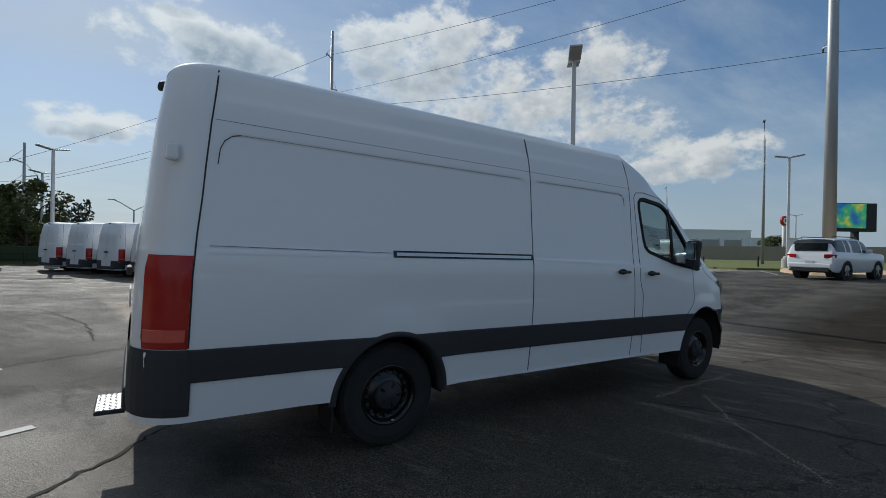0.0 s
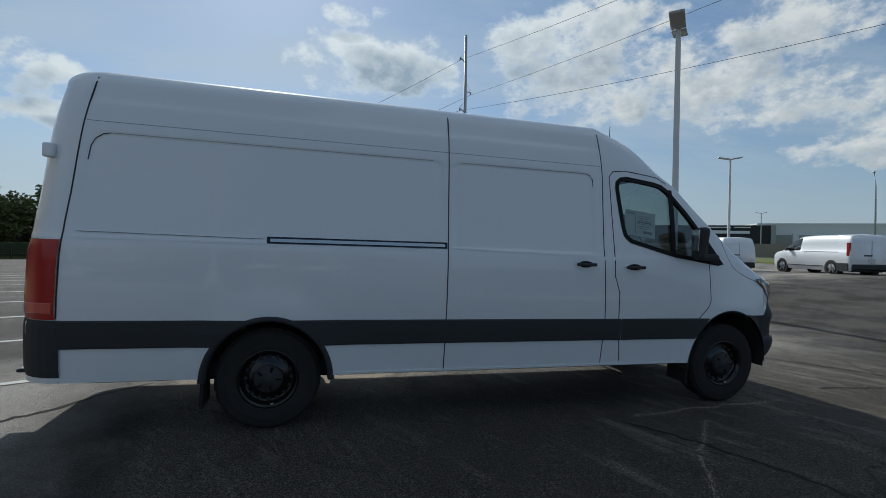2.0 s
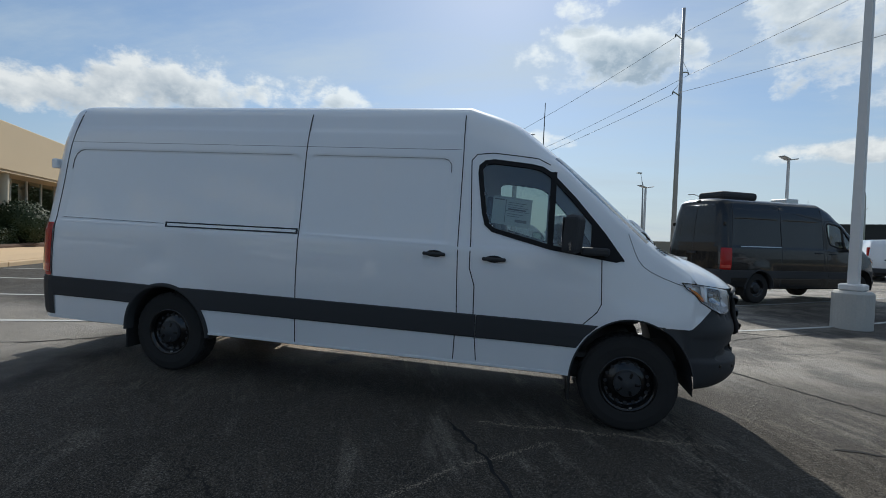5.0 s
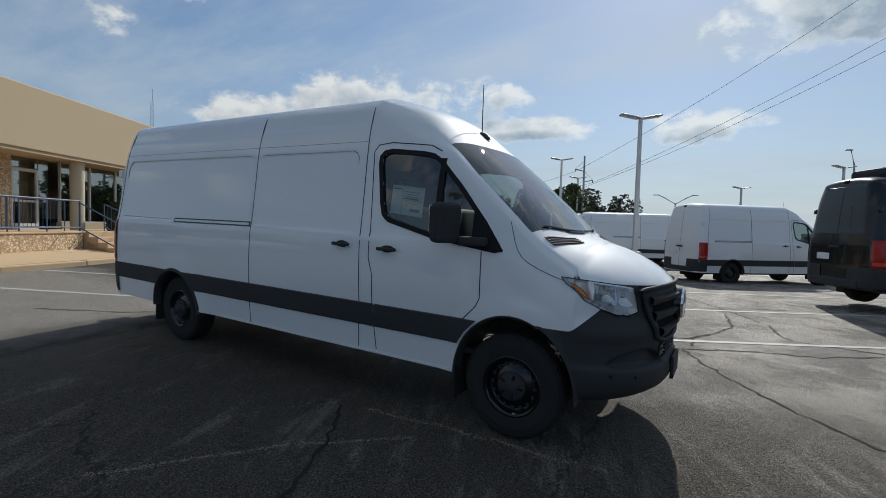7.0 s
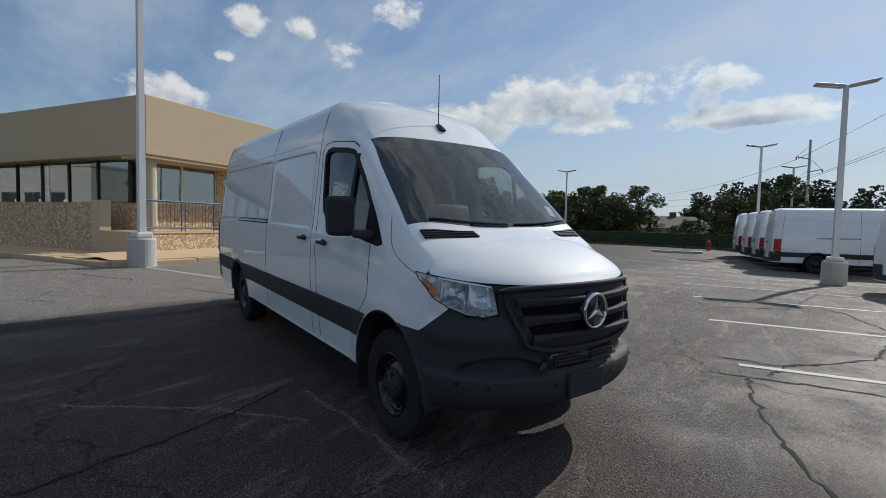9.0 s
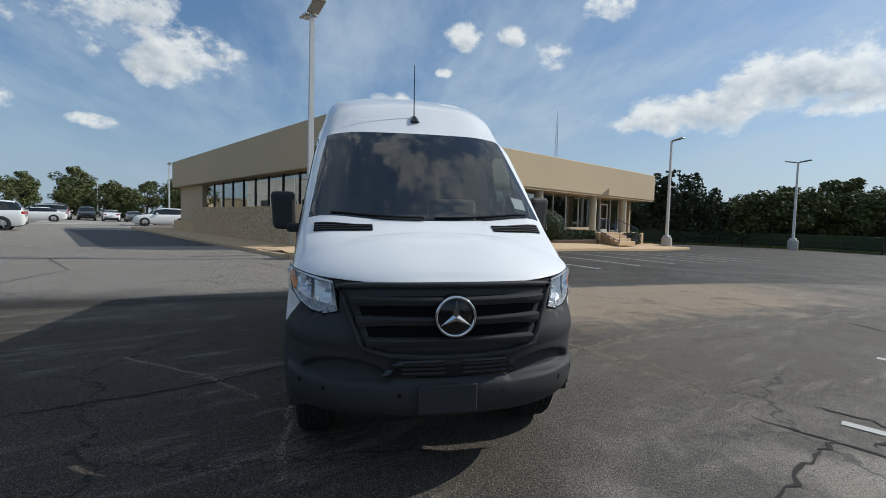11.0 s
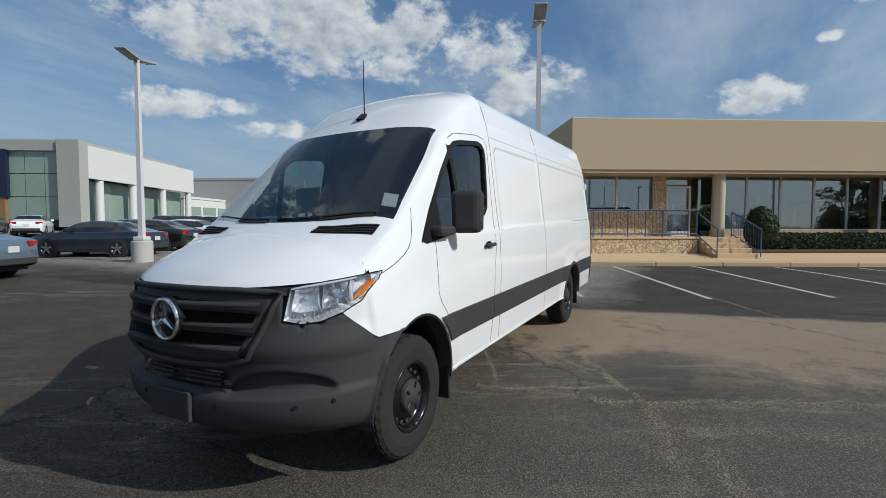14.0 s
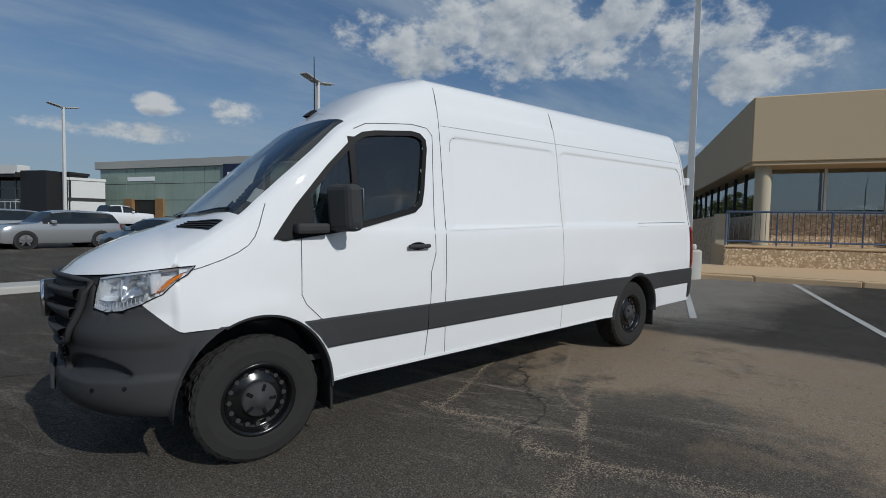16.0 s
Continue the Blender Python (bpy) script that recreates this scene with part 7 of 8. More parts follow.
        zt = 0.86 if kind == "sedan" else (1.0 if kind != "small_van" else 0.98)
        hi = 0.16 if kind in ("sedan", "suv", "offroad") else (0.45 if kind != "small_van" else 0.62)
        lampb = box_bm(x0 + 0.0, wb_ * (0.58 if kind != "small_van" else 0.90), zt - 0.07, x0 + (0.32 if kind != "small_van" else 0.22), wb_ * 1.005, zt - 0.07 + hi, 0.02)
        for v in lampb.verts:
            if v.co.x < x0 + 0.1 and v.co.y > wb_ * 0.9:
                v.co.x += 0.07
            v.co.y *= sgn
        bmesh.ops.recalc_face_normals(lampb, faces=lampb.faces)
        part("tail_light", lampb, RED_LENS, car, "red tail light")
        lo, belt, top, wb_, wt = mono(keys, x1 - 0.12)
        hl = box_bm(x1 - 0.36, wb_ * 0.55, belt - 0.17, x1 - 0.055, wb_ * 1.0, belt - 0.04, 0.02)
        for v in hl.verts:
            if v.co.x > x1 - 0.15 and v.co.y > wb_ * 0.85:
                v.co.x -= 0.08
            v.co.y *= sgn
        bmesh.ops.recalc_face_normals(hl, faces=hl.faces)
        part("headlight", hl, HEADLAMP, car)
        lo, belt, top, wb_, wt = mono(keys, g0 - 0.55)
        mi = box_bm(g0 - 0.62, wb_ * 0.97, belt + 0.02, g0 - 0.44, wb_ + 0.16, belt + 0.16, 0.03, 2)
        for v in mi.verts:
            v.co.y *= sgn
        bmesh.ops.recalc_face_normals(mi, faces=mi.faces)
        part("wing_mirror", mi, PLASTIC if kind in ("small_van",) else paint, car)
    part("grille", box_bm(x1 - 0.06, -0.36, float(mono(keys, x1 - 0.1)[1]) - 0.34, x1 + 0.008, 0.36, float(mono(keys, x1 - 0.1)[1]) - 0.14, 0.02), GLOSS_BLACK, car)
    part("rear_valance", box_bm(x0 - 0.015, -0.72, 0.34, x0 + 0.2, 0.72, 0.52, 0.03, 2), PLASTIC, car)
    part("number_plate", box_bm(x0 - 0.022, -0.16, 0.66, x0 + 0.01, 0.16, 0.82, 0.005), PLATE, car)
    if kind == "small_van":
        gap = bmesh.new()
        grid_bm([[(x0 - 0.012, q, z) for q in (-0.006, 0.006)] for z in np.linspace(0.5, 1.6, 5)], gap)
        part("door_gap", gap, SEAM, car)
        part("rear_bumper", box_bm(x0 - 0.05, -0.88, 0.32, x0 + 0.5, 0.88, 0.56, 0.05, 2), PLASTIC, car)
        for sgn in (-1, 1):
            part("lower_cladding", box_bm(x0 + 0.10, sgn * 0.955 - 0.02, 0.26, x0 + 0.72, sgn * 0.955 + 0.02, 0.60, 0.015, 2), PLASTIC, car)
            part("side_panel_line", box_bm(-3.55, sgn * 0.958 - 0.006, 1.10, -1.50, sgn * 0.958 + 0.006, 1.108, 0.002), SEAM, car)
        part("tail_handle", box_bm(x0 - 0.03, -0.02, 0.92, x0 + 0.0, 0.35, 0.98, 0.01), PLASTIC, car)
        part("side_rub_strip", box_bm(-2.75, -0.985, 0.40, -0.45, 0.985, 0.44, 0.01), PLASTIC, car)
    if kind == "offroad":
        for sgn in (-1, 1):
            part("roof_rail", tube_bm([(-1.2, sgn * 0.58, 1.80), (-1.3, sgn * 0.58, 1.85), (-3.2, sgn * 0.58, 1.84), (-3.3, sgn * 0.58, 1.79)], 0.02, 6), PLASTIC, car)
        part("rear_bumper_cover", box_bm(x0 - 0.03, -0.8, 0.50, x0 + 0.2, 0.8, 0.70, 0.04, 2), PAINTS["white"], car)
        part("rear_pane", box_bm(x0 + 0.075, -0.62, 1.22, x0 + 0.16, 0.62, 1.58, 0.02), CAR_GLASS, car)
    return car


TEMPLATES = {}


def place_car(kind, colour, x, y, heading, label):
    key = (kind, colour)
    m = on_ground(x, y, heading)
    if key not in TEMPLATES:
        TEMPLATES[key] = build_car(kind, PAINTS[colour], m, label)
        return TEMPLATES[key]
    return tagged(copy_thing(TEMPLATES[key], m), label)


# other vans of the row
row_van = build_van(4.325, 1.555, WHITE, on_ground(-0.6, 24.3, 31), "white high-roof panel van parked in the far row", detail=False)
for k in (1, 2, 3):
    copy_thing(row_van, on_ground(-0.6 - 1.38 * k, 24.3 + 2.25 * k, 31))
build_van(3.665, 1.25, WHITE, on_ground(3.5, 17.3, 42), "white short high-roof panel van parked in a bay", detail=False)
black_van = build_van(3.665, 1.25, BLACK_PAINT, on_ground(7.6, 11.2, 28), "black high-roof van with roof air conditioner", detail=False)
part("roof_unit", box_bm(-4.4, -0.42, 2.70, -3.2, 0.42, 2.92, 0.08, 2), PLASTIC, black_van)
part("roof_vent", box_bm(-1.95, -0.25, 2.70, -1.5, 0.25, 2.86, 0.02), ALU, black_van)
place_car("small_van", "white", 21.0, 14.6, 75, "white small panel van with black rear bumper")
place_car("small_van", "white", 19.0, 19.8, 78, "white small panel van with black rear bumper")
place_car("small_van", "white", 16.2, 24.6, 76, "white small panel van with black rear bumper")
place_car("offroad", "white", 22.1, 3.8, -6, "white boxy off-road car beside the grass island")
place_car("sedan", "blue_grey", -1.1, -16.25, 299, "blue-grey saloon car with paper in its side window")
place_car("sedan", "dark_blue", -7.4, -20.3, 295, "dark blue saloon car parked tail out")
place_car("sedan", "black", -9.9, -21.5, 295, "black saloon car parked tail out")
place_car("sedan", "white", -12.4, -22.6, 295, "white saloon car parked tail out")
place_car("suv", "silver", -19.6, -24.2, 295, "silver sport utility car")
place_car("suv", "white", -26.6, -22.5, 295, "large white sport utility car")
place_car("suv", "silver", 2.6, -23.8, 25, "silver sport utility car facing the drive")
place_car("suv", "silver", 5.5, -29.5, 25, "silver sport utility car in the second row")
place_car("pickup", "white", -4.0, -44.0, 205, "white pickup truck near the glass showroom")
place_car("suv", "white", -46.0, -19.5, 295, "large white sport utility car")

place_car("sedan", "dark_blue", -27.8, -26.6, 295, "dark saloon car between two light ones")
place_car("pickup", "black", -33.0, -29.5, 115, "black pickup truck in the second row")
place_car("suv", "white", -41.0, -33.0, 115, "white sport utility car in the second row")
for k in range(6):
    place_car("suv" if k % 2 else "sedan", ("white", "silver", "white", "grey", "dark_red", "white")[k], -48.5 - 8.2 * k, -31.5 - 4.1 * k, 295, "car in the long far row")
place_car("sedan", "blue_grey", -35.0, -39.8, 205, "blue saloon car near the grey hall")
place_car("suv", "silver", -31.0, -38.6, 205, "silver car near the white annex")
place_car("suv", "white", -26.5, -36.5, 205, "white sport utility car near the white annex")
place_car("suv", "grey", -22.5, -34.5, 205, "grey sport utility car near the white annex")
place_car("sedan", "silver", -18.5, -33.0, 205, "silver saloon car near the white annex")

place_car("sedan", "grey", -6.9, -45.9, 25, "dark grey saloon car before the glass showroom")
place_car("suv", "white", -10.3, -43.4, 235, "white sport utility car before the glass showroom")
place_car("sedan", "grey", -12.6, -42.8, 235, "dark grey saloon car before the glass showroom")
place_car("sedan", "white", -14.3, -40.0, 240, "white saloon car before the glass showroom")


def lot_island(x, y, turn, length, width, label):
    """A low rounded concrete divider at the end of a row of bays."""
    bm = bmesh.new()
    rows = []
    for h, inset in ((-0.15, 0.0), (0.10, 0.0), (0.135, 0.03), (0.14, 0.10), (0.14, 0.40)):
        row = []
        for k in range(28):
            a = 2 * math.pi * k / 28
            r = width / 2 * (1 - inset)
            px = r * math.cos(a) + (length / 2 - width / 2) * (1 if math.cos(a) > 0 else -1)
            row.append((px, r * math.sin(a), h))
        rows.append(row)
    grid_bm(rows, bm, close=True)
    bm.faces.new([bm.verts.new(p) for p in rows[-1]])
    bmesh.ops.recalc_face_normals(bm, faces=bm.faces)
    ob = part("lot_divider", bm, POLE_BASE)
    ob.matrix_world = on_ground(x, y, turn)
    tagged(ob, label, "kerb", kind="structure")


lot_island(2.6, -9.3, 12, 5.2, 0.9, "pale concrete divider at the end of the bays")
lot_island(-10.0, -14.9, 25, 2.6, 0.5, "pale concrete divider at the end of the bays")

for k in range(7):
    place_car("suv" if k % 3 == 0 else "sedan", ("white", "dark_red", "white", "black", "white", "grey", "white")[k], -64.0, -41.0 + 2.7 * k, 25 if k % 2 else 205, "car in the cross row at the far end")
place_car("suv", "grey", -50.5, -20.5, 295, "dark grey sport utility car in the far row")
place_car("sedan", "black", -53.5, -21.5, 295, "black saloon car in the far row")

# ---- lamp poles of the lots ----
for x, y, h, turn in ((-11.75, -1.75, 7.5, 20), (-2.0, 16.5, 6.3, 31), (5.45, 6.0, 7.5, 45), (-7.2, -14.6, 7.0, 25), (-23.4, -22.7, 6.8, 25), (26.4, 24.3, 8.1, 152), (29.96, 9.4, 7.4, 120), (-9.9, 31.4, 6.9, 31), (-11.8, 42.8, 6.7, 31), (83.0, 28.3, 7.4, 120), (68.8, 58.4, 7.4, 130), (14.0, 28.0, 6.9, 40), (1.95, 45.9, 5.9, 40), (7.66, 37.4, 6.4, 40), (-37.2, -29.2, 6.4, 25), (-57.8, -40.7, 6.8, 25), (-74.0, -49.0, 6.6, 25), (-94.3, -45.6, 6.6, 25), (-57.3, -21.1, 7.0, 25), (0.85, -34.4, 8.1, 25), (-26.2, 32.4, 6.6, 31)):
    lamp_pole(x, y, h, turn)
lamp_pole(-25.96, 21.45, 7.5, 25, heads=1)

# ---- power line ----
WOOD = mat("weathered_pole_wood", (0.20, 0.17, 0.14), 0.9, noise_scale=1.5, amount=0.3, bump=0.004, fine=20)
STEEL = mat("galvanised_pole_steel", (0.42, 0.43, 0.44), 0.5, 0.4, noise_scale=0.6, amount=0.15)
CABLE = mat("dark_cable", (0.02, 0.02, 0.022), 0.6)


def power_pole(x, y, height, r0, r1, material, label, arms, turn):
    th = empty("power_pole", on_ground(x, y, turn), label=label, category="utility pole", group="power line poles")
    part("mast", tube_bm([(0, 0, -0.5), (0, 0, height)], [r0, r1], 16), material, th, smooth=True)
    for z, s in arms:
        part("arm", tube_bm([(0, 0, z - 0.25), (s * 1.2, 0, z)], 0.06, 6), material, th)
        part("stay", tube_bm([(0, 0, z + 1.1), (s * 1.2, 0, z)], 0.02, 5), material, th)
        part("insulator", lathe_bm([(0.001, z - 0.30), (0.07, z - 0.28), (0.04, z - 0.2), (0.07, z - 0.14), (0.04, z - 0.05), (0.001, z)], 10, "z"), PLASTIC, th).location = (s * 1.2, 0, 0)
    return th


LINE_TURN = 42
B_POLE, C_POLE, D_POLE = (12.5, 47.4), (30.9, 7.5), (-14.8, 56.1)
power_pole(*B_POLE, 25.5, 0.26, 0.15, STEEL, "slim grey power pole with short arms", ((22.6, -1), (19.3, 1), (16.9, -1)), LINE_TURN)
power_pole(*C_POLE, 26.0, 0.38, 0.22, STEEL, "tall tapered steel power pole", ((14.6, 1), (19.8, -1), (23.2, 1)), LINE_TURN)
power_pole(*D_POLE, 10.9, 0.16, 0.11, STEEL, "slim grey power pole with short arms", ((9.2, -1), (7.9, 1), (6.8, -1)), LINE_TURN)


def cable(a, b, sag):
    pts = []
    for k in range(25):
        t = k / 24
        p = Vector(a).lerp(Vector(b), t)
        p.z -= sag * 4 * t * (1 - t)
        pts.append(p)
    th = empty("power_cable", label="thin dark overhead power cable", category="cable", group="power cables")
    part("wire", tube_bm(pts, 0.018, 5), CABLE, th)


def arm_tip(pole, z, s):
    a = radians(LINE_TURN)
    return (pole[0] + s * 1.2 * math.cos(a), pole[1] + s * 1.2 * math.sin(a), z - 0.3 + ground_z(*pole))


for zb, sb, zc, sc, zd in ((22.6, -1, 23.2, 1, 9.2), (19.3, 1, 19.8, -1, 7.9), (16.9, -1, 14.6, 1, 6.8)):
    cable(arm_tip(B_POLE, zb, sb), arm_tip(C_POLE, zc, sc), 0.5)
    cable(arm_tip(B_POLE, zb, sb), arm_tip(D_POLE, zd, sb), 0.6)
    cable(arm_tip(C_POLE, zc, sc), (52.0, -20.0, zc + 1), 0.6)
    cable(arm_tip(D_POLE, zd, sb), (-45.0, 84.0, zd - 1), 0.6)

# ---- trees, hedges ----
LEAF = mat("tree_leaves", (0.125, 0.150, 0.040), 0.7, noise_scale=0.5, amount=0.45)
LEAF_DARK = mat("dark_needles", (0.052, 0.074, 0.030), 0.8, noise_scale=0.5, amount=0.4)
BARK = mat("tree_bark", (0.10, 0.075, 0.055), 0.95, noise_scale=2, amount=0.4, bump=0.01, fine=20)
rng = random.Random(7)


def leaf_cloud(bm, centre, radius, count, size, flat=1.0):
    for _ in range(count):
        d = Vector((rng.gauss(0, 1), rng.gauss(0, 1), rng.gauss(0, 1))).normalized()
        p = Vector(centre) + Vector((d.x * radius, d.y * radius, d.z * radius * flat)) * (0.35 + 0.65 * rng.random() ** 0.5)
        u = Vector((rng.gauss(0, 1), rng.gauss(0, 1), rng.gauss(0, 0.6))).normalized()
        w = u.cross(Vector((rng.gauss(0, 1), rng.gauss(0, 1), rng.gauss(0, 1)))).normalized()
        s = size * (0.6 + 0.8 * rng.random())
        bm.faces.new([bm.verts.new(p + q) for q in (u * s, w * s * 0.55, -u * s, -w * s * 0.55)])


def build_tree(height, spread, leaves, kind, label, clumps=34):
    th = empty("tree", label=label, category="tree", group="trees round the lots")
    trunk = bmesh.new()
    tube_bm([(0, 0, -0.3), (0.05, 0.02, height * 0.25), (-0.05, 0.04, height * 0.55), (0, 0, height * 0.85)], [height * 0.028, height * 0.022, height * 0.014, 0.03], 8, trunk)
    crown = bmesh.new()
    if kind == "conifer":
        # a broad dark mass with ragged leaders that lean with the wind
        for k in range(11):
            a, r = rng.random() * 6.28, spread * 0.80 * rng.random() ** 0.6
            lean = rng.uniform(0.02, 0.16) * height
            top = height * (rng.uniform(0.55, 1.0) - 0.18 * r / spread)
            for q in range(11):
                t = q / 10
                z = height * 0.04 + (top - height * 0.04) * t
                wob = rng.gauss(0, 0.18)
                c = (r * math.cos(a) + lean * t * t + wob, r * math.sin(a) + lean * t * 0.4 + wob, z)
                leaf_cloud(crown, c, spread * 0.46 * (1 - 0.78 * t) + 0.12, int(64 * (1 - 0.55 * t)), 0.20, 0.75)
            tube_bm([(0, 0, height * 0.1), (r * math.cos(a), r * math.sin(a), height * 0.35), (r * math.cos(a) + lean * 0.9, r * math.sin(a) + lean * 0.35, top * 0.95)], [0.12, 0.08, 0.02], 6, trunk)
    else:
        low = 0.06 if kind == "bushy" else 0.30
        for k in range(clumps):
            a, zz = rng.random() * 6.28, rng.uniform(low, 0.97)
            rad = spread * (0.25 + 0.75 * math.sin(math.pi * min(1, max(0.15, (zz - low * 0.6) / (1.03 - low * 0.6)))) ** 0.8) * rng.random() ** 0.45 * 0.85
            c = (rad * math.cos(a), rad * math.sin(a), height * zz)
            leaf_cloud(crown, c, spread * rng.uniform(0.18, 0.34), 110, 0.15, 0.75)
            if k % 4 == 0:
                tube_bm([(0, 0, height * rng.uniform(0.15, 0.4)), (c[0] * 0.5, c[1] * 0.5, c[2] * 0.85), c], [0.09, 0.05, 0.015], 6, trunk)
    part("trunk", trunk, BARK, th, smooth=True)
    part("crown", crown, leaves, th)
    return th


def scaled(x, y, turn, s):
    return on_ground(x, y, turn) @ Matrix.Diagonal((s, s, s, 1))


ORIGIN = Matrix.Translation((0, 0, 0))
round_tree = build_tree(6.0, 2.8, LEAF, "round", "leafy green round tree")
round_tree.matrix_world = scaled(-17.5 - 9, 45.0, 0, 1.0)
pine = build_tree(7.6, 3.2, LEAF_DARK, "conifer", "dark ragged evergreen tree")
pine.matrix_world = scaled(-13.5, 73.0, 0, 1.0)
shrub = build_tree(4.6, 3.0, LEAF, "bushy", "wide bushy tree behind the fence", 46)
shrub.matrix_world = scaled(-30.0, 42.0, 0, 1.0)
spots = []
for k in range(16):
    spots.append((shrub if k % 3 else round_tree, -44 + 2.1 * k + rng.uniform(-1, 1), 40 + rng.uniform(-1, 5) + (4 if 8 < k < 13 else 0), rng.uniform(0.7, 1.1) * (0.48 if 8 < k < 14 else 1)))
for x, y, s in ((-33, 44, 1.0), (-35.5, 42, 0.95)):
    spots.append((round_tree, x, y, s))
for x, y, s in ((-17.3, 44.5, 0.72), (-17.0, 71, 1.12), (-20, 69, 1.0), (-22, 72, 1.2), (-25, 68, 1.05), (-28, 70, 1.15), (-31, 66, 0.95), (-13.5, 45, 0.5), (-38, 36, 0.65), (-42, 33, 0.7), (-45, 30, 0.6), (-47, 36, 0.65), (-40.5, 28.5, 0.58), (-42, 24.5, 0.52)):
    spots.append((pine, x, y, s))
for k in range(14):
    spots.append((shrub if k % 4 else round_tree, -52 - rng.uniform(0, 8), 2 + 2.8 * k, rng.uniform(0.6, 0.95)))
for k in range(48):
    spots.append((shrub if k % 3 else round_tree, -82 - rng.uniform(0, 22), -66 + 2.1 * k, rng.uniform(0.95, 1.45)))
for k in range(9):
    spots.append((shrub if k % 3 else pine, -42 - rng.uniform(0, 3), 15 + 2.3 * k, rng.uniform(0.7, 0.95) * (1 if k % 3 else 0.62)))
for x, y, sc in ((-38.3, 27.2, 0.72), (-36.9, 29.3, 0.95), (-35.9, 31.2, 0.90), (-34.9, 33.0, 0.72)):
    spots.append((pine, x, y, sc))
for x, y, sc in ((-34.0, 35.0, 0.95), (-33.0, 37.0, 1.05), (-31.0, 38.5, 1.05)):
    spots.append((shrub, x, y, sc))
spots.append((round_tree, -30.5, -33.5, 0.9))
spots.append((shrub, 104.0, 40.0, 1.0))
for src, x, y, s in spots:
    copy_thing(src, scaled(x, y, rng.uniform(0, 360), s))

HEDGE_LEAF = mat("clipped_hedge_leaves", (0.030, 0.060, 0.016), 0.7, noise_scale=2, amount=0.4)


def hedge(u0, u1, w0, w1, z0, z1):
    th = empty("hedge", label="low clipped dark green hedge under the windows", category="hedge", group="hedges at the showroom")
    core = bbox(u0 + 0.06, w0 + 0.06, z0, u1 - 0.06, w1 - 0.06, z1 - 0.06)
    part("core", core, HEDGE_LEAF, th)
    bm = bmesh.new()
    for _ in range(int(900 * (u1 - u0))):
        f = rng.choice("ttffe")
        u, w, z = rng.uniform(u0, u1), rng.uniform(w0, w1), rng.uniform(z0, z1)
        if f == "t":
            z = z1
        elif f == "f":
            w = w0
        else:
            u = rng.choice((u0, u1))
        p = Vector(blocal(u, w, z)) + Vector((rng.gauss(0, 0.03), rng.gauss(0, 0.03), rng.gauss(0, 0.03)))
        a = Vector((rng.gauss(0, 1), rng.gauss(0, 1), rng.gauss(0, 1))).normalized()
        b = a.cross(Vector((rng.gauss(0, 1), rng.gauss(0, 1), rng.gauss(0, 1)))).normalized()
        bm.faces.new([bm.verts.new(p + q) for q in (a * 0.045, b * 0.025, -a * 0.045, -b * 0.025)])
    part("foliage", bm, HEDGE_LEAF, th)


def bush(u, w, z, r, h):
    th = empty("bush", label="rounded clipped evergreen bush beside the entrance", category="bush", group="bushes at the showroom")
    core = bmesh.new()
    bmesh.ops.create_icosphere(core, subdivisions=3, radius=r * 0.86)
    c = Vector(blocal(u, w, z + h / 2))
    for v in core.verts:
        v.co = c + Vector((v.co.x, v.co.y, v.co.z * h / (2 * r))) * (1 + 0.10 * noise.noise(v.co * 3))
    part("core", core, HEDGE_LEAF, th)
    bm = bmesh.new()
    for _ in range(3600):
        d = Vector((rng.gauss(0, 1), rng.gauss(0, 1), rng.gauss(0, 1))).normalized()
        p = c + Vector((d.x * r, d.y * r, d.z * h / 2)) * (1 + 0.10 * noise.noise(d * 3 * r) + rng.gauss(0, 0.035))
        a = Vector((rng.gauss(0, 1), rng.gauss(0, 1), rng.gauss(0, 1))).normalized()
        b = a.cross(d).normalized()
        bm.faces.new([bm.verts.new(p + q) for q in (a * 0.05, b * 0.03, -a * 0.05, -b * 0.03)])
    part("foliage", bm, HEDGE_LEAF, th)


hedge(7.15, 12.5, -0.70, 0.15, 0.60, 1.16)
hedge(14.4, 18.2, -0.70, 0.15, 0.60, 1.14)
hedge(21.3, 22.5, -1.6, -0.95, 0.3, 1.0)
bush(6.85, -0.5, 0.58, 0.50, 1.56)
bush(13.35, -0.5, 0.58, 0.95, 1.70)

# ---- far ground: grass verge, fences, barrier ----
def verge(name, pts_in, pts_out, lift=0.10, label="mown grass verge with a concrete kerb"):
    n = 24
    rows = []
    for k in range(n + 1):
        t = k / n
        def along(pts):
            f = t * (len(pts) - 1)
            i = min(int(f), len(pts) - 2)
            return Vector(pts[i]).lerp(Vector(pts[i + 1]), f - i)
        a, b = along(pts_in), along(pts_out)
        row = []
        for q in range(9):
            p = a.lerp(b, q / 8)
            row.append((p.x, p.y, ground_z(p.x, p.y) + lift))
        rows.append([(a.x, a.y, ground_z(a.x, a.y) - 0.05)] + row)
    bm = grid_bm(rows)
    bmesh.ops.recalc_face_normals(bm, faces=bm.faces)
    return tagged(part(name, bm, GRASS), label, "grass", kind="structure")


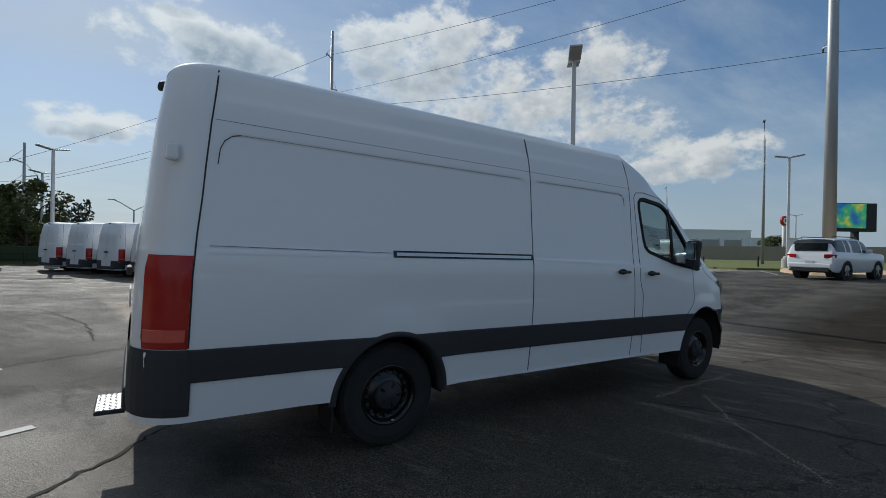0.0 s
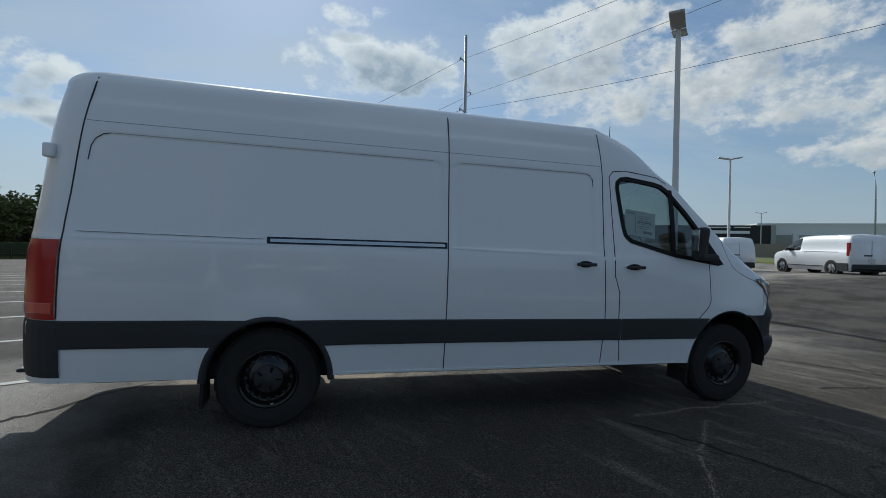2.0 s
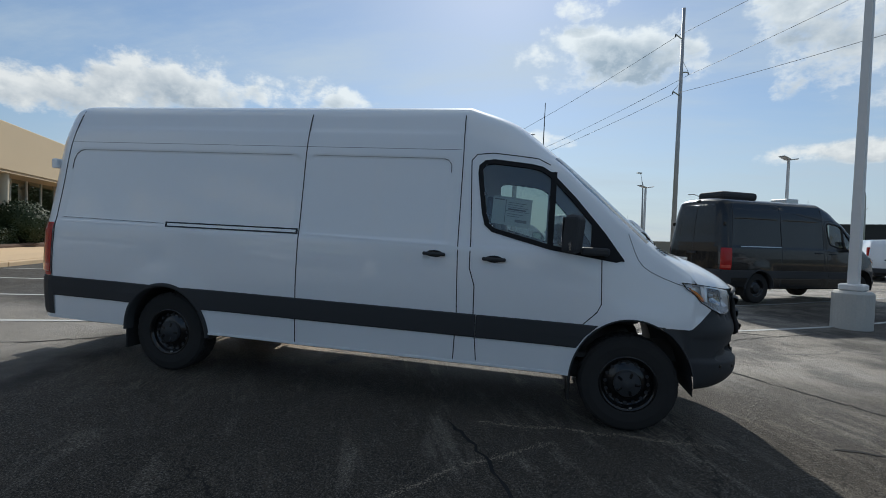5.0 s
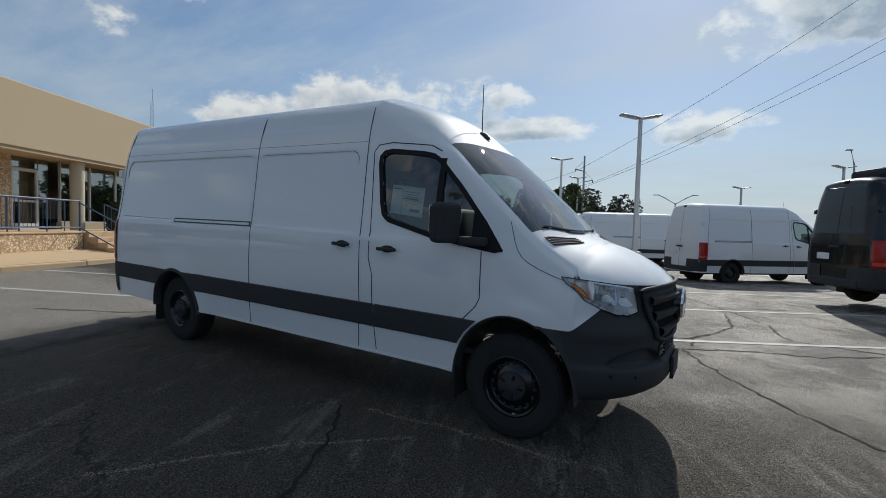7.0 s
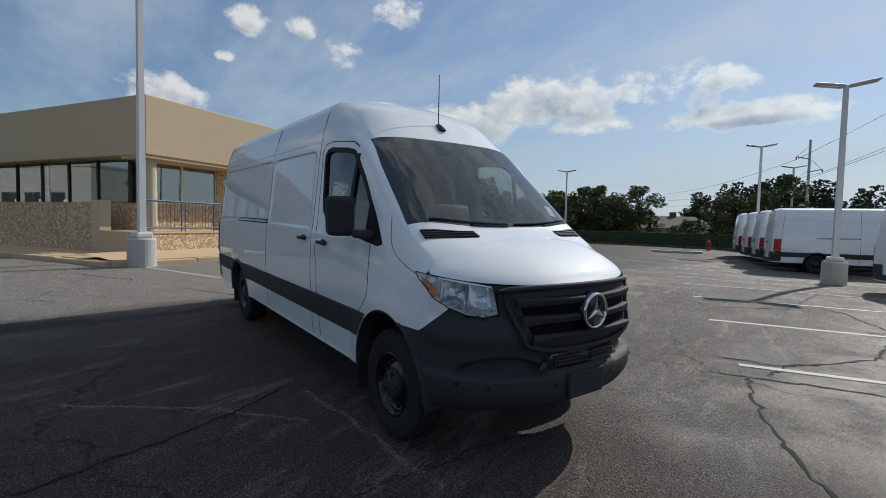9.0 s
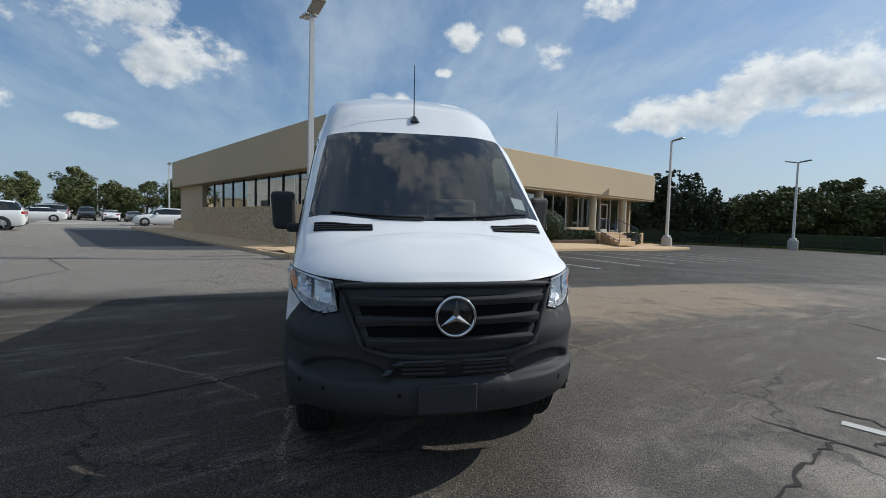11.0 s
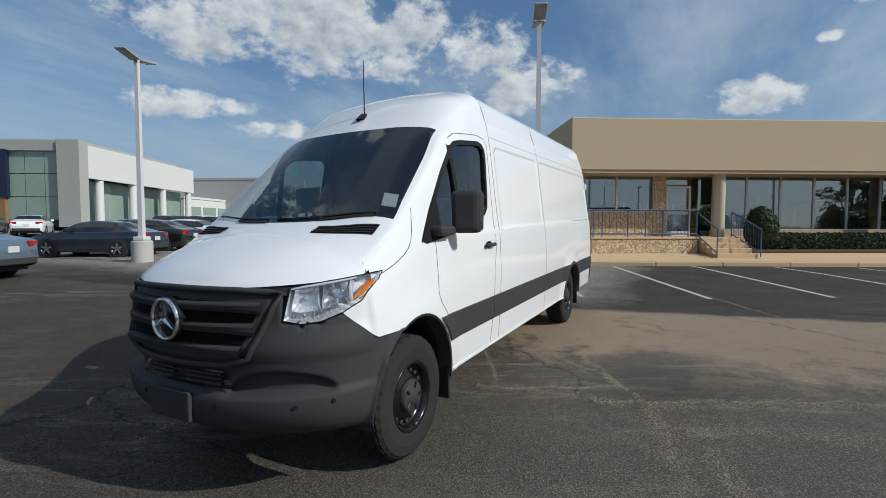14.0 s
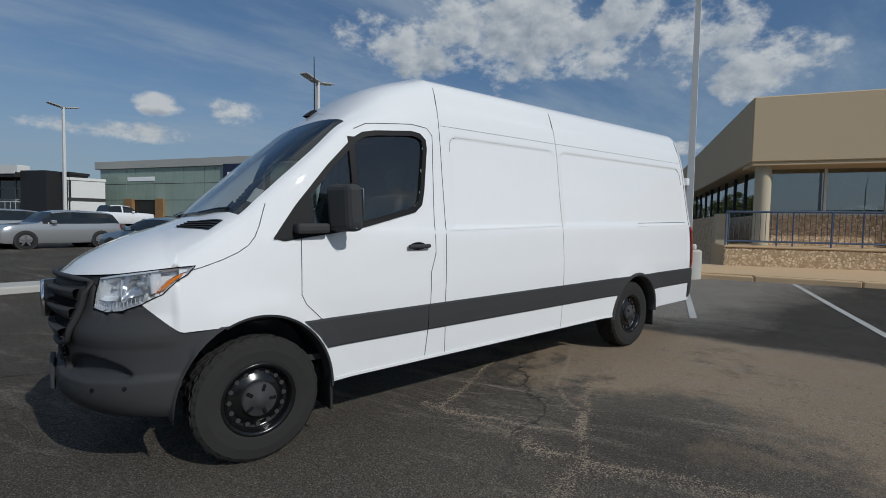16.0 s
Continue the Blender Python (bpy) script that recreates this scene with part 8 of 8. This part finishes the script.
verge("grass_verge", [(36, -14), (31, 4), (26.5, 10.8), (29, 14.5), (33.5, 25), (38, 36), (30, 56), (10, 68)], [(64, -14), (62, 6), (60, 16), (58, 24), (56, 34), (50, 46), (36, 62), (12, 76)], 0.13)
verge("grass_bank", [(2, 36.5), (-14, 36), (-32, 33.5), (-37, 20)], [(8, 60), (-14, 62), (-48, 50), (-60, 18)], 0.12)
verge("grass_far", [(44, -40), (62, 10), (52, 40), (20, 75), (-20, 75), (-70, 55)], [(300, -200), (500, 10), (400, 320), (20, 500), (-200, 480), (-480, 300)], 0.06, "far rough grassland")
island = bmesh.new()
rows = []
for k in range(17):
    a = math.pi * k / 16
    x, y = 29.0 - 6.2 * math.sin(a), 6.2 + 3.0 * math.cos(a) - 1.2 * math.sin(a)
    rows.append([(x - 0.05, y, ground_z(x, y) - 0.2), (x, y, ground_z(x, y) + 0.14), (x + 0.25, y, ground_z(x, y) + 0.15), (32.0, 6.2 + 2.0 * math.cos(a), ground_z(32, 6) + 0.17)])
grid_bm(rows, island)
bmesh.ops.recalc_face_normals(island, faces=island.faces)
tagged(part("kerb_island", island, CONCRETE), "tan concrete kerb of the grass island", "kerb", kind="structure")

BARRIER = mat("tan_barrier_wall", (0.36, 0.31, 0.25), 0.9, noise_scale=0.2, amount=0.2)
DARK_RAIL = mat("dark_fence_wood", (0.05, 0.04, 0.035), 0.9, noise_scale=2, amount=0.3)


def wall_line(name, pts, z0, z1, thick, material, label, cat):
    bm = bmesh.new()
    for a, b in zip(pts, pts[1:]):
        a, b = Vector((*a, 0)), Vector((*b, 0))
        s = (b - a).normalized().cross(Vector((0, 0, 1))) * thick / 2
        g0, g1 = ground_z(a.x, a.y), ground_z(b.x, b.y)
        lo = [bm.verts.new((p.x, p.y, g + z0)) for p, g in ((a - s, g0), (a + s, g0), (b + s, g1), (b - s, g1))]
        hi = [bm.verts.new((p.x, p.y, g + z1)) for p, g in ((a - s, g0), (a + s, g0), (b + s, g1), (b - s, g1))]
        for k in range(4):
            bm.faces.new((lo[k], lo[(k + 1) % 4], hi[(k + 1) % 4], hi[k]))
        bm.faces.new(hi)
    bmesh.ops.recalc_face_normals(bm, faces=bm.faces)
    return tagged(part(name, bm, material), label, cat, kind="structure")


wall_line("barrier_wall", [(70, -30), (66, 10), (56, 40), (34, 66), (10, 80)], 0.2, 2.0, 0.6, BARRIER, "long tan road barrier beyond the grass", "barrier")
wall_line("boundary_hedge", [(4, 37.2), (-14, 37.0), (-33, 34.5), (-38.5, 20), (-39, 6)], 0.0, 1.15, 0.7, HEDGE_LEAF, "dark boundary hedge behind the rail fence", "hedge")


def rail_fence(pts, label="low dark rail fence along the lot"):
    th = empty("rail_fence", label=label, category="fence", group="boundary fences")
    for a, b in zip(pts, pts[1:]):
        a, b = Vector((a[0], a[1], ground_z(*a))), Vector((b[0], b[1], ground_z(*b)))
        n = max(1, round((b - a).length / 2.4))
        for z in (0.35, 0.72):
            part("rail", tube_bm([a + Vector((0, 0, z)), b + Vector((0, 0, z))], 0.04, 6), DARK_RAIL, th)
        for k in range(n + 1):
            p = a.lerp(b, k / n)
            part("post", tube_bm([p - Vector((0, 0, 0.1)), p + Vector((0, 0, 0.85))], 0.06, 6), DARK_RAIL, th)


rail_fence([(2, 35.8), (-14, 35.4), (-31.5, 33.0), (-37, 20), (-37.5, 8)])
for x, y in ((32.0, 12.0), (31.2, 15.5), (30.0, 19.0), (28.0, 24.0), (33.0, 6.0)):
    th = empty("bollard", on_ground(x, y), label="short dark wooden bollard on the verge", category="bollard", group="bollards on the verge")
    part("stake", lathe_bm([(0.06, -0.2), (0.06, 0.82), (0.045, 0.87), (0.001, 0.88)], 10, "z"), DARK_RAIL, th)

# ---- other buildings ----
GREY_WALL = mat("grey_wall_panels", (0.40, 0.40, 0.38), 0.8, noise_scale=0.15, amount=0.1)
WHITE_WALL = mat("white_wall_panels", (0.68, 0.68, 0.66), 0.7, noise_scale=0.15, amount=0.08)
PALE_WALL = mat("pale_sheet_cladding", (0.82, 0.82, 0.80), 0.6, noise_scale=0.15, amount=0.08)
GREEN_GLASS = mat("pale_green_facade_glass", (0.31, 0.40, 0.345), 0.12, spec=0.7, noise_scale=0.4, amount=0.25)
NAVY = mat("navy_sign_panel", (0.012, 0.018, 0.05), 0.4)
SIGN_WHITE = mat("sign_white", (0.85, 0.86, 0.87), 0.4)
TIMBER = mat("warm_timber_cladding", (0.34, 0.19, 0.08), 0.6, noise_scale=1.5, amount=0.3)
BLACK_WALL = mat("black_wall_panels", (0.02, 0.02, 0.022), 0.6, noise_scale=0.2, amount=0.2)


class Frame:
    """A local frame for a building: origin, direction of its front, and its base height."""

    def __init__(self, x, y, dx, dy, z):
        self.o, self.a, self.z = Vector((x, y, 0)), Vector((dx, dy, 0)).normalized(), z
        self.n = Vector((-self.a.y, self.a.x, 0))

    def box(self, u0, w0, z0, u1, w1, z1, bevel=0.0):
        b = box_bm(u0, w0, z0, u1, w1, z1, bevel, 1)
        for v in b.verts:
            p = self.o + self.a * v.co.x + self.n * v.co.y
            v.co = Vector((p.x, p.y, self.z + v.co.z))
        bmesh.ops.recalc_face_normals(b, faces=b.faces)
        return b


def glass_showroom():
    # front runs from (-2.8, -70.6) to (-18.1, -44.6); w is negative towards the viewer's lot
    F = Frame(-2.8, -70.6, -15.3, 26.0, 1.9)
    th = empty("glass_showroom", label="modern car showroom with pale green glass grid and white wings", category="building")
    Lf = 30.2
    part("roof_band", F.box(-0.6, -0.3, 5.8, Lf + 1.2, 16, 6.7), GREY_WALL, th)
    part("core", F.box(0, 0.3, -0.6, Lf, 16, 5.8), BLACK_WALL, th)
    n = 19
    for k in range(n):
        a, b = Lf * k / n, Lf * (k + 1) / n
        for r, (z0, z1) in enumerate(((0.0, 1.95), (1.95, 3.9), (3.9, 5.8))):
            if r == 0 and k in (3, 4, 5, 6, 12, 13, 14, 15):
                continue
            part("glass_panel", F.box(a + 0.03, 0.0, z0 + 0.03, b - 0.03, 0.12, z1 - 0.03), GREEN_GLASS, th)
    for k in (3, 12):
        part("entrance_glass", F.box(Lf * k / n + 0.2, 0.15, -0.3, Lf * (k + 4) / n - 0.2, 0.25, 1.9), CAR_GLASS, th)
        part("timber_portal", F.box(Lf * k / n - 0.1, -0.25, -0.3, Lf * k / n + 1.2, 0.2, 2.1), TIMBER, th)
        part("timber_portal", F.box(Lf * (k + 4) / n - 1.2, -0.25, -0.3, Lf * (k + 4) / n + 0.1, 0.2, 2.1), TIMBER, th)
    part("end_pier", F.box(Lf - 0.2, -0.5, -0.6, Lf + 1.6, 0.6, 6.7), GREY_WALL, th)
    sign = part("sign_panel", F.box(20.6, -0.35, 1.9, 25.8, -0.02, 5.9), NAVY, th, "navy blue square sign panel with a pale bar")
    for k in range(5):
        part("sign_bar", F.box(21.25 + 0.82 * k, -0.40, 4.55, 21.9 + 0.82 * k, -0.352, 5.0), SIGN_WHITE, sign)
    part("lettering_bar", F.box(5.0, -0.05, 4.25, 9.6, -0.02, 4.75), SIGN_WHITE, th)
    # side wing with columns, seen from the van
    part("wing_band", F.box(Lf + 1.3, 0.6, 3.6, Lf + 1.6, 19.5, 6.4), WHITE_WALL, th)
    part("wing_glass", F.box(Lf - 0.2, 0.6, -0.3, Lf + 0.2, 19.0, 3.6), GREEN_GLASS, th)
    for w in (2.5, 7.5, 13.0, 18.8):
        c = lathe_bm([(0.35, -0.6), (0.35, 3.6)], 20, "z")
        for v in c.verts:
            p = F.o + F.a * (Lf + 1.2 + v.co.x) + F.n * (w + v.co.y)
            v.co = Vector((p.x, p.y, F.z + v.co.z))
        part("round_column", c, WHITE_WALL, th, smooth=True)
    return th


glass_showroom()


def simple_building(name, F, length, depth, height, material, label, parts=()):
    th = empty(name, label=label, category="building")
    part("wall", F.box(0, 0, -1.5, length, depth, height), material, th)
    part("roof_edge", F.box(-0.1, -0.1, height - 0.25, length + 0.1, depth + 0.1, height + 0.05), material, th)
    for nm, q, mm in parts:
        part(nm, F.box(*q), mm, th)
    return th


# long grey hall behind the cars: wall from (-49, -55.5) to (-75.6, -67.1)
simple_building("grey_hall", Frame(-49.0, -55.5, -26.6, -11.6, 1.6), 29, 30, 7.1, GREY_WALL, "large plain grey panel hall",
                [("roller_door", (5 + 5 * k, -0.06, 0, 8.2 + 5 * k, 0.1, 3.2), CABIN) for k in range(4)] + [("door_pier", (4.2 + 5 * k, -0.25, 0, 5.0 + 5 * k, 0.1, 2.2), WHITE_WALL) for k in range(4)])
simple_building("white_annex", Frame(-37.0, -57.0, -12.5, -5.5, 1.7), 12, 12, 3.6, WHITE_WALL, "low white annex with green glass bays",
                [("glass_bay", (0.6 + 3.8 * k, -0.08, 0.1, 3.8 + 3.8 * k, 0.1, 2.3), GREEN_GLASS) for k in range(3)])
simple_building("tan_lodge", Frame(-95.0, -78.0, -20, -8.7, 1.8), 16, 12, 4.2, STUCCO, "far low tan building")
dark_front = Frame(13.0, -80.3, -12.67, 16.56, 1.7)
simple_building("black_showroom", dark_front, 20.8, 2.2, 4.9, BLACK_WALL, "dark car showroom with tall glass front and pale canopy",
                [("glass_panel", (0.4 + 2.55 * k, -0.12, 0.1, 2.75 + 2.55 * k, 0.1, 4.1), CAR_GLASS) for k in range(6)]
                + [("pale_mullion", (0.2 + 2.55 * k, -0.2, 0.1, 0.38 + 2.55 * k, 0.1, 4.1), GREY_WALL) for k in range(7)]
                + [("transom", (0.4, -0.18, z, 15.6, 0.05, z + 0.12), GREY_WALL) for z in (1.75, 3.0)]
                + [("canopy", (-4, -2.2, 4.2, 15.9, 0.0, 4.75), BLACK_WALL), ("canopy_edge", (-4, -2.3, 4.55, 16.0, -2.2, 4.85), WHITE_WALL), ("roof_box", (-4, 0.4, 4.9, 12.5, 1.8, 5.9), WHITE_WALL), ("door_frame", (10.6, -0.3, 0.0, 14.2, 0.1, 1.65), WHITE_WALL)]
                + [("door_glass", (10.85 + 0.82 * k, -0.34, 0.15, 11.5 + 0.82 * k, -0.28, 1.5), CAR_GLASS) for k in range(4)]
                + [("black_fin", (15.9, -1.6, 0.0, 19.6, 0.0, 4.95), BLACK_WALL)])
simple_building("white_annex", Frame(0.5, -63.9, -3.1, 0.1, 1.7), 3.4, 4, 4.3, WHITE_WALL, "white service wall with a dark band and shutter",
                [("dark_band", (0, -0.1, 1.75, 3.4, 0.1, 2.1), BLACK_WALL), ("shutter", (0.2, -0.15, 0, 3.2, 0.05, 1.6), WHITE_WALL)])
# beyond the road
simple_building("long_white_warehouse", Frame(93.6, 80.8, 38.1, -24.6, 0.4), 45.3, 30, 7.0, PALE_WALL, "long white warehouse beyond the road",
                [("dock_bay", (2 + 6 * k, -0.2, 0, 6.6 + 6 * k, 0.1, 4.4), GREY_WALL) for k in range(7)] + [("dock_pier", (0.8 + 6 * k, -0.4, 0, 1.9 + 6 * k, 0.1, 4.8), PALE_WALL) for k in range(8)])
simple_building("white_low_hall", Frame(131.7, 56.2, 4.0, -9.9, 0.4), 10.7, 15, 5.0, PALE_WALL, "low white hall at the end of the warehouse")
BLACK_FRONT = Frame(54.3, 101.0, 38.0, -25.6, 0.4)
black_hall = simple_building("black_warehouse", BLACK_FRONT, 45.8, 20, 6.3, BLACK_WALL, "long black roadside building with pale lettering bars", [("pale_corner", (45.0, -0.2, 0.0, 45.9, 0.1, 6.35), GREY_WALL)])
for u0, u1, z0, z1 in ((33.3, 36.8, 4.5, 5.2), (37.0, 41.0, 4.5, 5.1), (32.0, 37.4, 5.75, 6.0), (38.0, 41.2, 5.75, 6.0), (8.3, 10.2, 5.0, 5.7)):
    part("lettering_bar", BLACK_FRONT.box(u0, -0.15, z0, u1, -0.02, z1), SIGN_WHITE, black_hall)


def billboard():
    F = Frame(80.9, 22.6, 0.83, -0.55, 0.2)
    th = empty("billboard", label="roadside digital billboard showing a bright landscape", category="billboard")
    part("post", F.box(3.4, 0.6, -1, 4.1, 1.3, 5.0), BLACK_WALL, th)
    part("cabinet", F.box(0, 0.05, 4.7, 6.2, 1.2, 8.9), BLACK_WALL, th)
    m = bpy.data.materials.new("lit_screen")
    m.use_nodes = True
    b = m.node_tree.nodes["Principled BSDF"]
    tc, nz, cr = (m.node_tree.nodes.new("ShaderNode" + n) for n in ("TexCoord", "TexNoise", "ValToRGB"))
    nz.inputs["Scale"].default_value = 0.6
    m.node_tree.links.new(tc.outputs["Object"], nz.inputs["Vector"])
    m.node_tree.links.new(nz.outputs[0], cr.inputs[0])
    els = cr.color_ramp.elements
    els[0].position, els[0].color, els[1].position, els[1].color = 0.35, (0.02, 0.10, 0.30, 1), 0.70, (0.55, 0.40, 0.05, 1)
    e = els.new(0.52)
    e.color = (0.04, 0.30, 0.12, 1)
    m.node_tree.links.new(cr.outputs[0], b.inputs["Base Color"])
    m.node_tree.links.new(cr.outputs[0], b.inputs["Emission Color"])
    b.inputs["Emission Strength"].default_value = 0.5
    part("screen", F.box(0.1, 0.0, 5.2, 4.6, 0.06, 8.8), m, th, "lit colourful screen")


billboard()


def radio_mast(x, y, h):
    th = empty("radio_mast", on_ground(x, y), label="thin far lattice radio mast", category="mast")
    for k in range(3):
        a = 2 * math.pi * k / 3
        part("leg", tube_bm([(0.35 * math.cos(a), 0.35 * math.sin(a), 0), (0.2 * math.cos(a), 0.2 * math.sin(a), h)], 0.035, 5), STEEL, th)
    part("lattice", tube_bm([(0.25 * math.cos(2.1 * k), 0.25 * math.sin(2.1 * k), h * k / 40) for k in range(41)], 0.03, 4), STEEL, th)
    part("tip", tube_bm([(0, 0, h), (0, 0, h + 2.0)], 0.04, 5), STEEL, th)


radio_mast(-80.8, 37.9, 20.8)


# ---- small things beyond the lot ----
def highway_lamp(x, y, h, turn):
    th = empty("highway_lamp", on_ground(x, y, turn), label="tall thin grey roadside lamp mast with a curved arm", category="lamp pole", group="road lamps")
    part("mast", tube_bm([(0, 0, -0.3), (0, 0, h * 0.5), (0.1, 0, h * 0.85), (0.5, 0, h)], [0.16, 0.12, 0.09, 0.06], 10), STEEL, th, smooth=True)
    part("lamp_head", box_bm(0.35, -0.14, h - 0.05, 1.05, 0.14, h + 0.10, 0.04, 2), LAMP_HEAD, th)
    part("small_arm", tube_bm([(0.03, 0, h * 0.66), (-0.35, 0, h * 0.70), (-0.55, 0, h * 0.69)], 0.04, 6), STEEL, th)


highway_lamp(47.5, 18.2, 14.8, 30)
highway_lamp(72.4, 43.8, 12.5, 60)
highway_lamp(52.9, 88.3, 12.6, 200)
highway_lamp(12.8, 64.9, 11.2, 200)


def round_sign(x, y):
    th = empty("round_sign", on_ground(x, y, -15), label="round red roadside sign on a white post", category="sign")
    part("post", tube_bm([(0, 0, -0.3), (0, 0, 4.8)], 0.22, 10), WHITE_WALL, th, smooth=True)
    disc = lathe_bm([(0.001, -0.16), (0.58, -0.16), (0.62, -0.10), (0.62, 0.10), (0.58, 0.16), (0.001, 0.16)], 28, "y")
    for v in disc.verts:
        v.co.z += 5.4
    part("disc", disc, SIGN_RED, th, "red disc")
    ring = lathe_bm([(0.20, -0.20), (0.20, -0.162), (0.40, -0.162), (0.40, -0.20), (0.20, -0.20)], 24, "y")
    for v in ring.verts:
        v.co.z += 5.4
    part("pale_ring", ring, SIGN_WHITE, th)


SIGN_RED = mat("red_sign_paint", (0.45, 0.02, 0.025), 0.45, noise_scale=2, amount=0.2)
round_sign(63.1, 22.3)


def hydrant(x, y):
    th = empty("fire_hydrant", on_ground(x, y, 30), label="small red fire hydrant beside the fence", category="hydrant")
    part("barrel", lathe_bm([(0.16, -0.1), (0.16, 0.05), (0.11, 0.08), (0.11, 0.50), (0.15, 0.52), (0.15, 0.57), (0.10, 0.68), (0.03, 0.74), (0.001, 0.75)], 16, "z"), SIGN_RED, th, smooth=True)
    part("nozzle", tube_bm([(-0.20, 0, 0.42), (0.20, 0, 0.42)], 0.055, 10), SIGN_RED, th)


hydrant(-13.6, 33.1)
kerb = bmesh.new()
rows = []
for k in range(25):
    a = 2 * math.pi * k / 24
    c, s = math.cos(a), math.sin(a)
    rows.append([(-12.7 + q * (c * 1.3), 27.0 + q * (s * 0.8 + c * 0.5), ground_z(-12.7, 27.0) + h) for q, h in ((1.0, -0.1), (1.0, 0.13), (0.86, 0.15), (0.85, 0.12))])
grid_bm(rows, kerb)
bmesh.ops.recalc_face_normals(kerb, faces=kerb.faces)
tagged(part("island_kerb", kerb, POLE_BASE), "pale concrete kerb round a small island", "kerb", kind="structure")
rows = []
for k in range(25):
    a = 2 * math.pi * k / 24
    c, s = math.cos(a), math.sin(a)
    rows.append([(-12.7 + q * (c * 1.3), 27.0 + q * (s * 0.8 + c * 0.5), ground_z(-12.7, 27.0) + 0.12) for q in (0.85, 0.4, 0.01)])
tagged(part("island_grass", grid_bm(rows), GRASS), "worn grass in a small island", "grass", kind="structure")

ROOF_BROWN = mat("weathered_brown_shingles", (0.13, 0.10, 0.085), 0.9, noise_scale=1.2, amount=0.3, bump=0.01, fine=9)


def small_house(x, y, turn):
    th = empty("house", on_ground(x, y, turn), label="far low house with a brown hipped roof", category="house")
    part("wall", box_bm(-5.5, -3.5, -0.4, 5.5, 3.5, 1.7), STUCCO, th)
    bm = bmesh.new()
    lo = [bm.verts.new(p) for p in ((-6, -4, 1.6), (6, -4, 1.6), (6, 4, 1.6), (-6, 4, 1.6))]
    hi = [bm.verts.new(p) for p in ((-3.5, 0, 3.1), (4.5, 0, 3.1))]
    for f in ((lo[0], lo[1], hi[1], hi[0]), (lo[2], lo[3], hi[0], hi[1]), (lo[1], lo[2], hi[1]), (lo[3], lo[0], hi[0])):
        bm.faces.new(f)
    part("roof", bm, ROOF_BROWN, th)
    part("chimney", box_bm(1.5, -0.3, 2.4, 2.1, 0.3, 3.6), ROOF_BROWN, th)


small_house(-29.5, 54.0, 55)


def double_lamp(x, y, h, turn):
    th = empty("highway_lamp", on_ground(x, y, turn), label="far grey road lamp with two slanting arms", category="lamp pole", group="road lamps")
    part("mast", tube_bm([(0, 0, -1.5), (0, 0, h - 1.2)], [0.13, 0.09], 8), STEEL, th, smooth=True)
    for s in (-1, 1):
        part("arm", tube_bm([(0, 0, h - 1.3), (s * 1.6, 0, h - 0.35), (s * 2.4, 0, h)], 0.06, 6), STEEL, th)
        part("lamp_head", box_bm(min(s * 2.2, s * 3.1), -0.12, h - 0.06, max(s * 2.2, s * 3.1), 0.12, h + 0.06, 0.03, 1), LAMP_HEAD, th)


double_lamp(22.0, 66.0, 8.5, -30)

double_lamp(-5.9, 73.5, 7.3, 20)


def wheel_stop(x, y, turn):
    ob = part("wheel_stop", box_bm(-0.85, -0.09, -0.02, 0.85, 0.09, 0.12, 0.03, 1), POLE_BASE)
    ob.matrix_world = on_ground(x, y, turn)
    tagged(ob, "low pale concrete wheel stop on the far lot", "wheel stop", "wheel stops")


for r in range(3):
    for k in range(7):
        wheel_stop(-42.5 - 5.5 * r - 1.0 * k * 0.9, -26.0 - 2.6 * r + 0.95 * k, 114)
